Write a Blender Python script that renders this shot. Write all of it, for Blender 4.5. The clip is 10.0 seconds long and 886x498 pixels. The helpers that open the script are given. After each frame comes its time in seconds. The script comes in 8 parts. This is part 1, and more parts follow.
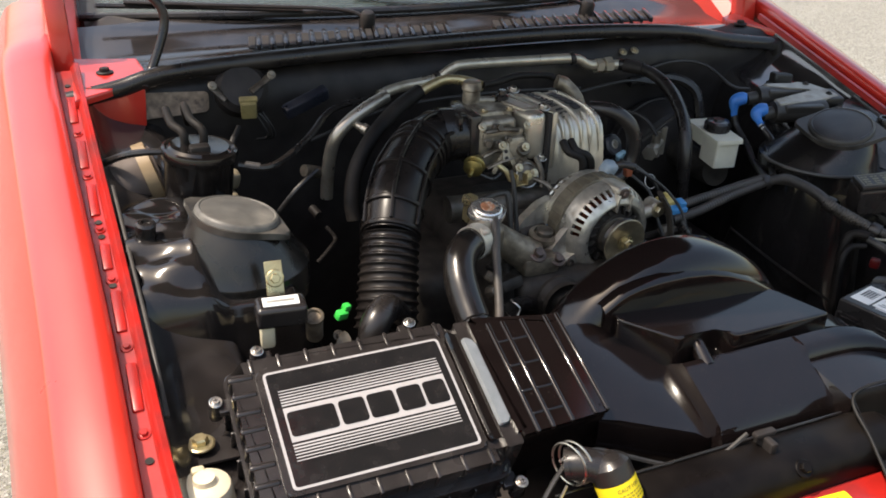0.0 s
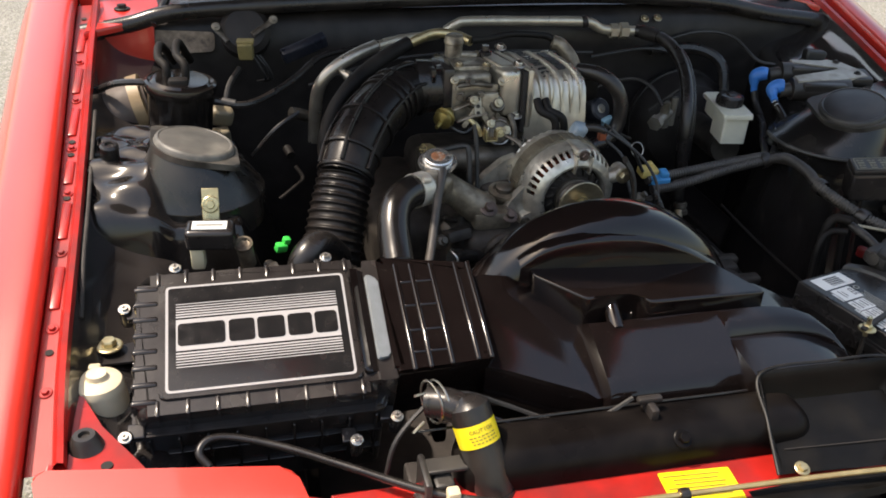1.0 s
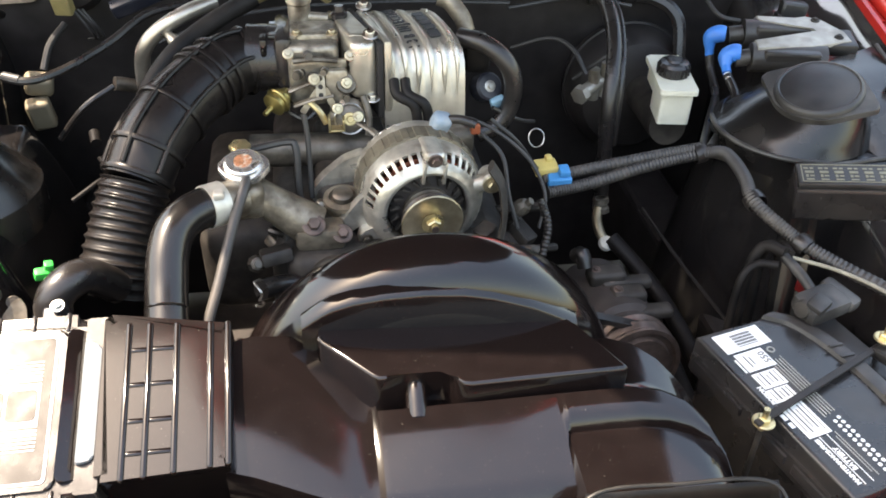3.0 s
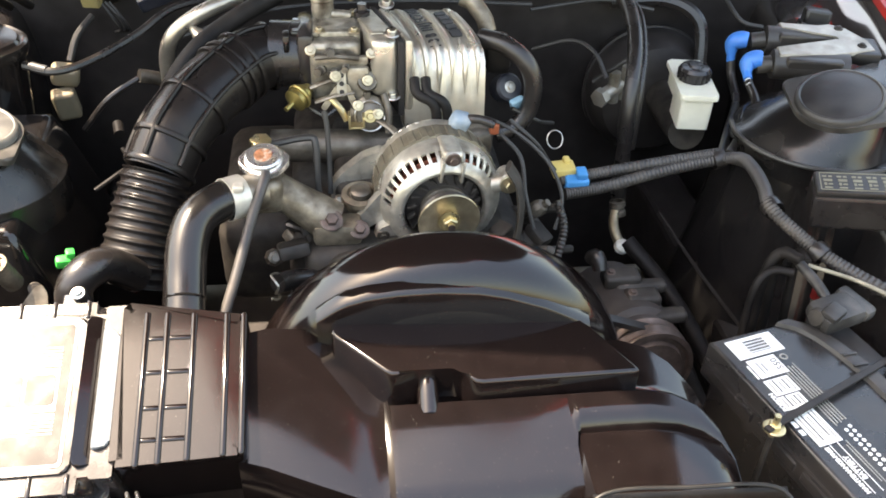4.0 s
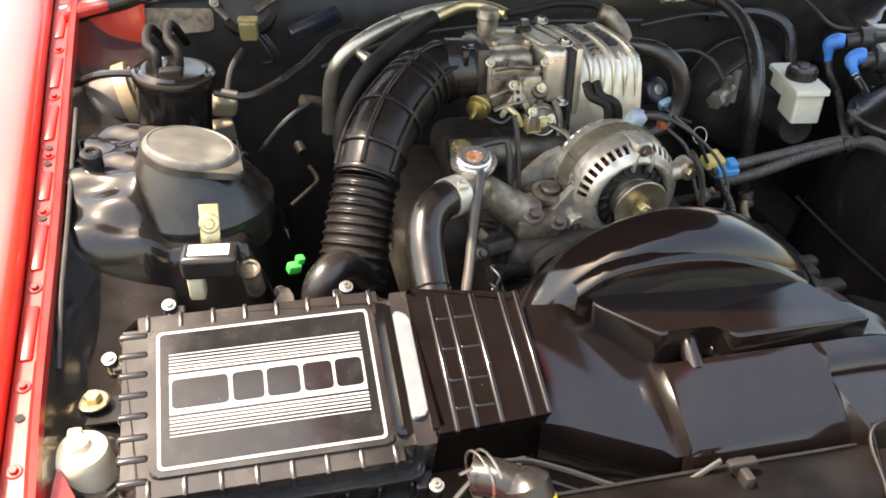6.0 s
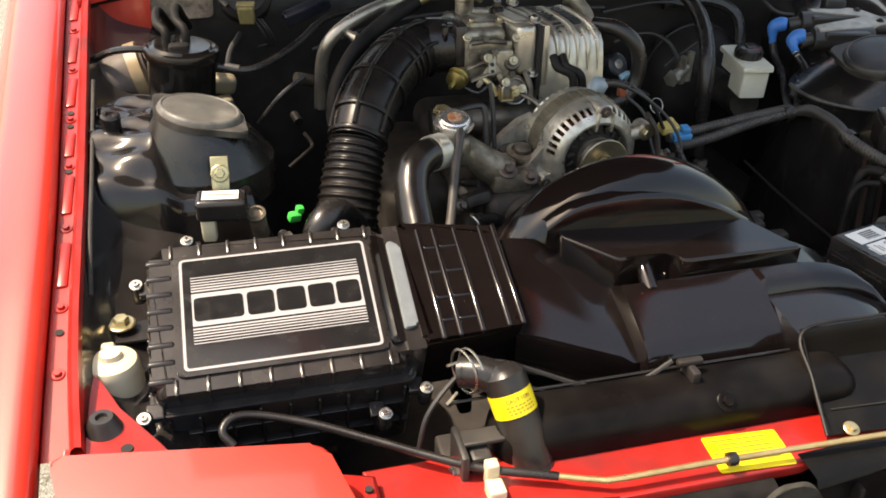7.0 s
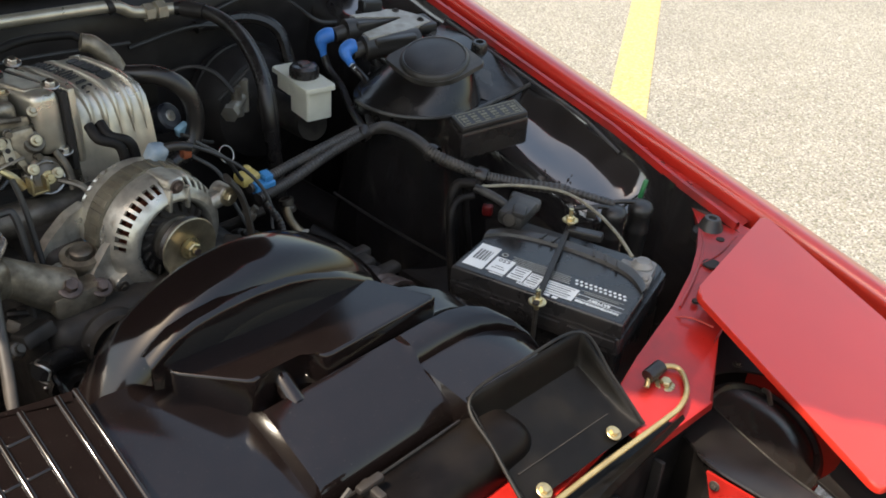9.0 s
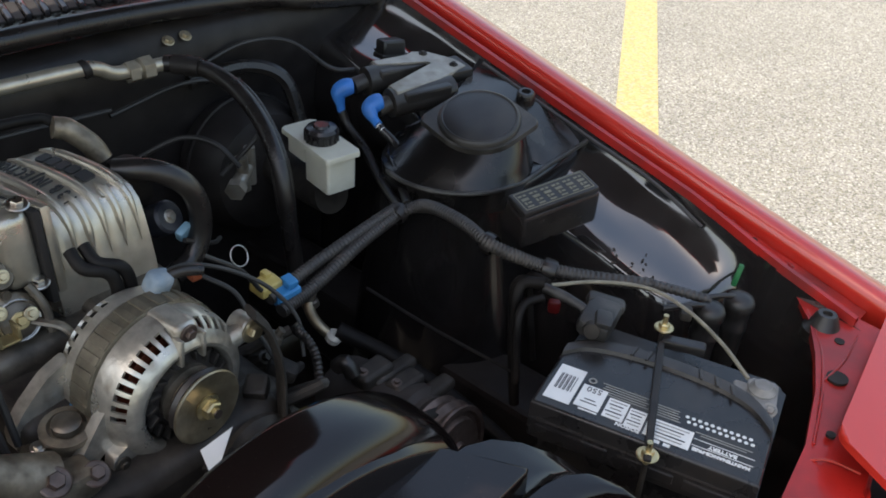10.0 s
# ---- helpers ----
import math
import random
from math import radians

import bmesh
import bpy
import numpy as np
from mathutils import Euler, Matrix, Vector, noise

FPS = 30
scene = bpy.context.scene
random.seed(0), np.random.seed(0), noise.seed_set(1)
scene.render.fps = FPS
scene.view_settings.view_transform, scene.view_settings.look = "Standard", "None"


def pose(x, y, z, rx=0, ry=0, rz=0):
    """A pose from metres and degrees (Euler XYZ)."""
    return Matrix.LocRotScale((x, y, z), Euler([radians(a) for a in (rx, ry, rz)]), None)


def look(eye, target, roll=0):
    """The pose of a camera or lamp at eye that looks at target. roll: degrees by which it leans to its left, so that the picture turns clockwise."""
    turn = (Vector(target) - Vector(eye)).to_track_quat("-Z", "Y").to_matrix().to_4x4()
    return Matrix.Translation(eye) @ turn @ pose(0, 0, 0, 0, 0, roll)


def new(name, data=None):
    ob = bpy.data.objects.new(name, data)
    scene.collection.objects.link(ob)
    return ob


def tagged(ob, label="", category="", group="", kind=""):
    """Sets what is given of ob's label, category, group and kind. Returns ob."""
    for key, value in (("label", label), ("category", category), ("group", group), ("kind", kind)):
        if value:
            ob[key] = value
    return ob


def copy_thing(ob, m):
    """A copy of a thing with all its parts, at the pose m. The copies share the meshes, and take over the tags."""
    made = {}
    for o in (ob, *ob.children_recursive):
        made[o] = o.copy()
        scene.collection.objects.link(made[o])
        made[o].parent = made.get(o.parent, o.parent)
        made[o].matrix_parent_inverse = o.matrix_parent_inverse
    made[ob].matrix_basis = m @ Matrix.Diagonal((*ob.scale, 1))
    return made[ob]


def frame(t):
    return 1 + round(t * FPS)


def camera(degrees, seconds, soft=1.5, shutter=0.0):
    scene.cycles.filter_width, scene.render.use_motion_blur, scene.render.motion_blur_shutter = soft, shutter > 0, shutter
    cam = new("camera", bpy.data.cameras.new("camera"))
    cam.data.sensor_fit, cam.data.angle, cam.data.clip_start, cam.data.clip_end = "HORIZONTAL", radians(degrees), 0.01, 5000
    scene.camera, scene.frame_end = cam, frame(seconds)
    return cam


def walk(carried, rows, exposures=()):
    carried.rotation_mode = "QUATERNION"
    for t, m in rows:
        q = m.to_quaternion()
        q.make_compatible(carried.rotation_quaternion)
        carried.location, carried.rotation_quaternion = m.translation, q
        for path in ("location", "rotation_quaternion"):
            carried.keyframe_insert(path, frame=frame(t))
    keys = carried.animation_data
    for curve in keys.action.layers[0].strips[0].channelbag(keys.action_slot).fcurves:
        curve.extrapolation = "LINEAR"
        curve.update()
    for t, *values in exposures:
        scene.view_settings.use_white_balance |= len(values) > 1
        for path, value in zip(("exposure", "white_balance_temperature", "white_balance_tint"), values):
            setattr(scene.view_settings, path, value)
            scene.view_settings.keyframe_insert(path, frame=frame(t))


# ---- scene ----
cam = camera(54.5, 10.0, soft=1.75)
PATH = [
    (0, (-0.705, -0.081, 1.285), (0.009, 1.549, 0.372), 1.8),
    (0.5, (-0.607, -0.13, 1.283), (-0.002, 1.536, 0.356), 1.3),
    (1, (-0.467, -0.202, 1.272), (-0.043, 1.491, 0.297), 2.4),
    (1.5, (-0.4, -0.134, 1.263), (-0.128, 1.555, 0.226), 2.1),
    (2, (-0.282, -0.004, 1.268), (-0.086, 1.667, 0.187), 1.3),
    (2.5, (-0.176, 0.036, 1.265), (0.056, 1.666, 0.13), 0.8),
    (2.7, (-0.142, 0.045, 1.271), (0.123, 1.653, 0.112), 1.2),
    (3.8, (-0.096, 0.048, 1.287), (0.167, 1.636, 0.1), 2.1),
    (4, (-0.113, 0.04, 1.283), (0.118, 1.64, 0.105), 2.2),
    (4.5, (-0.137, 0.022, 1.273), (0.085, 1.646, 0.126), 2.0),
    (5, (-0.18, 0.012, 1.257), (0.126, 1.631, 0.122), 2.5),
    (5.5, (-0.301, 0.012, 1.259), (0.056, 1.637, 0.15), 1.8),
    (5.7, (-0.372, 0.008, 1.258), (-0.008, 1.643, 0.166), 1.0),
    (6.8, (-0.499, -0.118, 1.239), (-0.094, 1.543, 0.201), 1.1),
    (7, (-0.492, -0.159, 1.238), (-0.062, 1.501, 0.209), 0.9),
    (7.5, (-0.482, -0.209, 1.233), (0.088, 1.427, 0.234), 0.2),
    (8, (-0.492, -0.158, 1.237), (0.331, 1.362, 0.231), 1.3),
    (8.5, (-0.488, -0.066, 1.243), (0.604, 1.268, 0.229), 2.3),
    (9, (-0.42, 0.072, 1.251), (0.839, 1.227, 0.212), 3.3),
    (9.5, (-0.329, 0.245, 1.265), (0.978, 1.315, 0.195), 3.1),
    (10, (-0.296, 0.339, 1.268), (0.988, 1.428, 0.189), 2.9),
]
EXPOSURES = [(0.0, 1.1, 7200, 13), (1.0, 1.1, 7300, 13), (1.5, 1.2, 7300, 13), (2.0, 1.35, 7400, 13), (2.5, 2.15, 7500, 13), (4.0, 2.8, 7900, 13), (4.5, 2.7, 7900, 13), (5.5, 2.65, 7900, 13), (7.0, 1.45, 8000, 12), (8.0, 1.25, 7500, 12), (8.5, 1.5, 7300, 11), (9.0, 1.4, 7500, 11), (9.5, 1.25, 7400, 12), (10.0, 1.25, 7000, 12)]
walk(cam, [(t, look(eye, target, roll)) for t, eye, target, roll in PATH], EXPOSURES)

# ---- light ----
SUN = Vector((-0.45, 0.11, 0.885)).normalized()
world = bpy.data.worlds.new("sky")
scene.world = world
world.use_nodes = True
wn = world.node_tree.nodes
sky = wn.new("ShaderNodeTexSky")
sky.sky_type = "NISHITA"
sky.sun_disc = False
sky.sun_elevation = math.asin(SUN.z)
sky.sun_rotation = math.atan2(SUN.x, SUN.y) % (2 * math.pi)
sky.dust_density = 3.0
sky.air_density = 1.6
wn["Background"].inputs["Strength"].default_value = 0.135
world.node_tree.links.new(sky.outputs[0], wn["Background"].inputs["Color"])
sun_data = bpy.data.lights.new("sun", "SUN")
sun_data.energy, sun_data.angle, sun_data.color = 2.75, radians(0.55), (1.0, 0.95, 0.87)
sun_ob = new("sun", sun_data)
sun_ob.matrix_world = look(SUN * 20, (0, 0, 0))


# ---- materials ----
def material(name, colour, rough=0.5, metal=0.0, coat=0.0, vary=0.25, scale=40.0, bump=0.0, bump_scale=300.0,
             other=None, other_amount=0.0, other_scale=8.0, rough_vary=0.12, transmission=0.0, subsurface=0.0, per_object=0.0, ior=1.5):
    m = bpy.data.materials.new(name)
    m.use_nodes = True
    nt = m.node_tree
    n, k = nt.nodes, nt.links
    b = n["Principled BSDF"]
    b.inputs["Metallic"].default_value = metal
    b.inputs["IOR"].default_value = ior
    b.inputs["Coat Weight"].default_value = coat
    b.inputs["Coat Roughness"].default_value = 0.06
    b.inputs["Transmission Weight"].default_value = transmission
    b.inputs["Subsurface Weight"].default_value = subsurface
    b.inputs["Subsurface Radius"].default_value = (0.02, 0.02, 0.015)
    tc = n.new("ShaderNodeTexCoord")
    fine = n.new("ShaderNodeTexNoise")
    fine.inputs["Scale"].default_value, fine.inputs["Detail"].default_value = scale, 6.0
    k.new(tc.outputs["Object"], fine.inputs["Vector"])
    broad = n.new("ShaderNodeTexNoise")
    broad.inputs["Scale"].default_value, broad.inputs["Detail"].default_value = other_scale, 5.0
    k.new(tc.outputs["Object"], broad.inputs["Vector"])
    ramp = n.new("ShaderNodeMapRange")
    ramp.inputs["From Min"].default_value, ramp.inputs["From Max"].default_value = 0.3, 0.7
    ramp.inputs["To Min"].default_value, ramp.inputs["To Max"].default_value = 1.0 - vary, 1.0 + vary * 0.6
    k.new(fine.outputs["Fac"], ramp.inputs["Value"])
    hsv = n.new("ShaderNodeHueSaturation")
    hsv.inputs["Color"].default_value = (*colour, 1)
    k.new(ramp.outputs[0], hsv.inputs["Value"])
    out = hsv.outputs[0]
    if other:
        mix = n.new("ShaderNodeMix")
        mix.data_type = "RGBA"
        r2 = n.new("ShaderNodeMapRange")
        r2.inputs["From Min"].default_value, r2.inputs["From Max"].default_value = 0.48, 0.72
        r2.inputs["To Max"].default_value = other_amount
        k.new(broad.outputs["Fac"], r2.inputs["Value"])
        k.new(r2.outputs[0], mix.inputs["Factor"])
        k.new(out, mix.inputs[6])
        mix.inputs[7].default_value = (*other, 1)
        out = mix.outputs[2]
    if per_object:
        info = n.new("ShaderNodeObjectInfo")
        r3 = n.new("ShaderNodeMapRange")
        r3.inputs["To Min"].default_value, r3.inputs["To Max"].default_value = 1 - per_object, 1 + per_object
        k.new(info.outputs["Random"], r3.inputs["Value"])
        h2 = n.new("ShaderNodeHueSaturation")
        k.new(out, h2.inputs["Color"])
        k.new(r3.outputs[0], h2.inputs["Value"])
        out = h2.outputs[0]
    k.new(out, b.inputs["Base Color"])
    rr = n.new("ShaderNodeMapRange")
    rr.inputs["From Min"].default_value, rr.inputs["From Max"].default_value = 0.3, 0.7
    rr.inputs["To Min"].default_value, rr.inputs["To Max"].default_value = max(0.02, rough - rough_vary), min(1.0, rough + rough_vary)
    k.new(broad.outputs["Fac"], rr.inputs["Value"])
    k.new(rr.outputs[0], b.inputs["Roughness"])
    if bump:
        grain = n.new("ShaderNodeTexNoise")
        grain.inputs["Scale"].default_value, grain.inputs["Detail"].default_value = bump_scale, 4.0
        k.new(tc.outputs["Object"], grain.inputs["Vector"])
        bp = n.new("ShaderNodeBump")
        bp.inputs["Strength"].default_value, bp.inputs["Distance"].default_value = bump, 0.001
        k.new(grain.outputs["Fac"], bp.inputs["Height"])
        k.new(bp.outputs[0], b.inputs["Normal"])
    return m


DUST = (0.16, 0.13, 0.10)
RED = material("red_paint", (0.54, 0.028, 0.017), 0.33, coat=0.8, vary=0.08, scale=6, other=(0.57, 0.036, 0.020), other_amount=0.5, other_scale=5, rough_vary=0.06)
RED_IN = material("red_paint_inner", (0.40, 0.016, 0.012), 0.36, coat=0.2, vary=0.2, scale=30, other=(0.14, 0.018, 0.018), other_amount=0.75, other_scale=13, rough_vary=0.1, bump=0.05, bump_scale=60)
BLACK_BODY = material("black_body_paint", (0.022, 0.019, 0.0185), 0.16, coat=0.4, vary=0.4, scale=25, other=DUST, other_amount=0.05, other_scale=10, rough_vary=0.07, bump=0.08, bump_scale=60)
TOWER = material("glossy_black_tower", (0.0105, 0.0092, 0.009), 0.11, vary=0.4, scale=25, other=DUST, other_amount=0.03, other_scale=10, rough_vary=0.05, bump=0.12, bump_scale=45)
BLACK_MATT = material("black_matt_panel", (0.022, 0.0188, 0.018), 0.45, vary=0.4, scale=30, other=DUST, other_amount=0.06, other_scale=9, ior=1.34)
DUCT = material("black_duct_plastic", (0.0068, 0.0046, 0.0044), 0.12, vary=0.2, scale=60, other=(0.03, 0.026, 0.022), other_amount=0.05, other_scale=14, rough_vary=0.04, bump=0.05, bump_scale=40, ior=1.5)
SATIN = material("satin_black_moulding", (0.015, 0.013, 0.0125), 0.34, vary=0.25, scale=60, other=DUST, other_amount=0.06, other_scale=18, bump=0.05, bump_scale=300)
HOSE = material("moulded_hose", (0.0085, 0.0073, 0.007), 0.23, vary=0.3, scale=40, other=DUST, other_amount=0.04, other_scale=20, rough_vary=0.06, bump=0.06, bump_scale=90)
STAINED = material("stained_aluminium", (0.25, 0.208, 0.155), 0.40, metal=0.55, vary=0.4, scale=70, other=(0.075, 0.054, 0.037), other_amount=0.95, other_scale=36, bump=0.6, bump_scale=160)
NAVY = material("navy_sensor_plastic", (0.014, 0.016, 0.024), 0.35, vary=0.25, scale=60, other=DUST, other_amount=0.1, other_scale=30)
PIT = material("dull_black_cavity", (0.0105, 0.0088, 0.0082), 0.55, vary=0.4, scale=40, other=DUST, other_amount=0.06, other_scale=20, ior=1.25)
TANK = material("black_radiator_tank", (0.0060, 0.0048, 0.0046), 0.36, vary=0.3, scale=40, other=DUST, other_amount=0.03, other_scale=16, ior=1.2, bump=0.05, bump_scale=200)
BLACK_PLASTIC = material("black_plastic", (0.020, 0.0172, 0.0168), 0.20, vary=0.25, scale=60, other=DUST, other_amount=0.06, other_scale=16, bump=0.1, bump_scale=700)
DUSTY_PLASTIC = material("dusty_black_plastic", (0.018, 0.0165, 0.016), 0.40, vary=0.3, scale=40, other=(0.09, 0.08, 0.07), other_amount=0.35, other_scale=14, bump=0.15, bump_scale=600)
RUBBER = material("black_rubber", (0.016, 0.0137, 0.013), 0.30, vary=0.3, scale=50, other=DUST, other_amount=0.09, other_scale=14, bump=0.15, bump_scale=400)
BOOT = material("boot_rubber", (0.0105, 0.0088, 0.0085), 0.33, vary=0.3, scale=50, other=DUST, other_amount=0.05, other_scale=14, bump=0.1, bump_scale=400, ior=1.32)
LOOM = material("loom_conduit", (0.042, 0.038, 0.036), 0.50, vary=0.3, scale=60, other=DUST, other_amount=0.3, other_scale=20)
WIRE = material("dark_wire", (0.025, 0.023, 0.022), 0.5, vary=0.3)
CAST = material("cast_aluminium", (0.45, 0.41, 0.345), 0.40, metal=0.68, vary=0.3, scale=60, other=(0.13, 0.10, 0.07), other_amount=0.9, other_scale=30, bump=0.5, bump_scale=200)
CAST_DARK = material("grimy_casting", (0.135, 0.115, 0.092), 0.44, metal=0.5, vary=0.5, scale=50, other=(0.035, 0.028, 0.022), other_amount=0.9, other_scale=34, bump=0.6, bump_scale=160)
CAST_BRIGHT = material("satin_manifold", (0.54, 0.50, 0.425), 0.36, metal=0.78, vary=0.14, scale=50, other=(0.34, 0.28, 0.21), other_amount=0.5, other_scale=26, bump=0.2, bump_scale=350)
STEEL = material("steel_pipe", (0.55, 0.49, 0.39), 0.34, metal=0.65, vary=0.2, scale=40, other=(0.28, 0.20, 0.12), other_amount=0.5, other_scale=25)
POLISHED = material("satin_steel_pipe", (0.44, 0.395, 0.335), 0.36, metal=0.8, vary=0.2, scale=40, other=(0.2, 0.15, 0.1), other_amount=0.4, other_scale=25)
ZINC = material("yellow_zinc", (0.58, 0.48, 0.27), 0.34, metal=0.85, vary=0.25, scale=60, other=(0.34, 0.24, 0.12), other_amount=0.5, other_scale=40)
ROD = material("prop_rod_zinc", (0.62, 0.46, 0.22), 0.34, metal=0.75, vary=0.2, scale=50, other=(0.34, 0.21, 0.09), other_amount=0.5, other_scale=30)
BOLT = material("bolt_steel", (0.55, 0.53, 0.49), 0.32, metal=1.0, vary=0.2, scale=80, other=(0.3, 0.2, 0.12), other_amount=0.5, other_scale=60)
RUST = material("rusty_bolt", (0.13, 0.095, 0.08), 0.45, metal=0.6, vary=0.4, scale=90)
CHROME = material("cap_chrome", (0.82, 0.80, 0.76), 0.22, metal=0.9, vary=0.12, scale=90, bump=0.1, bump_scale=200)
CORE = material("stator_laminations", (0.20, 0.175, 0.13), 0.5, metal=0.6, vary=0.3, scale=80, other=(0.10, 0.08, 0.055), other_amount=0.6, other_scale=30)
PULLEY = material("dull_zinc", (0.46, 0.39, 0.27), 0.38, metal=0.85, vary=0.25, scale=60, other=(0.17, 0.13, 0.08), other_amount=0.6, other_scale=40)
PALE_BLUE = material("faded_blue_rubber", (0.20, 0.26, 0.32), 0.55, vary=0.3, scale=60, other=(0.36, 0.37, 0.36), other_amount=0.6, other_scale=50)
CLIP = material("spring_clip_steel", (0.62, 0.59, 0.52), 0.40, metal=0.5, vary=0.15, scale=60, other=(0.35, 0.28, 0.2), other_amount=0.4, other_scale=40)
COPPER = material("copper_winding", (0.14, 0.035, 0.018), 0.4, metal=0.7, vary=0.4, scale=120)
BLOCK = material("engine_dark", (0.045, 0.038, 0.032), 0.62, metal=0.3, vary=0.5, scale=45, other=(0.012, 0.010, 0.009), other_amount=0.9, other_scale=20, bump=0.4, bump_scale=150)
DEEP = material("bay_shadow_parts", (0.034, 0.027, 0.024), 0.7, vary=0.5, scale=30, other=(0.04, 0.033, 0.027), other_amount=0.5, other_scale=16)
WHITE_PLASTIC = material("milky_plastic", (0.74, 0.71, 0.58), 0.40, vary=0.08, scale=20, other=(0.45, 0.41, 0.32), other_amount=0.4, other_scale=18, subsurface=0.15)
OLD_WHITE = material("yellowed_plastic", (0.66, 0.58, 0.40), 0.42, vary=0.1, scale=20, other=(0.45, 0.36, 0.22), other_amount=0.4, other_scale=25, subsurface=0.1)
TAN = material("tan_plastic", (0.27, 0.19, 0.105), 0.45, vary=0.2, scale=40)
BEIGE = material("brown_can", (0.105, 0.080, 0.068), 0.55, vary=0.25, scale=30, other=(0.05, 0.036, 0.03), other_amount=0.6, other_scale=20)
BLUE = material("blue_rubber", (0.030, 0.19, 0.58), 0.40, vary=0.15, scale=40, other=(0.05, 0.10, 0.25), other_amount=0.4, other_scale=30)
BLUE_CONN = material("blue_connector", (0.04, 0.24, 0.52), 0.4, vary=0.15)
TEAL = material("teal_connector", (0.20, 0.34, 0.42), 0.45, vary=0.2, scale=60)
YELLOW = material("yellow_sticker", (0.86, 0.68, 0.02), 0.38, vary=0.08, scale=30, other=(0.6, 0.45, 0.05), other_amount=0.2, other_scale=30)
YELLOW_CONN = material("yellow_connector", (0.52, 0.40, 0.13), 0.45, vary=0.15, scale=40)
GREEN = material("green_connector", (0.03, 0.55, 0.08), 0.4, vary=0.1)
GREEN_DULL = material("dull_green_tag", (0.015, 0.16, 0.05), 0.5, vary=0.2)
ORANGE = material("orange_connector", (0.24, 0.06, 0.025), 0.4, vary=0.1)
RED_WIRE = material("red_terminal_cover", (0.13, 0.008, 0.008), 0.4, vary=0.1)
LABEL_DARK = material("label_black", (0.012, 0.0115, 0.012), 0.13, vary=0.1, scale=30, other=(0.06, 0.05, 0.045), other_amount=0.12, other_scale=60, rough_vary=0.04)
LABEL_GREY = material("label_silver", (0.36, 0.345, 0.345), 0.20, vary=0.06, scale=40, rough_vary=0.04)
PAPER = material("white_label", (0.74, 0.74, 0.72), 0.42, vary=0.05, scale=60, other=(0.5, 0.49, 0.47), other_amount=0.3, other_scale=30)
INK = material("black_ink", (0.03, 0.03, 0.032), 0.5)
FAINT_INK = material("faint_print", (0.30, 0.24, 0.03), 0.5)
OLIVE_INK = material("olive_print", (0.19, 0.175, 0.12), 0.5)
LITTER = material("dry_leaf_bits", (0.035, 0.026, 0.018), 0.8, vary=0.4, scale=200)
GREY_INK = material("grey_ink", (0.26, 0.255, 0.23), 0.5)
# pale grey stands in for the sky mirrored in a black bevel
SKY_STRIP = material("sky_sheen_strip", (0.20, 0.215, 0.225), 0.34, vary=0.15, scale=60, other=(0.16, 0.165, 0.165), other_amount=0.5, other_scale=40)
CREAM = material("cream_sleeve", (0.62, 0.58, 0.50), 0.5, vary=0.15, scale=60)
# for the unseen sheet that dims what the glossy parts mirror
DIM_SHEET = material("reflection_dimming_sheet", (0.018, 0.009, 0.008), 0.9, vary=0.3, scale=60)
HOLE = material("dark_opening", (0.018, 0.015, 0.014), 0.8)
RAD_CAP_RED = material("cap_warning_orange", (0.48, 0.20, 0.10), 0.4, metal=0.3, vary=0.5, scale=220, other=(0.66, 0.6, 0.5), other_amount=1.0, other_scale=190)
BROWN_MOTTLE = material("mottled_brown", (0.23, 0.17, 0.125), 0.8, vary=0.5, scale=60, other=(0.05, 0.04, 0.035), other_amount=0.8, other_scale=70)
DUSTY_CAP = material("dusty_grey_cap", (0.085, 0.08, 0.072), 0.5, vary=0.35, scale=30, other=(0.20, 0.185, 0.16), other_amount=0.85, other_scale=22, bump=0.25, bump_scale=300)
THROTTLE = material("grimy_throttle_casting", (0.33, 0.295, 0.24), 0.42, metal=0.62, vary=0.4, scale=70, other=(0.055, 0.042, 0.03), other_amount=1.0, other_scale=34, bump=0.6, bump_scale=170)
HOUSING = material("machined_alternator_alloy", (0.56, 0.525, 0.455), 0.36, metal=0.72, vary=0.25, scale=60, other=(0.16, 0.125, 0.09), other_amount=0.7, other_scale=38, bump=0.45, bump_scale=200)
BRASS = material("brassy_zinc", (0.36, 0.29, 0.105), 0.36, metal=0.85, vary=0.3, scale=60, other=(0.16, 0.12, 0.05), other_amount=0.6, other_scale=50)
GLOSS_BLACK = material("glossy_black_can", (0.0085, 0.0072, 0.007), 0.13, vary=0.3, scale=40, other=DUST, other_amount=0.05, other_scale=20, bump=0.05, bump_scale=200)
MATT_HOSE = material("dull_rubber_hose", (0.0095, 0.0082, 0.0078), 0.6, ior=1.3, vary=0.4, scale=40, other=DUST, other_amount=0.08, other_scale=14, bump=0.2, bump_scale=300)
DULL_YELLOW = material("dull_yellow_plug", (0.23, 0.185, 0.075), 0.5, vary=0.25, scale=50, other=(0.10, 0.08, 0.04), other_amount=0.5, other_scale=30)
AGED_CREAM = material("aged_cream_plastic", (0.24, 0.20, 0.135), 0.45, vary=0.15, scale=30, other=(0.20, 0.155, 0.10), other_amount=0.5, other_scale=22)
BOTTLE = material("cream_bottle_plastic", (0.72, 0.63, 0.46), 0.42, vary=0.1, scale=20, other=(0.5, 0.41, 0.27), other_amount=0.4, other_scale=25, subsurface=0.12)
SCOOP = material("dark_scoop_plastic", (0.0095, 0.0085, 0.0078), 0.40, vary=0.25, scale=60, other=DUST, other_amount=0.05, other_scale=18, bump=0.05, bump_scale=300, ior=1.4)
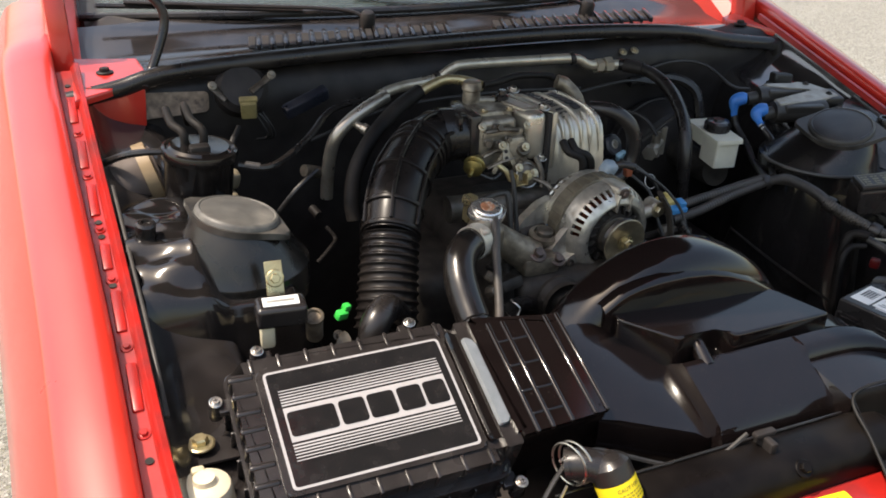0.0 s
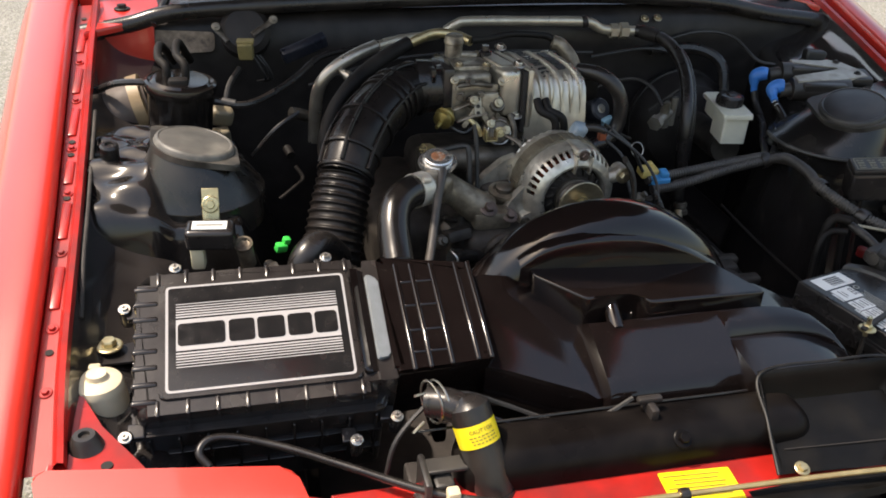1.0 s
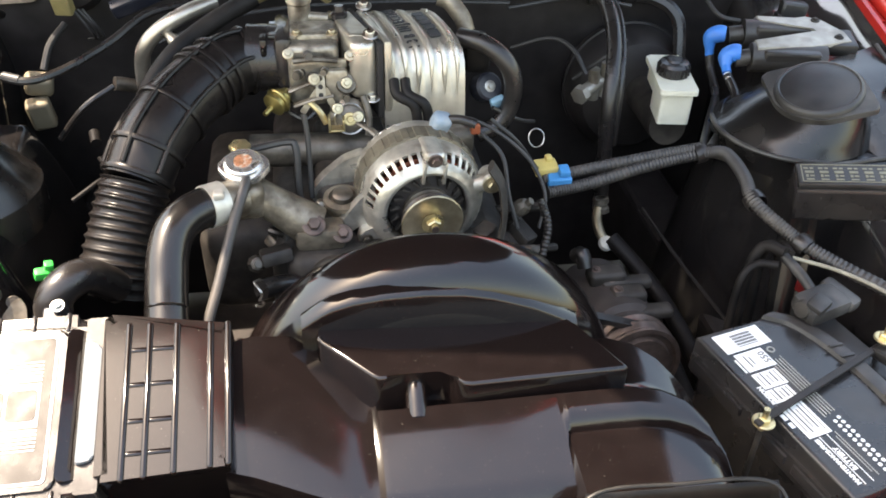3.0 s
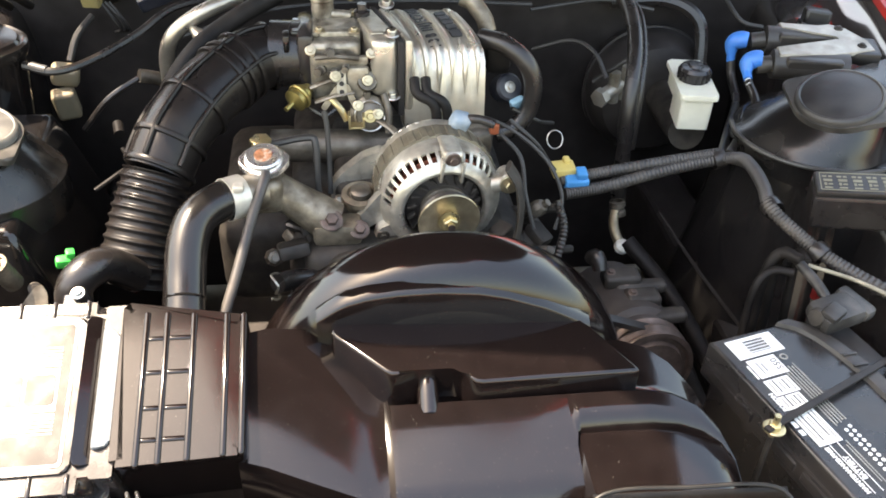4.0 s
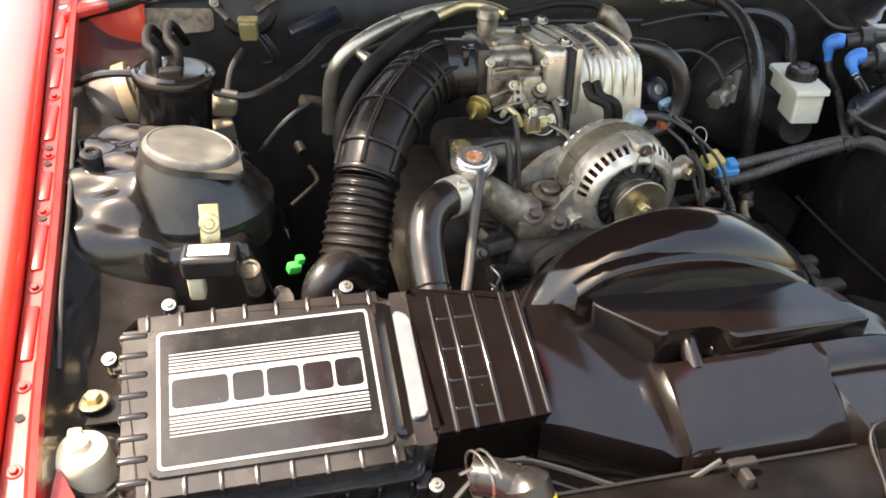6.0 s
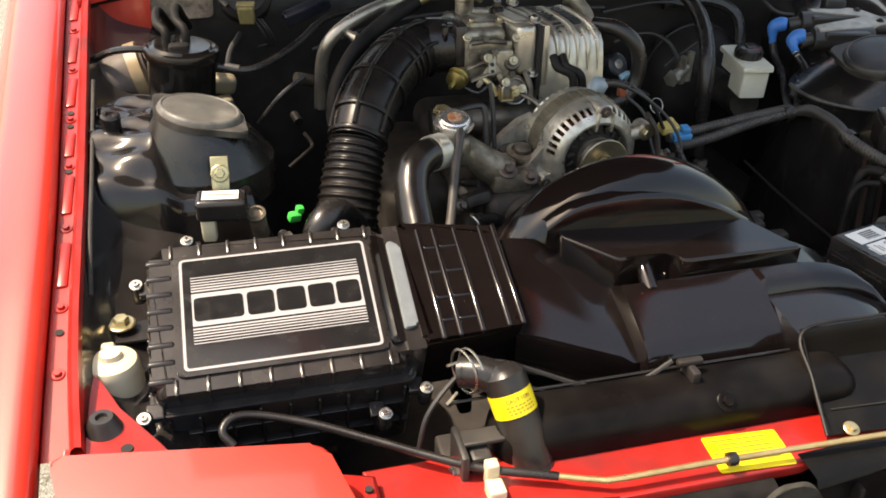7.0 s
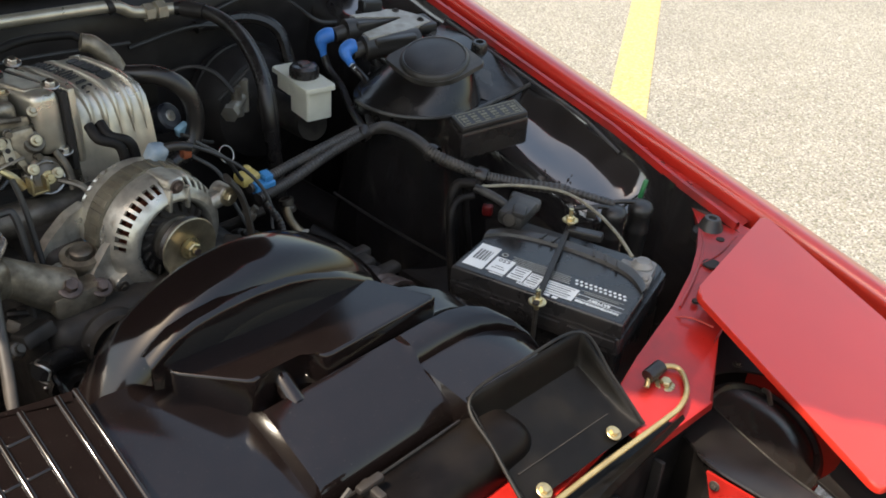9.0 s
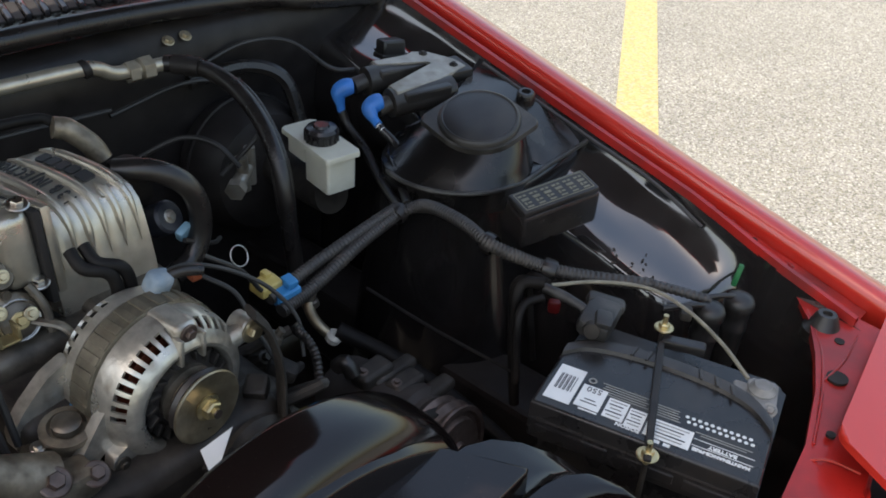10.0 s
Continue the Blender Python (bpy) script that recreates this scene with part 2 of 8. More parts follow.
LATCH_PAD = material("worn_fibre_pad", (0.030, 0.027, 0.020), 0.85, vary=0.5, scale=60, other=(0.075, 0.065, 0.045), other_amount=0.5, other_scale=40, bump=0.6, bump_scale=160)
LINER = material("black_liner_paint", (0.0105, 0.009, 0.0086), 0.36, vary=0.4, scale=30, other=DUST, other_amount=0.06, other_scale=14, bump=0.08, bump_scale=120)
COIL_CASE = material("dusty_coil_case", (0.030, 0.026, 0.023), 0.42, vary=0.3, scale=40, other=(0.13, 0.115, 0.09), other_amount=0.45, other_scale=16, bump=0.15, bump_scale=300)
FORK = material("dull_grey_alloy", (0.36, 0.335, 0.29), 0.5, metal=0.3, vary=0.25, scale=50, other=(0.16, 0.14, 0.11), other_amount=0.7, other_scale=30, bump=0.3, bump_scale=200)
BATTERY_BLACK = material("battery_case_black", (0.019, 0.0178, 0.0178), 0.28, vary=0.25, scale=60, other=DUST, other_amount=0.10, other_scale=14, bump=0.1, bump_scale=500)
STRAP = material("dull_black_strap", (0.030, 0.0275, 0.026), 0.40, vary=0.3, scale=50, other=DUST, other_amount=0.2, other_scale=16, bump=0.15, bump_scale=400)
LEAD = material("grey_lead", (0.22, 0.215, 0.205), 0.66, metal=0.1, vary=0.3, scale=60, other=(0.12, 0.11, 0.10), other_amount=0.6, other_scale=50, bump=0.3, bump_scale=300)
COVER_RUBBER = material("dusty_terminal_rubber", (0.024, 0.0222, 0.021), 0.5, vary=0.35, scale=50, other=(0.14, 0.13, 0.12), other_amount=0.5, other_scale=24, bump=0.25, bump_scale=300)
PALE_WIRE = material("pale_wire", (0.22, 0.20, 0.15), 0.5, vary=0.3, scale=80, other=DUST, other_amount=0.4, other_scale=30)
# worn plastic, darkened for the side shading of the grey strut cap
CAP_SIDE = material("worn_shaded_side", (0.032, 0.029, 0.026), 0.42, vary=0.35, scale=40, other=(0.12, 0.11, 0.095), other_amount=0.6, other_scale=26, bump=0.2, bump_scale=300)
SKIRT = material("satin_black_tower_cone", (0.0085, 0.0077, 0.0074), 0.24, vary=0.35, scale=30, other=DUST, other_amount=0.10, other_scale=12, bump=0.1, bump_scale=200)
GUSSET = material("dusty_gusset_paint", (0.026, 0.0235, 0.022), 0.24, vary=0.35, scale=30, other=(0.085, 0.076, 0.064), other_amount=0.6, other_scale=16, bump=0.2, bump_scale=200)
# IOR raised beyond paint to strengthen the sky's sheen on the arch
ARCH_PAINT = material("sheen_boosted_arch_black", (0.024, 0.021, 0.0205), 0.11, coat=1.0, ior=1.8, vary=0.4, scale=25, other=DUST, other_amount=0.05, other_scale=14, rough_vary=0.05, bump=0.05, bump_scale=50)
GLASS = material("windscreen_glass", (0.35, 0.48, 0.46), 0.03, vary=0.02, transmission=0.9, rough_vary=0.01, ior=1.45)
LINE = material("yellow_road_paint", (0.36, 0.305, 0.125), 0.8, vary=0.35, scale=90, other=(0.30, 0.275, 0.21), other_amount=0.9, other_scale=45, bump=0.5, bump_scale=120)


def speckle(m, colour, scale, lo, hi):
    """Scatters fine dust specks over a material."""
    n, k = m.node_tree.nodes, m.node_tree.links
    b = n["Principled BSDF"]
    src = b.inputs["Base Color"].links[0].from_socket
    tc = n.new("ShaderNodeTexCoord")
    ns = n.new("ShaderNodeTexNoise")
    ns.inputs["Scale"].default_value, ns.inputs["Detail"].default_value = scale, 1.0
    k.new(tc.outputs["Object"], ns.inputs["Vector"])
    mr = n.new("ShaderNodeMapRange")
    mr.inputs["From Min"].default_value, mr.inputs["From Max"].default_value = lo, hi
    k.new(ns.outputs["Fac"], mr.inputs["Value"])
    mix = n.new("ShaderNodeMix")
    mix.data_type = "RGBA"
    mix.inputs[7].default_value = (*colour, 1)
    k.new(mr.outputs[0], mix.inputs["Factor"])
    k.new(src, mix.inputs[6])
    k.new(mix.outputs[2], b.inputs["Base Color"])


for m_, lo_ in ((DUCT, 0.735), (BLACK_PLASTIC, 0.74), (LABEL_DARK, 0.73), (BOOT, 0.75), (TOWER, 0.74), (SATIN, 0.73), (HOSE, 0.75)):
    speckle(m_, (0.07, 0.063, 0.052), 620.0, lo_ + 0.01, lo_ + 0.06)


def pavement_material():
    m = bpy.data.materials.new("exposed_aggregate")
    m.use_nodes = True
    n, k = m.node_tree.nodes, m.node_tree.links
    b = n["Principled BSDF"]
    b.inputs["Roughness"].default_value = 0.85
    tc = n.new("ShaderNodeTexCoord")
    vor = n.new("ShaderNodeTexVoronoi")
    vor.inputs["Scale"].default_value = 190
    k.new(tc.outputs["Object"], vor.inputs["Vector"])
    cr = n.new("ShaderNodeValToRGB")
    e = cr.color_ramp.elements
    e[0].position, e[0].color = 0.0, (0.085, 0.08, 0.070, 1)
    e[1].position, e[1].color = 1.0, (0.30, 0.288, 0.258, 1)
    a = cr.color_ramp.elements.new(0.22)
    a.color = (0.175, 0.167, 0.148, 1)
    sep = n.new("ShaderNodeSeparateColor")
    k.new(vor.outputs["Color"], sep.inputs[0])
    k.new(sep.outputs[0], cr.inputs[0])
    ns = n.new("ShaderNodeTexNoise")
    ns.inputs["Scale"].default_value, ns.inputs["Detail"].default_value = 1.6, 6
    k.new(tc.outputs["Object"], ns.inputs["Vector"])
    mp = n.new("ShaderNodeMapRange")
    mp.inputs["To Min"].default_value, mp.inputs["To Max"].default_value = 0.8, 1.2
    k.new(ns.outputs["Fac"], mp.inputs["Value"])
    # larger scattered stones, pale, dark and olive
    big = n.new("ShaderNodeTexVoronoi")
    big.inputs["Scale"].default_value = 150
    k.new(tc.outputs["Object"], big.inputs["Vector"])
    sb = n.new("ShaderNodeSeparateColor")
    k.new(big.outputs["Color"], sb.inputs[0])
    stones = n.new("ShaderNodeValToRGB")
    stones.color_ramp.interpolation = "CONSTANT"
    q = stones.color_ramp.elements
    q[0].position, q[0].color = 0.0, (0.125, 0.118, 0.096, 1)
    q[1].position, q[1].color = 0.30, (0.195, 0.188, 0.145, 1)
    for pos, c in ((0.55, (0.25, 0.238, 0.198, 1)), (0.82, (0.36, 0.348, 0.31, 1))):
        stones.color_ramp.elements.new(pos).color = c
    k.new(sb.outputs[0], stones.inputs[0])
    pick = n.new("ShaderNodeMath")
    pick.operation = "GREATER_THAN"
    pick.inputs[1].default_value = 0.52
    k.new(sb.outputs[1], pick.inputs[0])
    mixs = n.new("ShaderNodeMix")
    mixs.data_type = "RGBA"
    k.new(pick.outputs[0], mixs.inputs["Factor"])
    k.new(cr.outputs[0], mixs.inputs[6])
    k.new(stones.outputs[0], mixs.inputs[7])
    hs = n.new("ShaderNodeHueSaturation")
    k.new(mixs.outputs[2], hs.inputs["Color"])
    k.new(mp.outputs[0], hs.inputs["Value"])
    k.new(hs.outputs[0], b.inputs["Base Color"])
    bp = n.new("ShaderNodeBump")
    bp.inputs["Strength"].default_value, bp.inputs["Distance"].default_value = 0.6, 0.004
    k.new(vor.outputs["Distance"], bp.inputs["Height"])
    k.new(bp.outputs[0], b.inputs["Normal"])
    return m


PAVEMENT = pavement_material()


# ---- building helpers ----
def part(name, bm, mat, parent=None, label="", sharp=38):
    """Links a bmesh, built at its true place, as one mesh under its thing."""
    bmesh.ops.recalc_face_normals(bm, faces=bm.faces)
    me = bpy.data.meshes.new(name)
    # broad flat faces keep their own flat shading beside narrow bevels
    bm.edges.index_update()
    crisp = set()
    for f in bm.faces:
        a = f.calc_area() * 0.25
        if all(g is f or g.calc_area() < a for e in f.edges for g in e.link_faces):
            crisp.update(e.index for e in f.edges)
    bm.to_mesh(me)
    bm.free()
    me.materials.append(mat)
    me.polygons.foreach_set("use_smooth", [True] * len(me.polygons))
    me.set_sharp_from_angle(angle=radians(sharp))
    for i in crisp:
        me.edges[i].use_edge_sharp = True
    ob = new(name, me)
    if parent:
        ob.parent = parent
        ob.matrix_parent_inverse = place_of(parent).inverted()
    if label:
        ob["label"] = label
    return ob


def place_of(ob):
    m = Matrix.Translation(ob.location)
    return place_of(ob.parent) @ ob.matrix_parent_inverse @ m if ob.parent else m


def thing(name, label, category, at=(0, 0, 0), group="", kind=""):
    ob = new(name)
    ob.location = at
    ob.empty_display_size = 0.02
    return tagged(ob, label, category, group, kind)


def axes(origin, z, x=(1, 0, 0)):
    """A frame at origin whose z points along z and whose x is near x."""
    z = Vector(z).normalized()
    x = Vector(x)
    x = (x - z * x.dot(z)).normalized()
    return Matrix.Translation(origin) @ Matrix((x, z.cross(x), z)).transposed().to_4x4()


def box(bm, c, size, bev=0.003, m=None, seg=2):
    r = bmesh.ops.create_cube(bm, size=1)
    vs = r["verts"]
    for v in vs:
        v.co = Vector((v.co.x * size[0], v.co.y * size[1], v.co.z * size[2])) + Vector(c)
    if bev:
        es = list({e for v in vs for e in v.link_edges})
        out = bmesh.ops.bevel(bm, geom=es, offset=min(bev, min(size) * 0.45), segments=seg, profile=0.5, affect="EDGES")
        vs = list({v for f in out["faces"] for v in f.verts} | {v for v in vs if v.is_valid})
    if m is not None:
        bmesh.ops.transform(bm, matrix=m, verts=vs)
    return bm


def prism(bm, poly, z0, z1, bev=0.003, m=None, warp=None, seg=2, edges="top"):
    """A polygon (x, y) drawn up from z0 to z1, its upper edge rounded; warp lifts the points, m places them."""
    lo = [bm.verts.new((x, y, z0)) for x, y in poly]
    hi = [bm.verts.new((x, y, z1)) for x, y in poly]
    n = len(poly)
    top = bm.faces.new(hi)
    bm.faces.new(lo[::-1])
    for i in range(n):
        bm.faces.new((lo[i], lo[(i + 1) % n], hi[(i + 1) % n], hi[i]))
    vs = set(lo + hi)
    if bev:
        es = list(top.edges)
        if edges == "all":
            es += [e for v in hi for e in v.link_edges if e.other_vert(v) in lo]
        out = bmesh.ops.bevel(bm, geom=es, offset=bev, segments=seg, profile=0.5, affect="EDGES")
        vs = {v for v in vs if v.is_valid} | {v for f in out["faces"] for v in f.verts}
    vs = list(vs)
    if warp:
        for v in vs:
            v.co = Vector(warp(v.co))
    if m is not None:
        bmesh.ops.transform(bm, matrix=m, verts=vs)
    return bm


def rounded(poly, r, n=4):
    """The polygon with its corners rounded."""
    out = []
    for i, p in enumerate(poly):
        a, p, b = Vector(poly[i - 1]), Vector(p), Vector(poly[(i + 1) % len(poly)])
        d = min(r, (a - p).length * 0.45, (b - p).length * 0.45)
        u, w = p + (a - p).normalized() * d, p + (b - p).normalized() * d
        for k in range(n + 1):
            t = k / n
            out.append(tuple(u * (1 - t) ** 2 + p * 2 * t * (1 - t) + w * t * t))
    return out


def lathe(bm, profile, m, segs=32, arc=(0, 360)):
    """Turns (radius, height) pairs round the z axis of m."""
    full = arc[1] - arc[0] >= 360
    cnt = segs if full else segs + 1
    rings = []
    for r, h in profile:
        if r < 1e-6:
            rings.append([bm.verts.new(m @ Vector((0, 0, h)))])
            continue
        ring = []
        for i in range(cnt):
            a = radians(arc[0] + (arc[1] - arc[0]) * i / segs)
            ring.append(bm.verts.new(m @ Vector((r * math.cos(a), r * math.sin(a), h))))
        rings.append(ring)
    for a, b in zip(rings, rings[1:]):
        for i in range(segs):
            j = (i + 1) % cnt
            if len(a) == 1 and len(b) == 1:
                continue
            if len(a) == 1:
                bm.faces.new((a[0], b[i], b[j]))
            elif len(b) == 1:
                bm.faces.new((a[i], a[j], b[0]))
            else:
                bm.faces.new((a[i], a[j], b[j], b[i]))
    return bm


def spline(pts, res=8):
    pts = [Vector(p) for p in pts]
    if len(pts) == 2:
        return [pts[0].lerp(pts[1], i / res) for i in range(res + 1)]
    ext = [pts[0] * 2 - pts[1], *pts, pts[-1] * 2 - pts[-2]]
    out = []
    for i in range(1, len(ext) - 2):
        a, b, c, d = ext[i - 1 : i + 3]
        for j in range(res):
            t = j / res
            out.append(0.5 * (2 * b + (c - a) * t + (2 * a - 5 * b + 4 * c - d) * t * t + (3 * b - 3 * c + d - a) * t ** 3))
    out.append(pts[-1])
    return out


def tube(bm, pts, r, segs=10, res=8, radius=None, cap=True, squash=1.0):
    """A round pipe along a smooth line; radius(s), 0 to 1 along it, overrides r."""
    line = spline(pts, res)
    n = len(line)
    ring0, prev, side = None, None, None
    first = None
    for i, p in enumerate(line):
        d = (line[min(i + 1, n - 1)] - line[max(i - 1, 0)]).normalized()
        if side is None:
            side = d.cross(Vector((0, 0, 1)))
            if side.length < 1e-3:
                side = d.cross(Vector((1, 0, 0)))
        side = (side - d * side.dot(d)).normalized()
        up = side.cross(d)
        rr = radius(i / (n - 1)) if radius else r
        ring = [bm.verts.new(p + side * (rr * math.cos(2 * math.pi * k / segs)) + up * (rr * squash * math.sin(2 * math.pi * k / segs))) for k in range(segs)]
        if prev:
            for k in range(segs):
                bm.faces.new((prev[k], prev[(k + 1) % segs], ring[(k + 1) % segs], ring[k]))
        first = first or ring
        prev = ring
    if cap:
        bm.faces.new(first[::-1])
        bm.faces.new(prev)
    return bm


def loft(bm, rows, close=False):
    """Skins a grid of points."""
    grid = [[bm.verts.new(p) for p in row] for row in rows]
    for a, b in zip(grid, grid[1:]):
        for i in range(len(a) - (0 if close else 1)):
            j = (i + 1) % len(a)
            bm.faces.new((a[i], a[j], b[j], b[i]))
    return bm


def hexbolt(at, normal, r, parent, mat=None, name="bolt", washer=True, label="", cross=False):
    m = axes(at, normal)
    bm = bmesh.new()
    if washer:
        lathe(bm, [(0, 0), (r * 1.75, 0), (r * 1.75, r * 0.22), (r * 1.55, r * 0.35), (0, r * 0.35)], m, 20)
    lathe(bm, [(r * 1.0, r * 0.3), (r * 1.0, r * 0.95), (r * 0.85, r * 1.15), (0, r * 1.15)], m, 6 if not cross else 16)
    ob = part(name, bm, mat or BOLT, parent, label, sharp=25)
    if cross:
        b2 = bmesh.new()
        box(b2, (0, 0, r * 1.16), (r * 1.2, r * 0.28, r * 0.1), 0, m)
        box(b2, (0, 0, r * 1.165), (r * 0.28, r * 1.2, r * 0.1), 0, m)
        part("cross_recess", b2, HOLE, ob)
    return ob


def words(text, size, m, mat, parent, name="lettering", lift=0.0006, align="CENTER", extrude=0.0002, bold=0.0):
    cu = bpy.data.curves.new(name, "FONT")
    cu.body, cu.size, cu.align_x, cu.align_y, cu.extrude = text, size, align, "CENTER", extrude
    cu.resolution_u = 2
    cu.offset = bold
    tmp = bpy.data.objects.new(name, cu)
    scene.collection.objects.link(tmp)
    bpy.context.view_layer.update()
    me = bpy.data.meshes.new_from_object(tmp)
    bpy.data.objects.remove(tmp)
    bpy.data.curves.remove(cu)
    bm = bmesh.new()
    bm.from_mesh(me)
    bpy.data.meshes.remove(me)
    bmesh.ops.transform(bm, matrix=m @ Matrix.Translation((0, 0, lift)), verts=bm.verts)
    return part(name, bm, mat, parent)


def bars(rects, m, mat, parent, name="printed_bar", h=0.0006):
    """Flat printed marks: (x, y, width, height) each."""
    for x, y, w, d in rects:
        bm = bmesh.new()
        box(bm, (x, y, h / 2), (w, d, h), 0, m)
        part(name, bm, mat, parent)


def lerp_table(table, y):
    for (a, u), (b, w) in zip(table, table[1:]):
        if y <= b:
            t = (y - a) / (b - a)
            return u + (w - u) * t
    return table[-1][1]


# ---- ground ----
bm = bmesh.new()
bmesh.ops.create_grid(bm, x_segments=2, y_segments=2, size=400)
tagged(part("ground", bm, PAVEMENT), "pale exposed-aggregate car park paving in full sun", "pavement", kind="structure")
bm = bmesh.new()
a, b, w = Vector((1.23, 1.045)), Vector((7.53, 4.70)), 0.078
n2 = Vector((-(b - a).y, (b - a).x)).normalized() * w
prism(bm, [tuple(a - n2), tuple(b - n2), tuple(b + n2), tuple(a + n2)], 0.0, 0.004, 0)
tagged(part("parking_line", bm, LINE), "worn yellow parking bay line painted on the paving", "road marking", kind="structure")

# ---- car body ----
car = thing("car", "red sports car with its bonnet raised and engine bay open", "car")


def rail_z(y):
    return 0.667 + 0.245 * (y - 0.53)


FENDER_X = [(-0.35, 0.64), (0.0, 0.68), (0.28, 0.70), (0.57, 0.711), (0.83, 0.716), (1.2, 0.733), (1.45, 0.743), (1.9, 0.75)]
LIP_X = [(0.50, 0.672), (0.58, 0.680), (0.66, 0.684), (0.85, 0.688), (1.1, 0.697), (1.33, 0.706), (1.5, 0.71)]


def smooth_x(table, y):
    return (lerp_table(table, y - 0.06) + lerp_table(table, y) + lerp_table(table, y + 0.06)) / 3


def fender(s):
    name = "front_wing"
    out = 0.008 if s > 0 else 0.0
    wide = 0.82 if s > 0 else 1.0

    def lip_x(y):
        return smooth_x(LIP_X, y) + (0.018 * min(1.0, max(0.0, (y - 0.62) / 0.12)) if s > 0 else 0.0)

    def wing_x(y):
        return smooth_x(FENDER_X, y) + out

    ys = [-0.35 + 0.05 * i for i in range(46)]
    rows = []
    for y in ys:
        x, z = wing_x(y), rail_z(min(y, 1.5)) - max(0, 0.2 - y) ** 2 * 0.5
        rows.append([(s * (x + dx * wide), y, z + dz) for dx, dz in (
            (0.003, -0.030), (0.0, -0.004), (0.002, 0.006), (0.008, 0.0105), (0.022, 0.0115), (0.042, 0.008), (0.062, 0.001), (0.074, -0.006), (0.079, -0.012),
            (0.096, -0.040), (0.116, -0.085), (0.136, -0.16), (0.142, -0.30), (0.12, -0.42))])
    bm = bmesh.new()
    loft(bm, rows)
    part(name, bm, RED, car, "glossy red painted wing panel", sharp=60)
    # drip channel between wing and bay
    rows = []
    ys = [0.50 + 0.05 * i for i in range(20)]
    for y in ys:
        xf, xl, z = wing_x(y), lip_x(y), rail_z(y)
        rows.append([(s * x, y, z + dz) for x, dz in ((xf + 0.004, -0.022), (xf - 0.001, -0.014), (xl + 0.010, -0.013), (xl + 0.007, -0.004), (xl + 0.003, 0.0), (xl - 0.003, -0.001), (xl - 0.005, -0.012))])
    bm = bmesh.new()
    loft(bm, rows)
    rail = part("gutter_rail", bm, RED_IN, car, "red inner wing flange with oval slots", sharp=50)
    # slots and fasteners along the channel
    for y0, y1 in ((0.72, 0.79), (0.84, 0.91), (0.95, 1.0), (1.06, 1.13), (1.17, 1.24), (1.29, 1.36)):
        bm = bmesh.new()
        pts = []
        ym = (y0 + y1) / 2
        xm = (wing_x(ym) + lip_x(ym)) / 2 + 0.003
        d = Vector((0, y1 - y0, rail_z(y1) - rail_z(y0)))
        box(bm, (0, 0, 0), (0.013, d.length, 0.007), 0.003, axes((s * xm, ym, rail_z(ym) - 0.0135), (0, -0.245, 1), (1, 0, 0)))
        part("pressed_rib", bm, RED_IN, rail)
    for y in (0.655, 0.92, 1.015, 1.045, 1.075, 1.40):
        bm = bmesh.new()
        xm = (wing_x(y) + lip_x(y)) / 2 + 0.003
        lathe(bm, [(0.0045, 0), (0.0045, 0.0012), (0, 0.0012)], axes((s * xm, y, rail_z(y) - 0.0128), (0, -0.245, 1)), 12)
        part("drain_hole", bm, HOLE, rail)
    for y in (0.60, 0.69, 0.815, 0.93, 1.03, 1.15, 1.26):
        xm = (wing_x(y) + lip_x(y)) / 2 + 0.003
        hexbolt((s * xm, y, rail_z(y) - 0.013), (0, -0.24, 1), 0.0042, rail, RED_IN)
    # inner wing, black, down to the bottom of the bay
    rows = []
    for i in range(67):
        y = 0.42 + 0.015 * i
        xl, z = lip_x(max(y, 0.5)), rail_z(max(y, 0.48))
        u = min(1.0, max(0.0, (y - 0.645) / 0.10))
        b = math.sqrt(1 - (1 - u) ** 2) if s > 0 else 1.0  # the wheel arch bulges behind the corner
        line = spline([Vector((x, y, zz)) for x, zz in ((xl - 0.004, z - 0.010), (xl - 0.006 - 0.006 * b, z - 0.032), (xl - 0.008 - 0.024 * b, z - 0.056), (xl - 0.010 - 0.052 * b, z - 0.080 + 0.010 * b), (xl - 0.012 - 0.088 * b, z - 0.115 + 0.034 * b), (xl - 0.013 - 0.108 * b, z - 0.14 + 0.036 * b), (xl - 0.015 - 0.115 * b, z - 0.20), (xl - 0.02 - 0.105 * b, z - 0.32), (xl - 0.03 - 0.105 * b, 0.22))], 4)
        dent = 0.0005 * b * (s > 0)
        rows.append([(s * p[0], y, p[2] + dent * (math.sin(62 * y + 45 * p[0]) + math.sin(95 * p[0] - 38 * y + 1))) for p in line])
    bm = bmesh.new()
    loft(bm, rows)
    part("inner_wing", bm, BLACK_BODY if s < 0 else ARCH_PAINT, car, "black painted inner wing, dusty", sharp=60)
    if s > 0:
        # leaf crumbs lying on the wheel arch
        rl = random.Random(12)
        litter = bmesh.new()
        for k in range(16):
            c = Vector(rows[rl.randint(19, 25)][rl.randint(14, 19)]) + Vector((rl.uniform(-0.004, 0.004), rl.uniform(-0.006, 0.006), 0.0008))
            r = rl.uniform(0.0018, 0.0042)
            prism(litter, [(-r, -r * 0.3), (r * 0.2, -r * 0.55), (r * 1.2, 0.1 * r), (-0.1 * r, r * 0.5)], 0, 0.0008, 0, m=axes(c, (-0.25, 0, 1), (rl.uniform(-1, 1), rl.uniform(-1, 1), 0)))
        tagged(part("leaf_litter", litter, LITTER), "dry dark leaf crumbs lying on the inner wing", "leaf litter", kind="stuff")
    # strut tower: a broad pressed platform joined to the inner wing
    rows = []
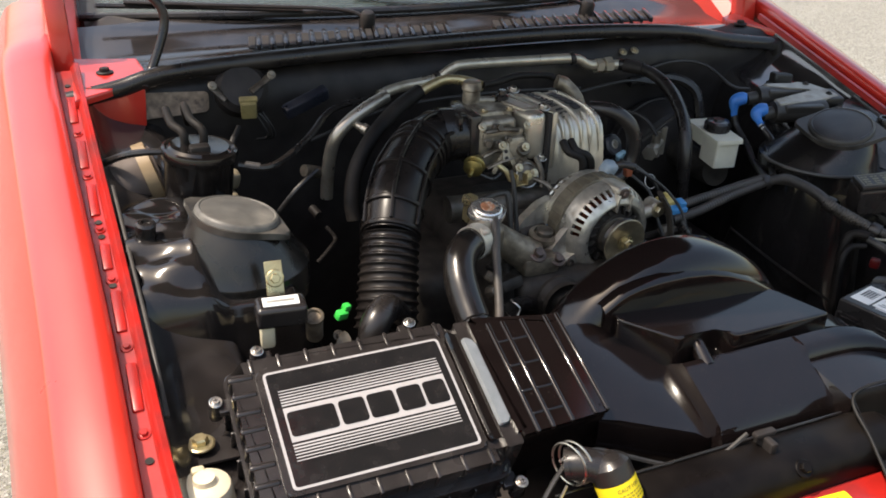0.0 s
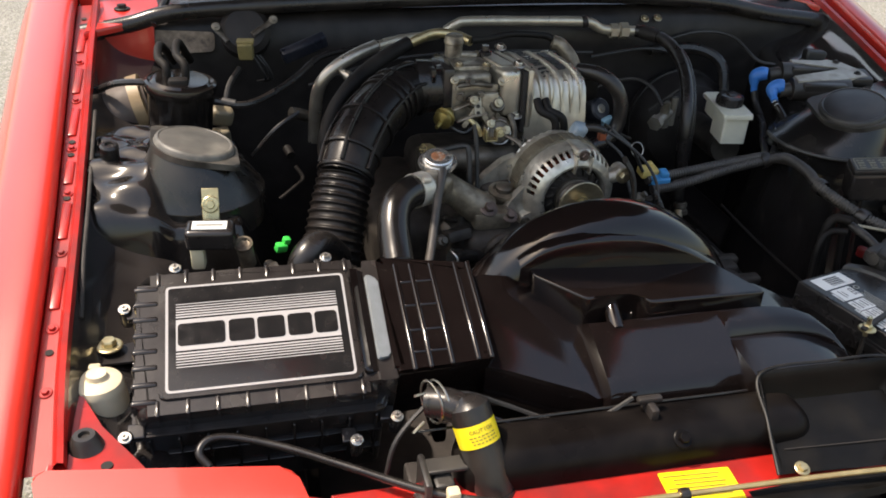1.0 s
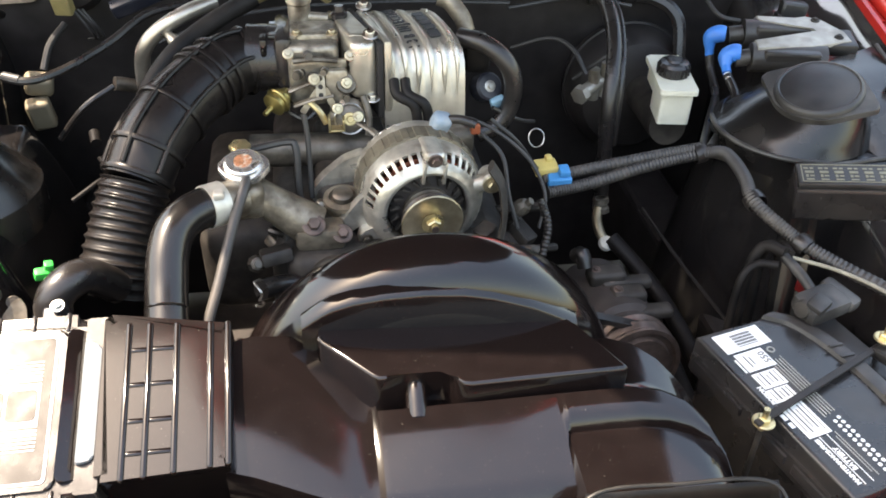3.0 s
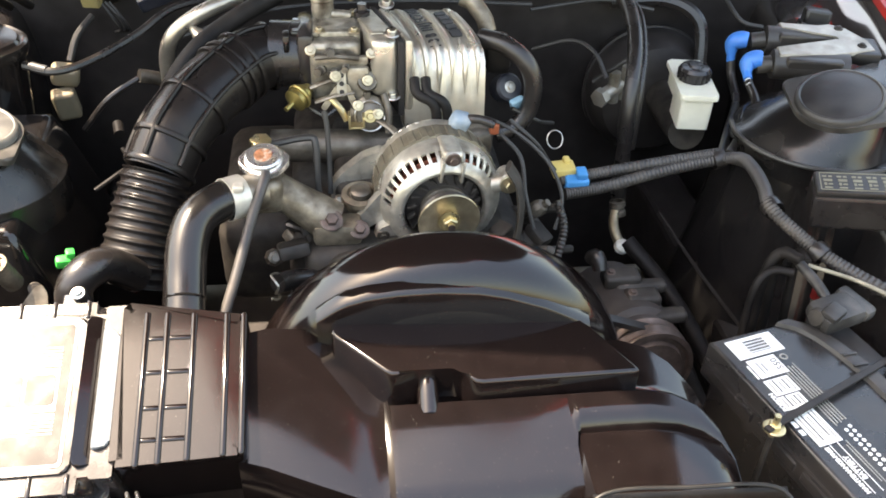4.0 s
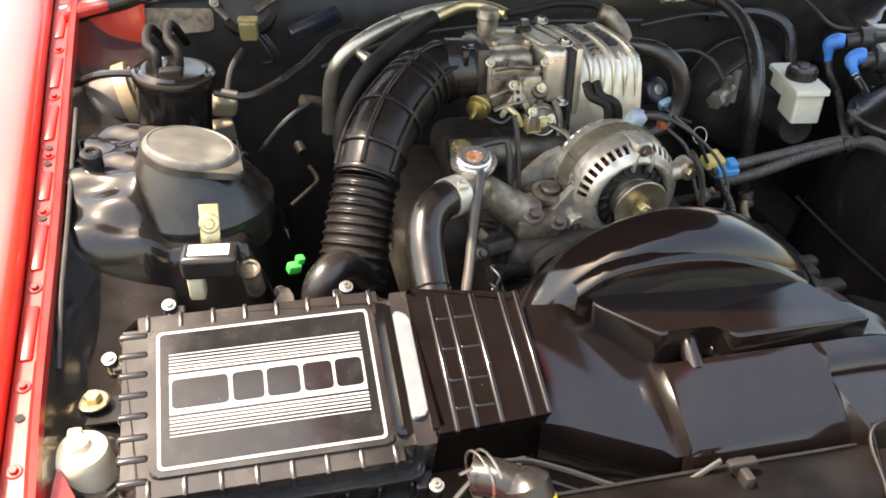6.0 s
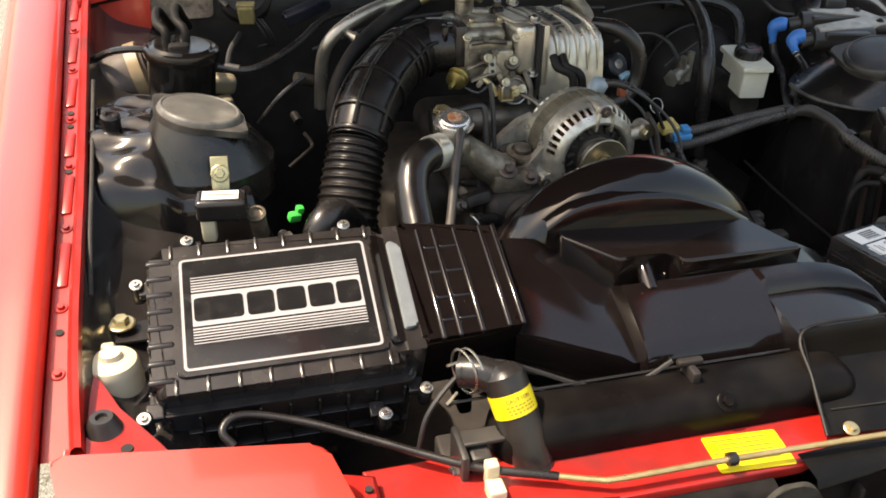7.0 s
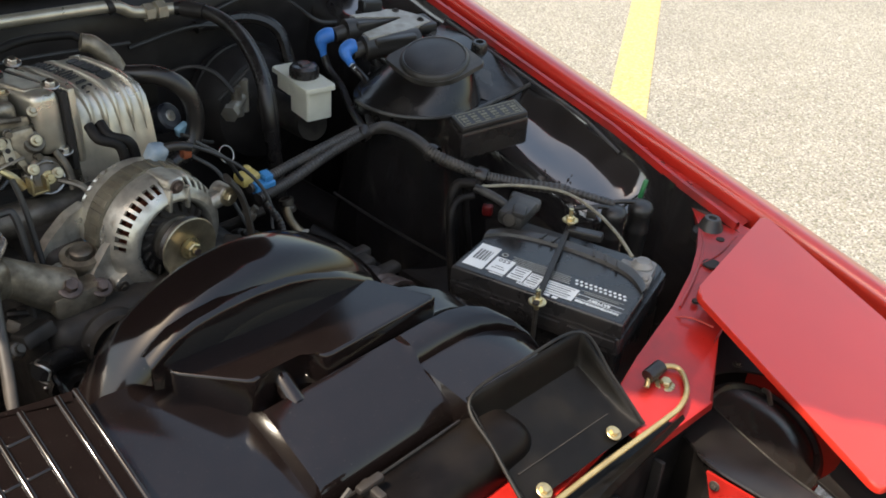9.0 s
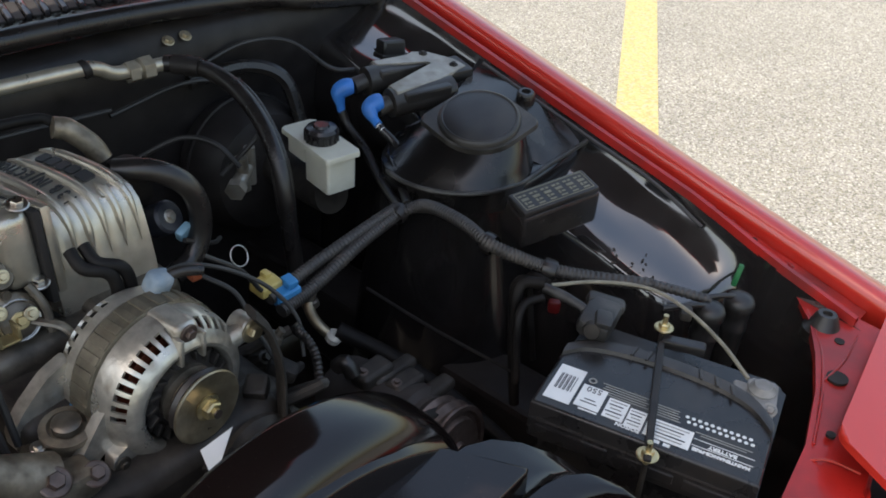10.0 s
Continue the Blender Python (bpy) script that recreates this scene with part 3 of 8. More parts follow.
    for j in range(81):
        y = 0.80 + 0.0055 * j
        row = []
        for i in range(61):
            x = 0.395 + 0.005 * i
            top = 0.728 + 0.17 * (y - 1.0) if s < 0 else 0.726 + 0.10 * (y - 0.98)
            dx = max(0.0, 0.487 - x) / 0.085
            dy = max(0.0, 0.890 - y) / 0.06 if y < 1.0 else max(0.0, y - 1.11) / 0.10
            d = math.sqrt(dx * dx + dy * dy)
            if s > 0:
                # round seat of the cap, running on as a straight front edge to the wing
                d = max(0.0, math.hypot(x - 0.54, y - 1.03) - 0.098 if x < 0.54 else 0.929 - y + 0.05 * max(0.0, x - 0.66)) / 0.05
                d = max(d, max(0.0, y - 1.13) / 0.10)
            fall = 0.30 * (min(d, 1.6) ** 1.25)
            wr = (0.0036 * math.sin(84 * y + 30 * x + 2 * math.sin(50 * x)) + 0.0035 * math.sin(47 * y - 60 * x)) * min(1.0, max(0.0, (x - 0.575) / 0.04)) * min(1.0, max(0.0, (1.07 - y) / 0.03)) * min(1.0, max(0.0, (y - 0.86) / 0.03)) if s < 0 else 0.0
            rise = 0.35 * max(0.0, x - 0.665)
            if s < 0:
                # a folded shoulder beside the cap that falls away to the front
                side = min(1.0, max(0.0, (x - 0.570) / 0.035))
                side = side * side * (3 - 2 * side)
                fold = 0.0050 * math.sin(70 * (y + 0.55 * x)) + 0.0022 * math.sin(150 * y - 60 * x)
                hump = max(0.0, 0.778 - 0.50 * max(0.0, 0.975 - y) - 0.15 * (x - 0.60) - top)
                rise = side * (hump + fold * min(1.0, hump / 0.02))
                wr = 0.0
            row.append((s * min(x, lip_x(y) - 0.006), y, top - fall + wr + rise))
        rows.append(row)
    bm = bmesh.new()
    loft(bm, rows)
    part("strut_tower", bm, TOWER, car, "glossy black pressed strut tower", sharp=70)
    if s > 0:
        bm = bmesh.new()
        arc = [(0.54 + 0.108 * math.cos(radians(a)), 1.03 + 0.108 * math.sin(radians(a)), 0.728) for a in range(160, 262, 12)]
        tube(bm, arc + [(0.56, 0.926, 0.722), (0.62, 0.930, 0.724), (0.67, 0.930, 0.727), (0.715, 0.918, 0.742)], 0.0035, 8, 5)
        part("tower_rim", bm, CAP_SIDE, car, "worn folded rim of the strut tower")
        # dusty gusset between cap and wing
        bm = bmesh.new()
        loft(bm, [[(0.586, 1.092, 0.73), (0.590, 1.090, 0.782), (0.645, 1.112, 0.787), (0.712, 1.135, 0.793)], [(0.588, 1.050, 0.73), (0.592, 1.050, 0.780), (0.650, 1.055, 0.784), (0.712, 1.075, 0.788)],
                  [(0.592, 0.988, 0.73), (0.600, 0.990, 0.768), (0.655, 0.990, 0.766), (0.712, 1.010, 0.774)], [(0.608, 0.956, 0.727), (0.622, 0.960, 0.742), (0.662, 0.955, 0.738), (0.716, 0.965, 0.752)], [(0.620, 0.932, 0.720), (0.640, 0.934, 0.722), (0.680, 0.932, 0.725), (0.722, 0.926, 0.742)]])
        bmesh.ops.subdivide_edges(bm, edges=bm.edges[:], cuts=2, use_grid_fill=True, smooth=0.4)
        gusset = part("tower_gusset", bm, GUSSET, car, "dusty black gusset panel beside the strut cap", sharp=50)
        bm = bmesh.new()
        lathe(bm, [(0.014, -0.01), (0.014, 0.006), (0.011, 0.010), (0.007, 0.010), (0.006, 0.004), (0, 0.004)], axes((0.676, 1.020, 0.781), (-0.1, -0.1, 1)), 20)
        part("grommet", bm, RUBBER, gusset)
    # panel round the bonnet stop, and the red corner behind the headlamp
    bm = bmesh.new()
    poly = [(0.695, 0.60), (0.69, 0.44), (0.44, 0.40), (0.36, 0.352), (0.25, 0.36), (0.25, 0.43), (0.355, 0.455), (0.448, 0.466), (0.531, 0.490), (0.588, 0.514), (0.640, 0.543), (0.670, 0.566), (0.688, 0.590)]
    if s < 0:
        poly = [(0.69, 0.68), (0.69, 0.44), (0.40, 0.40), (0.40, 0.445), (0.585, 0.475), (0.600, 0.505), (0.640, 0.56), (0.670, 0.612)]
    prism(bm, [(s * x, y) for x, y in (poly if s > 0 else poly[::-1])], 0, 0.012, 0.004,
          warp=lambda c: (c.x, c.y, c.z + 0.594 + 0.026 * min(1.0, max(0.0, (abs(c.x) - 0.385) / 0.06)) + 0.05 * max(0.0, abs(c.x) - 0.45) + 0.06 * (c.y - 0.42)))
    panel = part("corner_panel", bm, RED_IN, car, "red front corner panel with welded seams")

    def panel_z(x, y):
        return 0.606 + 0.026 * min(1.0, max(0.0, (x - 0.385) / 0.06)) + 0.05 * max(0.0, x - 0.45) + 0.06 * (y - 0.42)
    for pts in () if s < 0 else ([(0.43, 0.462), (0.445, 0.44), (0.452, 0.41)], [(0.55, 0.49), (0.60, 0.485), (0.655, 0.49)], [(0.455, 0.460), (0.53, 0.482), (0.60, 0.512), (0.66, 0.554)]):
        bm = bmesh.new()
        tube(bm, [(s * x, y, panel_z(x, y) - 0.0004) for x, y in pts], 0.0016, 8, 6)
        part("weld_seam", bm, RED_IN, panel)
    for x, y, r in ((0.568, 0.480, 0.012), (0.63, 0.502, 0.006), (0.48, 0.452, 0.005), (0.41, 0.425, 0.004)):
        bm = bmesh.new()
        lathe(bm, [(r, -0.002), (r, 0.0012), (0, 0.0012)], Matrix.Translation((s * x, y, panel_z(x, y))), 16)
        part("drain_hole", bm, HOLE, panel)
    # headlamp cover
    bm = bmesh.new()
    poly = rounded([(s * 0.447, 0.442), (s * 0.692, 0.474), (s * 0.60, 0.10), (s * 0.362, 0.164)], 0.014)
    if s < 0:
        poly = poly[::-1]
    prism(bm, poly, -0.010, 0.0, 0.004, warp=lambda c: (c.x, c.y, c.z + 0.668 + 0.20 * (c.y - 0.43) + 0.042 * (c.y - 0.442) - 0.0055 * (abs(c.x) - 0.447)), seg=3)
    part("headlamp_cover", bm, RED, car, "closed red pop-up headlamp cover")


fender(-1)
fender(1)

# bulkhead, scuttle and windscreen
bm = bmesh.new()
loft(bm, [[(x, y, z) for x in (-0.72, -0.4, 0.0, 0.4, 0.72)] for y, z in ((1.40, 0.22), (1.395, 0.55), (1.40, 0.70), (1.385, 0.80), (1.39, 0.85), (1.41, 0.868), (1.46, 0.872))])
part("bulkhead", bm, BLACK_MATT, car, "black painted bulkhead", sharp=50)
SEAL = [(-0.73, 1.385, 0.855), (-0.65, 1.388, 0.868), (-0.58, 1.39, 0.885), (-0.45, 1.395, 0.893), (-0.163, 1.40, 0.90), (0.194, 1.40, 0.902), (0.45, 1.395, 0.888), (0.60, 1.388, 0.862), (0.72, 1.38, 0.848)]
bm = bmesh.new()
tube(bm, [(x, y - 0.006, z - 0.006) for x, y, z in SEAL], 0.015, 12, 8)
part("bonnet_seal", bm, RUBBER, car, "black rubber bonnet seal along the bulkhead")
bm = bmesh.new()
loft(bm, [[(x, y + 0.10 * (abs(x) / 0.72) ** 2 * 0.3, z - 0.02 * (abs(x) / 0.72) ** 2) for x in [-0.76 + 0.038 * i for i in range(41)]] for y, z in ((1.40, 0.878), (1.43, 0.888), (1.47, 0.882), (1.50, 0.873), (1.57, 0.882), (1.60, 0.897), (1.66, 0.915))])
cowl = part("scuttle_panel", bm, BLACK_BODY, car, "black plastic scuttle panel with louvres", sharp=40)
for i in range(35):
    x = -0.40 + 0.0256 * i
    if 0.0 < x < 0.09:
        continue
    bm = bmesh.new()
    box(bm, (0, 0, 0), (0.0135, 0.052, 0.004), 0.0018, pose(x, 1.535, 0.8840, 10, 0, -12))
    part("louvre", bm, HOLE, cowl)
    bm = bmesh.new()
    box(bm, (0, 0, 0), (0.0080, 0.058, 0.013), 0.003, pose(x + 0.0125, 1.535, 0.885, 10, 0, -12))
    part("slat", bm, BLACK_BODY, cowl)
# red hinge corners
for s in (-1, 1):
    bm = bmesh.new()
    k = 0.0 if s < 0 else 0.055
    prism(bm, [(s * 0.72, 1.33 + k), (s * 0.72, 1.52), (s * (0.61 + k), 1.50), (s * (0.60 + k), 1.42 + k), (s * (0.67 + k * 0.5), 1.36 + k)][:: s], 0, 0.012, 0.004, warp=lambda c: (c.x, c.y, c.z + 0.853 + 0.1 * (c.y - 1.35)))
    part("hinge_plate", bm, RED, car, "red painted hinge corner")
    if s < 0:
        bm = bmesh.new()
        prism(bm, [(0, 0), (0.07, -0.07), (0.085, -0.02), (0.09, 0.04), (0, 0.05)], 0, 0.006, 0.002,
              m=Matrix(((1, 0, 0, -0.70), (0, 0, -1, 1.381), (0, 1, 0, 0.82), (0, 0, 0, 1))))
        part("bulkhead_gusset", bm, RED, car, "red painted bulkhead gusset")
    hexbolt((s * 0.667, 1.44, 0.874), (0, 0, 1), 0.008, car, BLACK_MATT, "hinge_bolt")
    bm = bmesh.new()
    box(bm, (0, 0, 0), (0.035, 0.05, 0.22), 0.008, pose(s * 0.728, 1.515, 0.94, -8, 0, 0))
    part("hinge_arm", bm, RED, car, "red painted bonnet hinge arm")
# feet of the windscreen pillars
for s in (-1, 1):
    bm = bmesh.new()
    loft(bm, [[(s * x, y, z) for x, z in ((x1, z0), (x1 - 0.006, z1), (x0 + 0.02, z1 + 0.006), (x0, z1 - 0.02), (x0, z0))] for x0, x1, y, z0, z1 in ((0.700, 0.760, 1.53, 0.80, 0.885), (0.698, 0.754, 1.62, 0.82, 0.935), (0.690, 0.742, 1.80, 0.86, 1.035), (0.650, 0.705, 2.25, 1.10, 1.27))], close=True)
    part("windscreen_pillar", bm, RED, car, "red windscreen pillar foot", sharp=40)
# windscreen
bm = bmesh.new()
rows = []
for u in range(6):
    rows.append([(x, 1.615 + 0.62 * u / 5 + 0.12 * (x / 0.7) ** 2, 0.905 + 0.36 * u / 5) for x in [-0.70 + 0.14 * i for i in range(11)]])
loft(bm, rows)
ws = part("windscreen", bm, GLASS, car, "tinted laminated windscreen", sharp=80)
ws.visible_shadow = False
bm = bmesh.new()
tube(bm, [(-0.69, 1.735, 0.905), (-0.35, 1.64, 0.912), (0, 1.612, 0.912), (0.35, 1.64, 0.912), (0.69, 1.735, 0.905)], 0.008, 8, 8)
part("windscreen_trim", bm, RUBBER, car)
# cabin below the glass
bm = bmesh.new()
box(bm, (0, 2.1, 0.72), (1.40, 0.9, 0.38), 0.06)
part("dashboard", bm, BLACK_MATT, car, "dark dashboard behind the glass")
for px, y0, ang in ((-0.16, 1.575, 8), (0.34, 1.56, 12)):
    bm = bmesh.new()
    tube(bm, [(px, y0, 0.905), (px - 0.06, y0 + 0.015, 0.925), (px - 0.30, y0 + 0.055, 0.938), (px - 0.45, y0 + 0.085, 0.945)], 0.007, 8, 6, squash=0.6)
    wiper = part("wiper_arm", bm, BLACK_MATT, car, "black wiper arm")
    bm = bmesh.new()
    tube(bm, [(px - 0.12, y0 + 0.045, 0.920), (px - 0.38, y0 + 0.078, 0.934), (px - 0.50, y0 + 0.10, 0.938)], 0.005, 6, 6)
    part("wiper_blade", bm, RUBBER, wiper)
    bm = bmesh.new()
    lathe(bm, [(0.016, -0.02), (0.016, 0.008), (0.010, 0.016), (0, 0.018)], axes((px, y0, 0.905), (0, -0.3, 1)), 18)
    part("wiper_pivot", bm, BLACK_MATT, wiper)

# raised bonnet, hinged at the scuttle
bonnet_m = Matrix.Translation((0, 1.52, 1.04)) @ Matrix.Rotation(radians(-46), 4, "X")
bm = bmesh.new()
rows = []
for d, half in ((0.0, 0.70), (0.25, 0.70), (0.5, 0.695), (0.75, 0.69), (0.95, 0.685), (1.03, 0.68), (1.06, 0.43), (1.25, 0.41), (1.42, 0.37), (1.54, 0.345), (1.60, 0.33)):
    rows.append([(half * k / 6, -d, 0.045 - 0.035 * abs(k / 6) ** 2.5 - 0.02 * d * d) for k in range(-6, 7)])
loft(bm, rows)
bmesh.ops.solidify(bm, geom=bm.faces[:], thickness=0.004)
bmesh.ops.transform(bm, matrix=bonnet_m, verts=bm.verts)
bonnet = part("bonnet", bm, RED, car, "raised red bonnet panel")
bm = bmesh.new()
for x0, l in ((-0.60, 0.98), (-0.25, 1.42), (0.25, 1.42), (0.60, 0.98)):
    box(bm, (x0, -l / 2 - 0.02, 0.0), (0.09, l, 0.03), 0.012)
for y0, w in ((-0.06, 1.28), (-0.50, 1.28), (-0.98, 1.28), (-1.42, 0.66)):
    box(bm, (0, y0, 0.0), (w, 0.10, 0.032), 0.012)
bmesh.ops.transform(bm, matrix=bonnet_m, verts=bm.verts)
part("bonnet_frame", bm, RED_IN, bonnet, "red pressed inner frame of the bonnet")
# unseen dark sheet, added so the duct below mirrors less red
bm = bmesh.new()
box(bm, (0, -0.51, -0.018), (1.36, 1.02, 0.006), 0.002)
box(bm, (0, -1.30, -0.018), (0.72, 0.55, 0.006), 0.002)
bmesh.ops.transform(bm, matrix=bonnet_m, verts=bm.verts)
part("reflection_dimmer", bm, DIM_SHEET, bonnet, "unseen dark brown sheet added under the bonnet to dim reflections")

# radiator support panel and front of the bay
bm = bmesh.new()
prism(bm, [(-0.41, 0.468), (-0.41, 0.36), (-0.36, 0.345), (-0.20, 0.385), (-0.17, 0.375), (0.03, 0.374), (0.10, 0.390), (0.26, 0.402), (0.27, 0.43), (-0.02, 0.452), (-0.22, 0.468)], 0, 0.012, 0.003,
      warp=lambda c: (c.x, c.y, c.z + 0.586 + 0.02 * (c.y - 0.4)))
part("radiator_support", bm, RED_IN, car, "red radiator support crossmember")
bm = bmesh.new()
loft(bm, [[(x, y - 0.004 * (1 - (x / 0.34) ** 2) * (k > 0) - 0.0015 * math.sin(60 * x) * k, z - 0.0012 * k * math.cos(45 * x)) for x in [-0.34 + 0.034 * i for i in range(11)]] for k, (y, z) in enumerate(((0.376, 0.588), (0.368, 0.586), (0.356, 0.578), (0.350, 0.566), (0.352, 0.548)))])
part("air_guide", bm, PIT, car, "black plastic air guide ahead of the radiator", sharp=50)
bm = bmesh.new()
loft(bm, [[(x, y, z) for x in (-0.345, 0.0, 0.345)] for y, z in ((0.366, 0.574), (0.37, 0.40), (0.37, 0.21))])
part("duct_wall", bm, PIT, car, "dark wall below the air guide")
bm = bmesh.new()
box(bm, (0, 0.02, 0.24), (0.9, 0.72, 0.02), 0.004)
part("front_tray", bm, PIT, car, "dark tray behind the bumper")
# added sheet hides the ground; deep shade is put into its colour
bm = bmesh.new()
box(bm, (0, 0.90, 0.20), (1.40, 1.20, 0.03), 0.01)
part("undertray", bm, DEEP, car, "dark undertray sheet closing the bay floor, toned for deep shade")
bm = bmesh.new()
loft(bm, [[(x, y - 0.16 * (1 - (x / 0.78) ** 2) * k, z) for x in [-0.78 + 0.13 * i for i in range(13)]] for y, z, k in ((0.075, 0.560, 0.0), (-0.10, 0.550, 0.3), (-0.25, 0.52, 0.7), (-0.33, 0.47, 0.95), (-0.35, 0.40, 1.0), (-0.34, 0.26, 0.95))])
part("nose_panel", bm, RED, car, "red nose and bumper skin", sharp=60)
for s in (-1, 1):
    # liner beside the pop-up lamp: a folded black panel
    bm = bmesh.new()
    loft(bm, [[(s * x, y, z) for x, y, z in row] for row in (
        ((0.452, 0.405, 0.500), (0.434, 0.402, 0.543), (0.431, 0.401, 0.544), (0.350, 0.388, 0.550), (0.350, 0.392, 0.30)),
        ((0.410, 0.330, 0.515), (0.392, 0.331, 0.557), (0.389, 0.331, 0.558), (0.326, 0.350, 0.558), (0.326, 0.354, 0.30)),
        ((0.378, 0.262, 0.525), (0.358, 0.266, 0.569), (0.355, 0.266, 0.570), (0.303, 0.315, 0.566), (0.307, 0.318, 0.30)),
        ((0.358, 0.200, 0.535), (0.337, 0.206, 0.577), (0.334, 0.206, 0.578), (0.303, 0.226, 0.566), (0.307, 0.229, 0.30)),
        ((0.325, 0.080, 0.545), (0.306, 0.090, 0.587), (0.303, 0.090, 0.588), (0.285, 0.100, 0.572), (0.290, 0.103, 0.30)))])
    liner = part("lamp_liner", bm, LINER, car, "black folded liner panel beside the lamp", sharp=30)
    bm = bmesh.new()
    tube(bm, [(s * 0.4325, 0.4015, 0.5445), (s * 0.3905, 0.331, 0.5582), (s * 0.3565, 0.266, 0.5702), (s * 0.3355, 0.206, 0.5782), (s * 0.3045, 0.090, 0.5882)], 0.0010, 6, 4)
    part("liner_edge", bm, CAP_SIDE, liner)
    bm = bmesh.new()
    tube(bm, [(s * 0.350, 0.388, 0.5508), (s * 0.326, 0.350, 0.5588), (s * 0.303, 0.315, 0.5668), (s * 0.303, 0.226, 0.5668)], 0.0022, 6, 4)
    part("liner_fold", bm, LINER, liner)
    # round lamp under the cover, with its dark mounting ring
    lamp = axes((s * 0.435, 0.310, 0.532), (0, -0.30, 0.95))
    bm = bmesh.new()
    lathe(bm, [(0.084, -0.08), (0.084, -0.012), (0.080, -0.002), (0.074, 0.001), (0.070, -0.003), (0.045, 0.006), (0.02, 0.010), (0, 0.011)], lamp, 40)
    shell = part("lamp_shell", bm, BLACK_PLASTIC, car, "dark round headlamp shell below its cover")
    bm = bmesh.new()
    arc = [radians(-115 + 190 * k / 18) for k in range(19)]
    ring = [(s * (0.435 + 0.090 * math.cos(a)), 0.310 + 0.090 * math.sin(a)) for a in arc] + [(s * (0.435 + 0.175 * math.cos(a)), 0.310 + (0.16 if math.sin(a) > 0 else 0.26) * math.sin(a)) for a in arc[::-1]]
    prism(bm, ring if s < 0 else ring[::-1], 0.548, 0.552, 0.001, warp=lambda c: (c.x, c.y, c.z + 0.10 * (c.y - 0.31)))
    mount = part("lamp_ring", bm, LINER, shell, "dark mounting ring round the lamp")
    for x, y in ((0.500, 0.385), (0.535, 0.300), (0.470, 0.195)):
        hexbolt((s * x, y, 0.5525 + 0.10 * (y - 0.31)), (0, 0, 1), 0.0038, mount, BLOCK, "ring_screw")
    bm = bmesh.new()
    tube(bm, [(s * 0.470, 0.335, 0.566), (s * 0.458, 0.325, 0.574), (s * 0.446, 0.3155, 0.570)], 0.0032, 8, 5)
    part("lamp_link", bm, BOLT, car)
    # red bracket below the liner
    bm = bmesh.new()
    prism(bm, [(0.0, 0.0), (0.095, 0.002), (0.105, -0.072), (0.040, -0.078), (0.012, -0.034)], 0, 0.004, 0.001, m=Matrix(((0, 0, s, s * 0.2965), (-1, 0, 0, 0.316), (0, 1, 0, 0.562), (0, 0, 0, 1))))
    plate = part("lower_bracket", bm, RED_IN, car, "red bracket plate below the liner")
    hexbolt((s * 0.2960, 0.303, 0.550), (-s, 0, 0.2), 0.0035, plate, BLOCK, "bracket_bolt")
    bm = bmesh.new()
    lathe(bm, [(0.0055, 0.0), (0.0055, 0.0008), (0, 0.0008)], axes((s * 0.2963, 0.277, 0.540), (-s, 0, 0), (0, 0, 1)), 14)
    part("drain_hole", bm, HOLE, plate)
    bm = bmesh.new()
    prism(bm, rounded([(s * 0.245, 0.165), (s * 0.296, 0.165), (s * 0.296, 0.250), (s * 0.262, 0.246)][::s], 0.006), 0.47, 0.526, 0.006)
    part("lower_platform", bm, RED_IN, car, "red platform carrying a front bump stop")
    bm = bmesh.new()
    prism(bm, rounded([(s * 0.205, 0.250), (s * 0.238, 0.238), (s * 0.252, 0.262), (s * 0.222, 0.268)][::s], 0.003), 0.515, 0.519, 0.001)
    part("zinc_tab", bm, ZINC, car, "yellow zinc tab")
# slack hoses below the crossmember
for pts, r in (([(-0.30, 0.335, 0.52), (-0.12, 0.325, 0.535), (0.08, 0.33, 0.50), (0.24, 0.34, 0.47)], 0.010), ([(-0.22, 0.31, 0.46), (0.0, 0.30, 0.49), (0.18, 0.31, 0.44), (0.30, 0.33, 0.42)], 0.014)):
    bm = bmesh.new()
    tube(bm, pts, r, 10, 8)
    part("cooler_hose", bm, RUBBER, car, "black hose slung below the crossmember")
for x in (0.10, 0.19, 0.27):
    bm = bmesh.new()
    box(bm, (x, 0.360, 0.49), (0.006, 0.014, 0.15), 0.002)
    part("duct_rib", bm, BLACK_MATT, car)
# black flap folded down from the scoop's foot
bm = bmesh.new()
loft(bm, [[(0.030, 0.384, 0.6035), (0.100, 0.386, 0.6050), (0.190, 0.384, 0.6060), (0.285, 0.372, 0.6080)],
          [(0.032, 0.370, 0.6020), (0.100, 0.370, 0.6040), (0.190, 0.368, 0.6050), (0.288, 0.362, 0.6070)],
          [(0.038, 0.356, 0.593), (0.099, 0.356, 0.600), (0.156, 0.356, 0.611), (0.292, 0.356, 0.622)],
          [(0.038, 0.351, 0.583), (0.099, 0.352, 0.591), (0.156, 0.352, 0.603), (0.294, 0.353, 0.616)]])
bmesh.ops.solidify(bm, geom=bm.faces[:], thickness=0.0025)
part("front_flap", bm, SCOOP, car, "black plastic flap folded over the crossmember", sharp=50)
# bonnet latch under the crossmember: a fibre pad and a steel bracket
XZ = Matrix(((1, 0, 0, 0), (0, 0, -1, 0.349), (0, 1, 0, 0), (0, 0, 0, 1)))
bm = bmesh.new()
prism(bm, rounded([(-0.062, 0.525), (0.036, 0.505), (0.044, 0.550), (0.038, 0.584), (0.020, 0.603), (-0.012, 0.604), (-0.032, 0.580)], 0.009), 0, 0.006, 0.002, m=XZ)
latch = part("bonnet_latch", bm, LATCH_PAD, car, "worn fibre pad over the bonnet latch")
bm = bmesh.new()
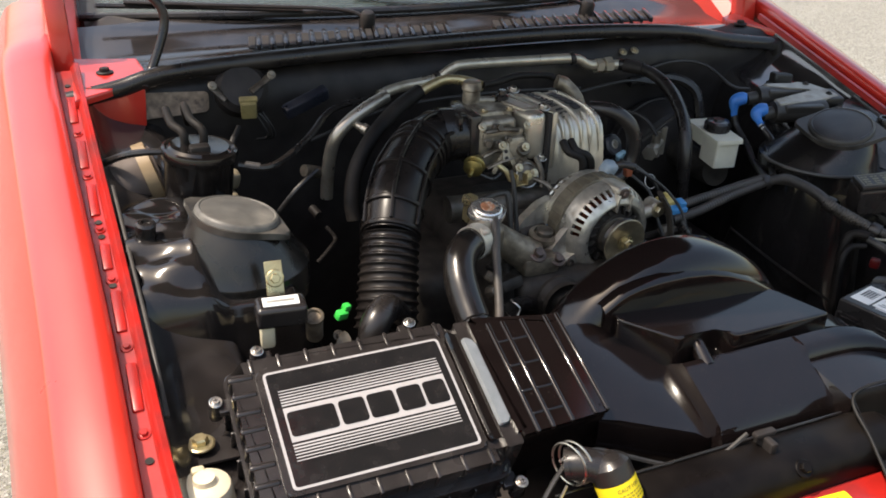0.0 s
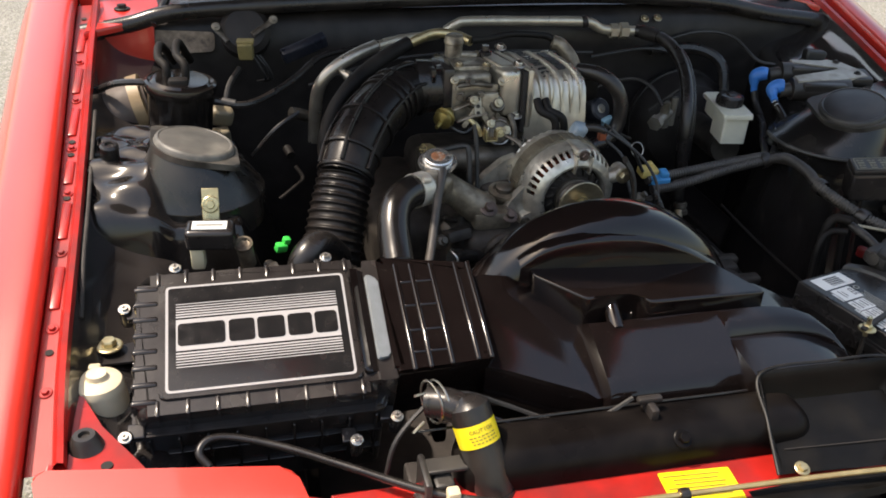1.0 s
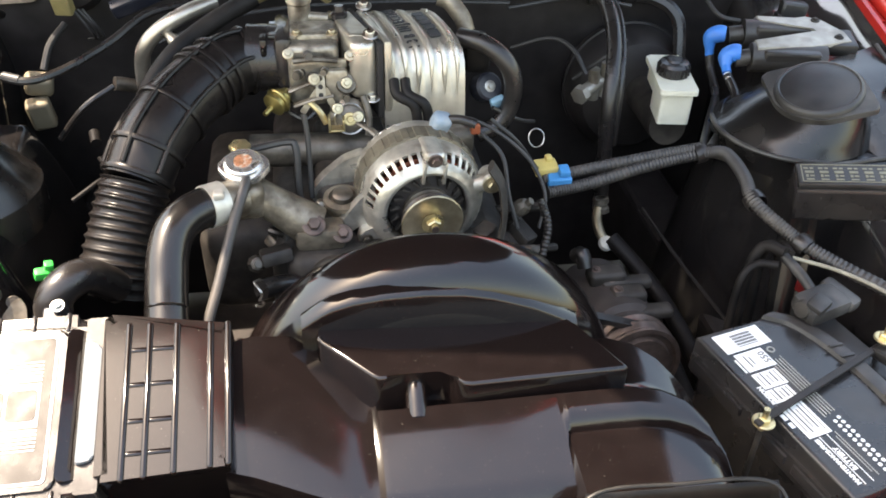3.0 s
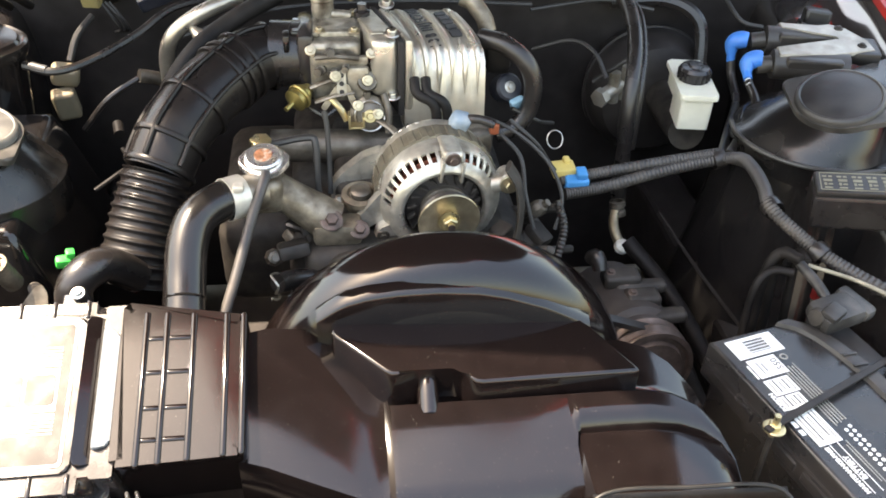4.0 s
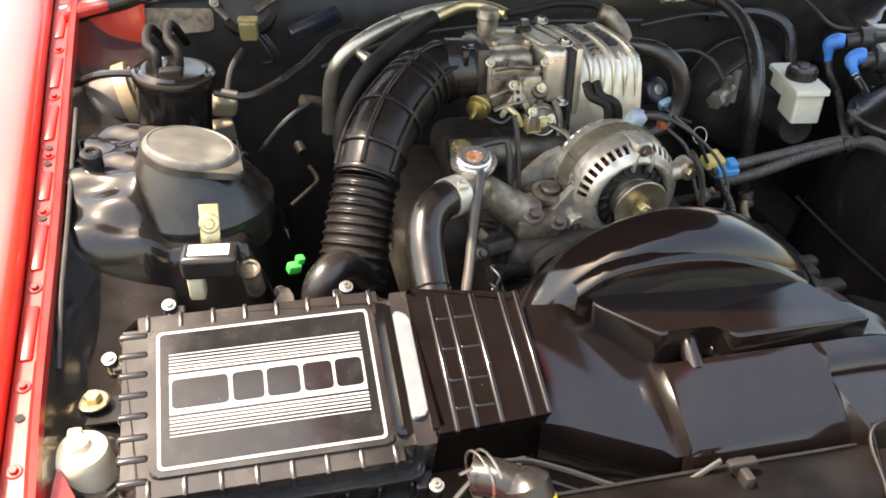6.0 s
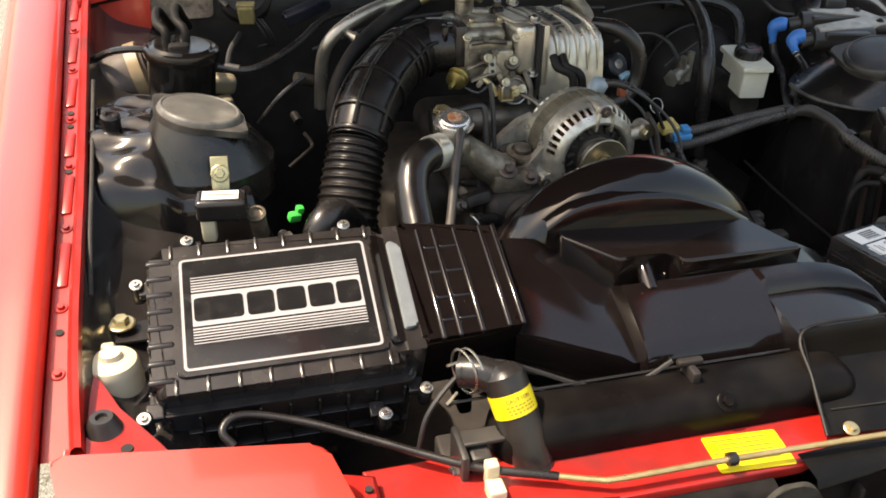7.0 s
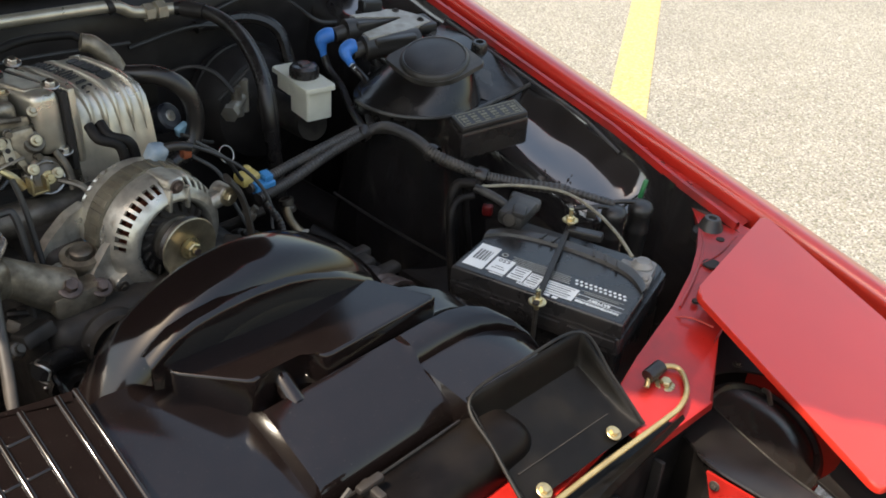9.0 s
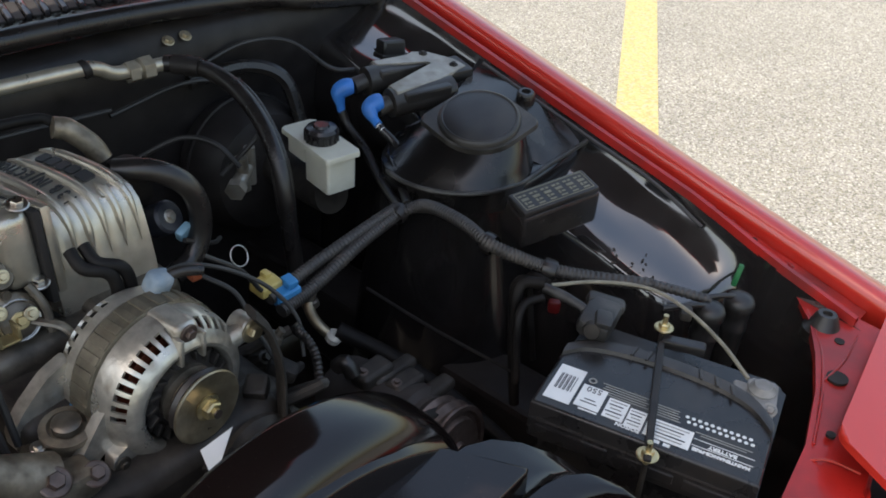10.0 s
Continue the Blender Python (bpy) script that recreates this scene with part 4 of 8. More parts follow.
prism(bm, rounded([(-0.020, 0.500), (0.022, 0.500), (0.024, 0.552), (-0.018, 0.546)], 0.003), 0.008, 0.011, 0.001, m=XZ)
box(bm, (0.023, 0.346, 0.526), (0.003, 0.014, 0.050), 0.001)
plate = part("latch_bracket", bm, BLOCK, latch, "grimy steel latch bracket")
hexbolt((0.002, 0.3375, 0.532), (0, -1, 0.1), 0.0045, plate, PULLEY, "latch_bolt")

# bonnet stops
stop = thing("bonnet_stop", "conical black rubber bonnet stop on the red corner panel", "bump stop", (-0.653, 0.533, 0.640), "bonnet stops")
bm = bmesh.new()
lathe(bm, [(0.024, -0.012), (0.024, 0.002), (0.019, 0.006), (0.0135, 0.020), (0.011, 0.024), (0.006, 0.024), (0.005, 0.020), (0, 0.020)], Matrix.Translation((-0.653, 0.533, 0.640)), 24)
part("rubber_cone", bm, RUBBER, stop)
copy_thing(stop, pose(0.648, 0.528, 0.640))
copy_thing(stop, pose(0.280, 0.220, 0.541) @ Matrix.Diagonal((0.72, 0.72, 1.2, 1.0)))
copy_thing(stop, pose(-0.280, 0.220, 0.541) @ Matrix.Diagonal((0.72, 0.72, 1.2, 1.0)))


# ---- strut caps ----
def strut_cap(c, r, mat, label, normal, ears, rim):
    """A round cap with two pointed ears on the cone of its tower; c is the middle of its top, rim the circle it stands on."""
    t = thing("strut_cap", label, "strut cap", c, "strut caps")
    m = axes(c, normal) @ Matrix.Rotation(radians(ears), 4, "Z")
    rx, ry, rz, rr = rim
    bm = bmesh.new()
    rows = []
    for k, (u, v) in enumerate(((0.0, 0.0), (0.22, 0.20), (0.50, 0.46), (0.74, 0.72), (0.90, 0.92), (0.985, 0.985), (1.0, 1.0), (1.0, 1.06), (0.98, 1.9))):
        row = []
        for i in range(49):
            a = 2 * math.pi * i / 48
            up = m @ Vector(((r - 0.002) * math.cos(a - radians(ears)), (r - 0.002) * math.sin(a - radians(ears)), -0.014))
            low = Vector((rx + rr * math.cos(a), ry + rr * math.sin(a), rz))
            p = up.lerp(low, u)
            row.append((p.x, p.y, up.z + (low.z - up.z) * v))
        rows.append(row)
    loft(bm, rows)
    bmesh.ops.remove_doubles(bm, verts=bm.verts, dist=1e-5)
    part("skirt", bm, SKIRT, t, "dark lower cone")
    tip = r + 0.019
    k = math.degrees(math.acos(r / tip))
    outline = [(tip - 0.003, -0.007), (tip, -0.003), (tip, 0.003), (tip - 0.003, 0.007)]
    outline += [(r * math.cos(radians(a)), r * math.sin(radians(a))) for a in [k + (180 - 2 * k) * i / 18 for i in range(19)]]
    outline += [(-x, -y) for x, y in outline]
    # ears and ring: side shading is put into their colour
    bm = bmesh.new()
    prism(bm, outline, -0.016, -0.007, 0.0035, m=m, seg=3)
    part("cap", bm, CAP_SIDE, t)
    bm = bmesh.new()
    lathe(bm, [(r - 0.003, -0.008), (r - 0.0045, -0.003), (r - 0.0065, 0.0), (r - 0.009, 0.001), (r - 0.011, -0.0004), (r - 0.013, 0.0002), (r * 0.4, 0.0012), (0, 0.0014)], m, 48)
    part("top_disc", bm, mat, t)
    return t


strut_cap((-0.539, 0.988, 0.797), 0.060, DUSTY_CAP, "dusty grey plastic strut top cap on the black tower", (0.22, 0.0, 1), -40, (-0.540, 0.992, 0.722, 0.094))
strut_cap((0.545, 1.000, 0.798), 0.060, DUSTY_PLASTIC, "black plastic strut top cap on the black tower", (-0.27, -0.17, 1), -50, (0.540, 1.030, 0.727, 0.106))


# ---- air filter box ----
def filter_plane(y):
    return 0.676 + 0.40 * (y - 0.572)


LID = axes((-0.470, 0.636, filter_plane(0.636)), (0, -0.371, 0.928))


def air_filter_box():
    t = thing("air_filter_box", "black plastic air filter box with ribbed edges and a printed lid", "air filter box", (-0.47, 0.64, 0.50))
    bm = bmesh.new()
    prism(bm, rounded([(-0.139, -0.100), (0.135, -0.100), (0.135, 0.098), (-0.139, 0.098)], 0.014), -0.17, -0.030, 0.004, m=LID)
    base = part("box_base", bm, BLACK_PLASTIC, t)
    bm = bmesh.new()
    prism(bm, rounded([(-0.136, -0.094), (0.130, -0.094), (0.130, 0.094), (-0.136, 0.094)], 0.014), -0.030, -0.003, 0.016, m=LID, seg=4)
    lid = part("lid", bm, BLACK_PLASTIC, t, "glossy black ribbed lid")
    bm = bmesh.new()
    prism(bm, rounded([(-0.142, -0.103), (0.138, -0.103), (0.138, 0.103), (-0.142, 0.103)], 0.016), -0.037, -0.031, 0.002, m=LID)
    part("rim", bm, BLACK_PLASTIC, t)
    bm = bmesh.new()
    prism(bm, rounded([(-0.111, -0.077), (0.110, -0.077), (0.110, 0.077), (-0.111, 0.077)], 0.008), -0.006, 0.0005, 0.0025, m=LID)
    part("label_frame", bm, BLACK_PLASTIC, lid)
    bm = bmesh.new()
    prism(bm, rounded([(-0.1035, -0.0715), (0.1035, -0.0715), (0.1035, 0.0715), (-0.1035, 0.0715)], 0.006), 0.0, 0.0014, 0, m=LID)
    part("label_border", bm, LABEL_GREY, lid, "thin silver border line")
    bm = bmesh.new()
    prism(bm, rounded([(-0.1005, -0.0685), (0.1005, -0.0685), (0.1005, 0.0685), (-0.1005, 0.0685)], 0.004), 0.0, 0.0018, 0, m=LID)
    part("label", bm, LABEL_DARK, lid, "black printed label with a silver band")
    up = LID @ Matrix.Translation((0, 0, 0.0018))
    bars([(0.0, 0.002, 0.184, 0.042)], up, LABEL_GREY, lid, "silver_band", 0.0004)
    for k in range(6):
        for sgn, base_y in ((1, 0.0265), (-1, -0.0225)):
            bars([(0.0, base_y + sgn * k * 0.0036, 0.184, 0.0020 - 0.00018 * k)], up, LABEL_GREY, lid, "pinstripe", 0.0004)
    # emblem as plain blocks
    for x, w, h in ((-0.064, 0.052, 0.030), (-0.0195, 0.029, 0.030), (0.0135, 0.031, 0.030), (0.0465, 0.028, 0.030), (0.0765, 0.026, 0.030)):
        bm = bmesh.new()
        prism(bm, rounded([(x - w / 2, 0.002 - h / 2), (x + w / 2, 0.002 - h / 2), (x + w / 2, 0.002 + h / 2), (x - w / 2, 0.002 + h / 2)], 0.005), 0, 0.0010, 0, m=up)
        part("emblem_block", bm, LABEL_DARK, lid)
    # stiffening ribs round the lid
    for i in range(8):
        x = -0.112 + 0.0315 * i
        for y, d in ((-0.0865, 1), (0.0865, 1)):
            bm = bmesh.new()
            box(bm, (x, y, -0.012), (0.0045, 0.020, 0.022), 0.0018, LID)
            part("rib", bm, BLACK_PLASTIC, lid)
    for i in range(8):
        y = -0.077 + 0.0215 * i
        bm = bmesh.new()
        box(bm, (-0.126, y, -0.014), (0.028, 0.0075, 0.026), 0.0032, LID, seg=3)
        part("rib", bm, BLACK_PLASTIC, lid)
    for i in range(9):
        x = -0.125 + 0.031 * i
        bm = bmesh.new()
        box(bm, (x, -0.101, -0.090), (0.003, 0.008, 0.10), 0.001, LID)
        part("rib", bm, BLACK_PLASTIC, base)
    for z in (-0.075, -0.12):
        bm = bmesh.new()
        box(bm, (0.0, -0.101, z), (0.262, 0.007, 0.004), 0.001, LID)
        part("rib", bm, BLACK_PLASTIC, base)
    for i in range(5):
        bm = bmesh.new()
        box(bm, (-0.141, -0.07 + 0.034 * i, -0.085), (0.008, 0.003, 0.09), 0.001, LID)
        part("rib", bm, BLACK_PLASTIC, base)
    # screws on their tabs
    for x, y, z in ((-0.566, 0.763, 0.724), (-0.381, 0.754, 0.728), (-0.624, 0.710, 0.704), (-0.617, 0.545, 0.648), (-0.324, 0.551, 0.628), (-0.372, 0.540, 0.610)):
        bm = bmesh.new()
        c = LID.inverted() @ Vector((x, y, z))
        lathe(bm, [(0.0080, -0.03), (0.0080, -0.002), (0.0065, 0), (0, 0)], LID @ Matrix.Translation((c.x, c.y, c.z - 0.005)), 18)
        box(bm, (c.x * 0.93, c.y * 0.93, c.z - 0.014), (0.018, 0.018, 0.010), 0.002, LID)
        part("screw_boss", bm, BLACK_PLASTIC, t)
        hexbolt((x, y, z - 0.005), (0, -0.371, 0.928), 0.0042, t, BOLT, "screw", True, "bright cross-head screw", cross=True)
    # chamfered outlet towards the duct
    bm = bmesh.new()
    prism(bm, rounded([(0.128, -0.085), (0.148, -0.085), (0.148, 0.085), (0.128, 0.085)], 0.003), -0.09, 0.004, 0.0, m=LID)
    part("outlet_face", bm, BLACK_PLASTIC, t)
    bm = bmesh.new()
    prism(bm, rounded([(0.112, -0.074), (0.136, -0.066), (0.136, 0.072), (0.112, 0.078)], 0.008), -0.02, 0.006, 0.002,
          m=LID, warp=lambda c: (c.x, c.y, c.z - (c.x - 0.112) * 0.55))
    part("outlet_chamfer", bm, DUCT, t, "smooth bevelled strip catching the sky")
    # side bracket with bolt
    bm = bmesh.new()
    prism(bm, rounded([(-0.665, 0.675), (-0.665, 0.705), (-0.60, 0.72), (-0.60, 0.675)][::-1], 0.008), 0.645, 0.648, 0.001)
    part("mount_tab", bm, BLACK_MATT, t)
    hexbolt((-0.646, 0.700, 0.655), (0, 0, 1), 0.009, t, ZINC, "mount_bolt")
    return t


air_filter_box()


# ---- fresh air duct over the radiator ----
def plateau_z(x, y):
    return 0.7070 - 0.055 * x + 0.10 * (y - 0.63)


def fresh_air_duct():
    t = thing("intake_duct", "glossy black moulded plastic intake duct over the radiator", "air duct", (0.0, 0.58, 0.55))
    # ribbed connector
    bm = bmesh.new()
    prism(bm, rounded([(0.145, -0.078), (0.262, -0.074), (0.262, 0.066), (0.145, 0.086)], 0.006), -0.09, 0.008, 0.012, m=LID, seg=4)
    conn = part("connector", bm, DUCT, t)
    for x in (0.168, 0.187, 0.212, 0.243, 0.259):
        bm = bmesh.new()
        box(bm, (x, -0.003, 0.0055), (0.0060, 0.156 - (x - 0.15) * 0.12, 0.010), 0.0028, LID, seg=3)
        part("band_rib", bm, DUCT, conn)
    for x, w in ((0.1775, 0.016), (0.1995, 0.022)):
        for y in (-0.055, -0.025, 0.010, 0.045):
            bm = bmesh.new()
            box(bm, (x, y, 0.0050), (w, 0.0056, 0.009), 0.0026, LID, seg=3)
            part("band_rib", bm, DUCT, conn)
    # bevel strip with the sky's reflection put into its colour
    bm = bmesh.new()
    prism(bm, rounded([(-0.0075, -0.058), (0.0075, -0.054), (0.0075, 0.056), (-0.0075, 0.062)], 0.004), -0.006, 0.0, 0.002, m=LID @ pose(0.137, -0.002, 0.0090, 0, 18, 0))
    part("chamfer_plate", bm, SKY_STRIP, conn, "bevelled strip with its sky reflection put in as pale grey")
    # broad body: sections across the car
    def plate(yr, zr_, yf, zf, swell=0.0):
        return [(yr + (yf - yr) * u / 10, zr_ + (zf - zr_) * u / 10 + swell * 4 * (u / 10) * (1 - u / 10)) for u in range(11)]

    tall = [(0.70, 0.668), (0.64, 0.667), (0.622, 0.668), (0.614, 0.674), (0.609, 0.683), (0.601, 0.681), (0.585, 0.6738), (0.562, 0.663), (0.540, 0.653), (0.526, 0.6455), (0.518, 0.628)]
    low = [(0.70, 0.668), (0.64, 0.667), (0.622, 0.668), (0.614, 0.674), (0.609, 0.683), (0.592, 0.6815), (0.585, 0.678), (0.580, 0.671), (0.5765, 0.6625), (0.545, 0.6595), (0.502, 0.655)]

    def squeeze(sec, dy, dz):
        return [(0.50 + (y - 0.50) * dy, 0.60 + (z - 0.60) * dz) for y, z in sec]

    edge = plate(0.70, 0.678, 0.531, 0.630, 0.008)

    def mix(sec, f):
        return [(a[0] + (b[0] - a[0]) * f, a[1] + (b[1] - a[1]) * f) for a, b in zip(sec, tall)]

    rows = []
    for x, sec in ((-0.216, plate(0.682, 0.718, 0.573, 0.663)), (-0.19, plate(0.693, 0.715, 0.566, 0.659, 0.003)), (-0.15, plate(0.70, 0.704, 0.553, 0.649, 0.005)), (-0.118, plate(0.70, 0.691, 0.543, 0.641, 0.006)),
                   (-0.100, plate(0.70, 0.684, 0.538, 0.636, 0.007)), (-0.088, edge), (-0.0805, edge), (-0.0755, mix(edge, 0.97)), (-0.070, tall), (0.0, tall), (0.06, tall), (0.090, tall), (0.095, tall), (0.0975, tall), (0.1015, low), (0.104, low), (0.14, low),
                   (0.175, squeeze(low, 0.985, 0.995)), (0.200, squeeze(low, 0.93, 0.97)), (0.220, squeeze(low, 0.82, 0.92)), (0.236, squeeze(low, 0.66, 0.82)), (0.246, squeeze(low, 0.45, 0.65)), (0.250, squeeze(low, 0.25, 0.45))):
        yf, zf = sec[-1]
        yr, zr_ = sec[0]
        rows.append([(x, y, z) for y, z in sec] + [(x, yf - 0.002, zf - 0.012), (x, yf, zf - 0.055), (x, yr, min(zr_, zf) - 0.055)])
    bm = bmesh.new()
    loft(bm, rows, close=True)
    bm.verts.ensure_lookup_table()
    n = len(rows[0])
    bm.faces.new([bm.verts[i] for i in range(n)][::-1])
    bm.faces.new([bm.verts[len(bm.verts) - n + i] for i in range(n)])
    body = part("duct_body", bm, DUCT, t, sharp=42)
    # flange along the foot of the front wall
    bm = bmesh.new()
    tube(bm, [(-0.245, 0.560, 0.615), (-0.215, 0.548, 0.608), (-0.165, 0.532, 0.592), (-0.120, 0.522, 0.584), (-0.05, 0.521, 0.582), (0.05, 0.520, 0.584)], 0.0032, 8, 8)
    part("foot_flange", bm, DUCT, body)
    # raised plateau with a stepped front edge
    bm = bmesh.new()
    prism(bm, rounded([(-0.130, 0.6775), (-0.0734, 0.6225), (-0.0114, 0.6336), (0.0056, 0.6116), (0.1740, 0.6210), (0.137, 0.674), (0.122, 0.700), (-0.122, 0.705)], 0.008, 2), -0.055, 0.0, 0.0032, seg=3,
          warp=lambda c: (c.x, c.y, c.z + plateau_z(c.x, c.y)))
    part("raised_plateau", bm, DUCT, t)
    bm = bmesh.new()
    tube(bm, [(-0.037, 0.640, 0.690), (-0.038, 0.630, 0.688), (-0.039, 0.604, 0.673)], 0.0105, 14, 4)
    part("stub", bm, DUCT, body)
    # snorkel scoop
    bm = bmesh.new()
    rows = []
    P00, P10, P01, P11 = Vector((0.095, 0.502, 0.668)), Vector((0.262, 0.482, 0.684)), Vector((0.075, 0.398, 0.606)), Vector((0.262, 0.384, 0.608))
    def sc(u, v):
        return (P00 * (1 - u) + P10 * u) * (1 - v) + (P01 * (1 - u) + P11 * u) * v
    def step(q, a, b):
        f = min(1.0, max(0.0, (q - a) / (b - a)))
        return f * f * (3 - 2 * f)

    us = [0.0, 0.012, 0.022, 0.032, 0.045, 0.06, 0.10, 0.2, 0.3, 0.4, 0.5, 0.6, 0.7, 0.8, 0.90, 0.94, 0.955, 0.968, 0.978, 0.988, 1.0]
    for v in (0.0, 0.02, 0.035, 0.05, 0.065, 0.085, 0.11, 0.15, 0.25, 0.4, 0.55, 0.7, 0.8, 0.9, 1.0):
        row = []
        for u in us:
            p = sc(u, v)
            e = min(step(u, 0.014, 0.055), step(1 - u, 0.014, 0.055), step(v, 0.025, 0.11))
            row.append((p.x, p.y, p.z - 0.036 * e * (1 - v) ** 0.8))
        rows.append(row)
    loft(bm, rows)
    bmesh.ops.solidify(bm, geom=bm.faces[:], thickness=-0.004)
    scoop = part("scoop", bm, SCOOP, t, "open scoop bolted to the crossmember", sharp=45)
    bm = bmesh.new()
    tube(bm, [tuple(sc(0.0, 1)), tuple(sc(0.0, 0.5)), tuple(sc(0.02, 0.03)), tuple(sc(0.5, -0.02)), tuple(sc(0.98, 0.03)), tuple(sc(1, 0.5)), tuple(sc(1, 1))], 0.0019, 8, 8)
    part("scoop_rim", bm, SCOOP, scoop)
    bm = bmesh.new()
    prism(bm, rounded([(0.085, 0.50), (0.26, 0.485), (0.262, 0.42), (0.08, 0.43)][::-1], 0.01), 0.560, 0.612, 0.004, warp=lambda c: (c.x, c.y, c.z - (0.5 - c.y) * 0.35))
    part("scoop_floor", bm, SCOOP, scoop)
    for p in ((0.102, 0.397, 0.6115), (0.220, 0.396, 0.6125)):
        hexbolt(p, (0, -0.35, 0.93), 0.0050, t, ZINC, "scoop_bolt", True, "yellow zinc flange bolt")
    bm = bmesh.new()
    tube(bm, [tuple(sc(u, 0.70) + Vector((0, 0, -0.0125))) for u in (0.10, 0.45, 0.85)], 0.0009, 6, 2)
    part("fold_line", bm, HOLE, scoop)
    hexbolt((-0.312, 0.713, 0.710), (0, -0.3, 0.95), 0.006, t, BOLT, "duct_screw", cross=True)
    return t


fresh_air_duct()

# ---- fan shroud ----
shroud = thing("fan_shroud", "glossy black arched plastic radiator fan shroud", "fan shroud", (-0.01, 0.73, 0.45))
C = axes((-0.010, 0.755, 0.567), (0, -1, 0), (1, 0, 0))
bm = bmesh.new()
lathe(bm, [(0.200, -0.004), (0.208, -0.004), (0.2115, -0.002), (0.2125, 0.003), (0.2124, 0.018), (0.2116, 0.032), (0.2092, 0.042), (0.2045, 0.050), (0.1975, 0.0562), (0.1885, 0.0610), (0.178, 0.0645), (0.165, 0.067), (0.15, 0.069), (0.09, 0.070)], C, 72, (0, 180))
part("arch", bm, DUCT, shroud, sharp=50)
for s, x in ((-1, -0.222), (1, 0.202)):
    bm = bmesh.new()
    box(bm, (x + 0.01 * s, 0.735, 0.50), (0.02, 0.06, 0.14), 0.006)
    part("shroud_side", bm, DUCT, shroud)

# flat face under the arch, with a crisp upper edge where it turns into the dome
CREST = ((-0.15, 0.731), (-0.125, 0.741), (-0.09, 0.751), (-0.06, 0.7545), (-0.02, 0.755), (0.02, 0.751), (0.05, 0.743), (0.09, 0.727), (0.115, 0.713), (0.14, 0.698))
bm = bmesh.new()
rows = []
for i in range(29):
    x = -0.142 + 0.01 * i
    z = min(lerp_table(CREST, x), 0.567 + math.sqrt(0.2055 ** 2 - (x + 0.010) ** 2))
    rows.append([(x, 0.6875, z - 0.060), (x, 0.6875, z - 0.004), (x, 0.6880, z - 0.0018), (x, 0.6895, z - 0.0003), (x, 0.6920, z + 0.0012), (x, 0.7000, z + 0.006), (x, 0.7150, z - 0.002)])
loft(bm, rows)
part("arch_face", bm, DUCT, shroud, sharp=70)

# ---- radiator with its filler pipe ----
rad = thing("radiator", "black radiator lying behind the crossmember", "radiator", (-0.03, 0.53, 0.30))
bm = bmesh.new()
box(bm, (-0.062, 0.476, 0.605), (0.426, 0.078, 0.074), 0.030, seg=5)
part("header_tank", bm, TANK, rad)
bm = bmesh.new()
box(bm, (-0.045, 0.51, 0.42), (0.55, 0.045, 0.30), 0.004)
part("core", bm, DEEP, rad)
bm = bmesh.new()
tube(bm, [(-0.31, 0.503, 0.6392), (-0.05, 0.503, 0.6398), (0.09, 0.503, 0.6392)], 0.0016, 6, 6)
part("tank_seam", bm, SATIN, rad)
hexbolt((-0.021, 0.446, 0.632), (0, -0.6, 0.8), 0.0065, rad, TANK, "drain_bolt")
bm = bmesh.new()
box(bm, (-0.045, 0.485, 0.645), (0.010, 0.03, 0.02), 0.003)
box(bm, (-0.045, 0.490, 0.656), (0.03, 0.010, 0.008), 0.003)
part("bracket", bm, BLACK_MATT, rad)
bm = bmesh.new()
tube(bm, [(-0.06, 0.50, 0.652), (-0.10, 0.498, 0.632), (-0.15, 0.51, 0.625), (-0.205, 0.53, 0.640), (-0.25, 0.53, 0.662), (-0.29, 0.515, 0.672), (-0.335, 0.49, 0.645), (-0.35, 0.48, 0.60)], 0.0028, 6, 6)
part("sensor_wire", bm, WIRE, rad)

neck = thing("expansion_elbow", "black rubber elbow with a yellow caution sticker beside the filter box", "hose", (-0.26, 0.46, 0.58))
bm = bmesh.new()
tube(bm, [(-0.271, 0.494, 0.686), (-0.2655, 0.483, 0.667), (-0.261, 0.474, 0.650), (-0.253, 0.459, 0.620), (-0.246, 0.445, 0.590)], 0.022, 20, 8, radius=lambda s: 0.0225 * math.sqrt(min(1.0, 0.12 + s * 7.0)))
tube(bm, [(-0.306, 0.511, 0.668), (-0.288, 0.500, 0.672), (-0.268, 0.486, 0.668)], 0.0175, 18, 5)
elbow = part("elbow", bm, RUBBER, neck)
bm = bmesh.new()
tube(bm, [(-0.2645, 0.4805, 0.662), (-0.2585, 0.469, 0.641)], 0.0231, 24, 4, cap=False)
st = part("caution_sticker", bm, YELLOW, neck, "yellow printed caution sticker")
ax = Vector((-0.006, 0.0115, 0.021)).normalized()
front = Vector((0.05, -0.87, 0.50))
front = (front - ax * front.dot(ax)).normalized()
for i, ch in enumerate("CAUTION"):
    out = Matrix.Rotation((i - 3) * 0.17, 3, ax) @ front
    words(ch, 0.0058, axes(Vector((-0.2615, 0.4748, 0.6515)) + ax * 0.0055 + out * 0.0232, out, ax.cross(out)), FAINT_INK, st, "caution_letter", lift=0.0002)
for row in range(3):
    for i in range(7):
        out = Matrix.Rotation((i - 3) * 0.19 + 0.04 * row, 3, ax) @ front
        bars([(0, 0, 0.0036 - 0.0006 * ((i + row) % 3), 0.0012)], axes(Vector((-0.2615, 0.4748, 0.6515)) + ax * (-0.0005 - 0.0036 * row) + out * 0.0232, out, ax.cross(out)), FAINT_INK, st, "printed_bar", 0.0003)
bm = bmesh.new()
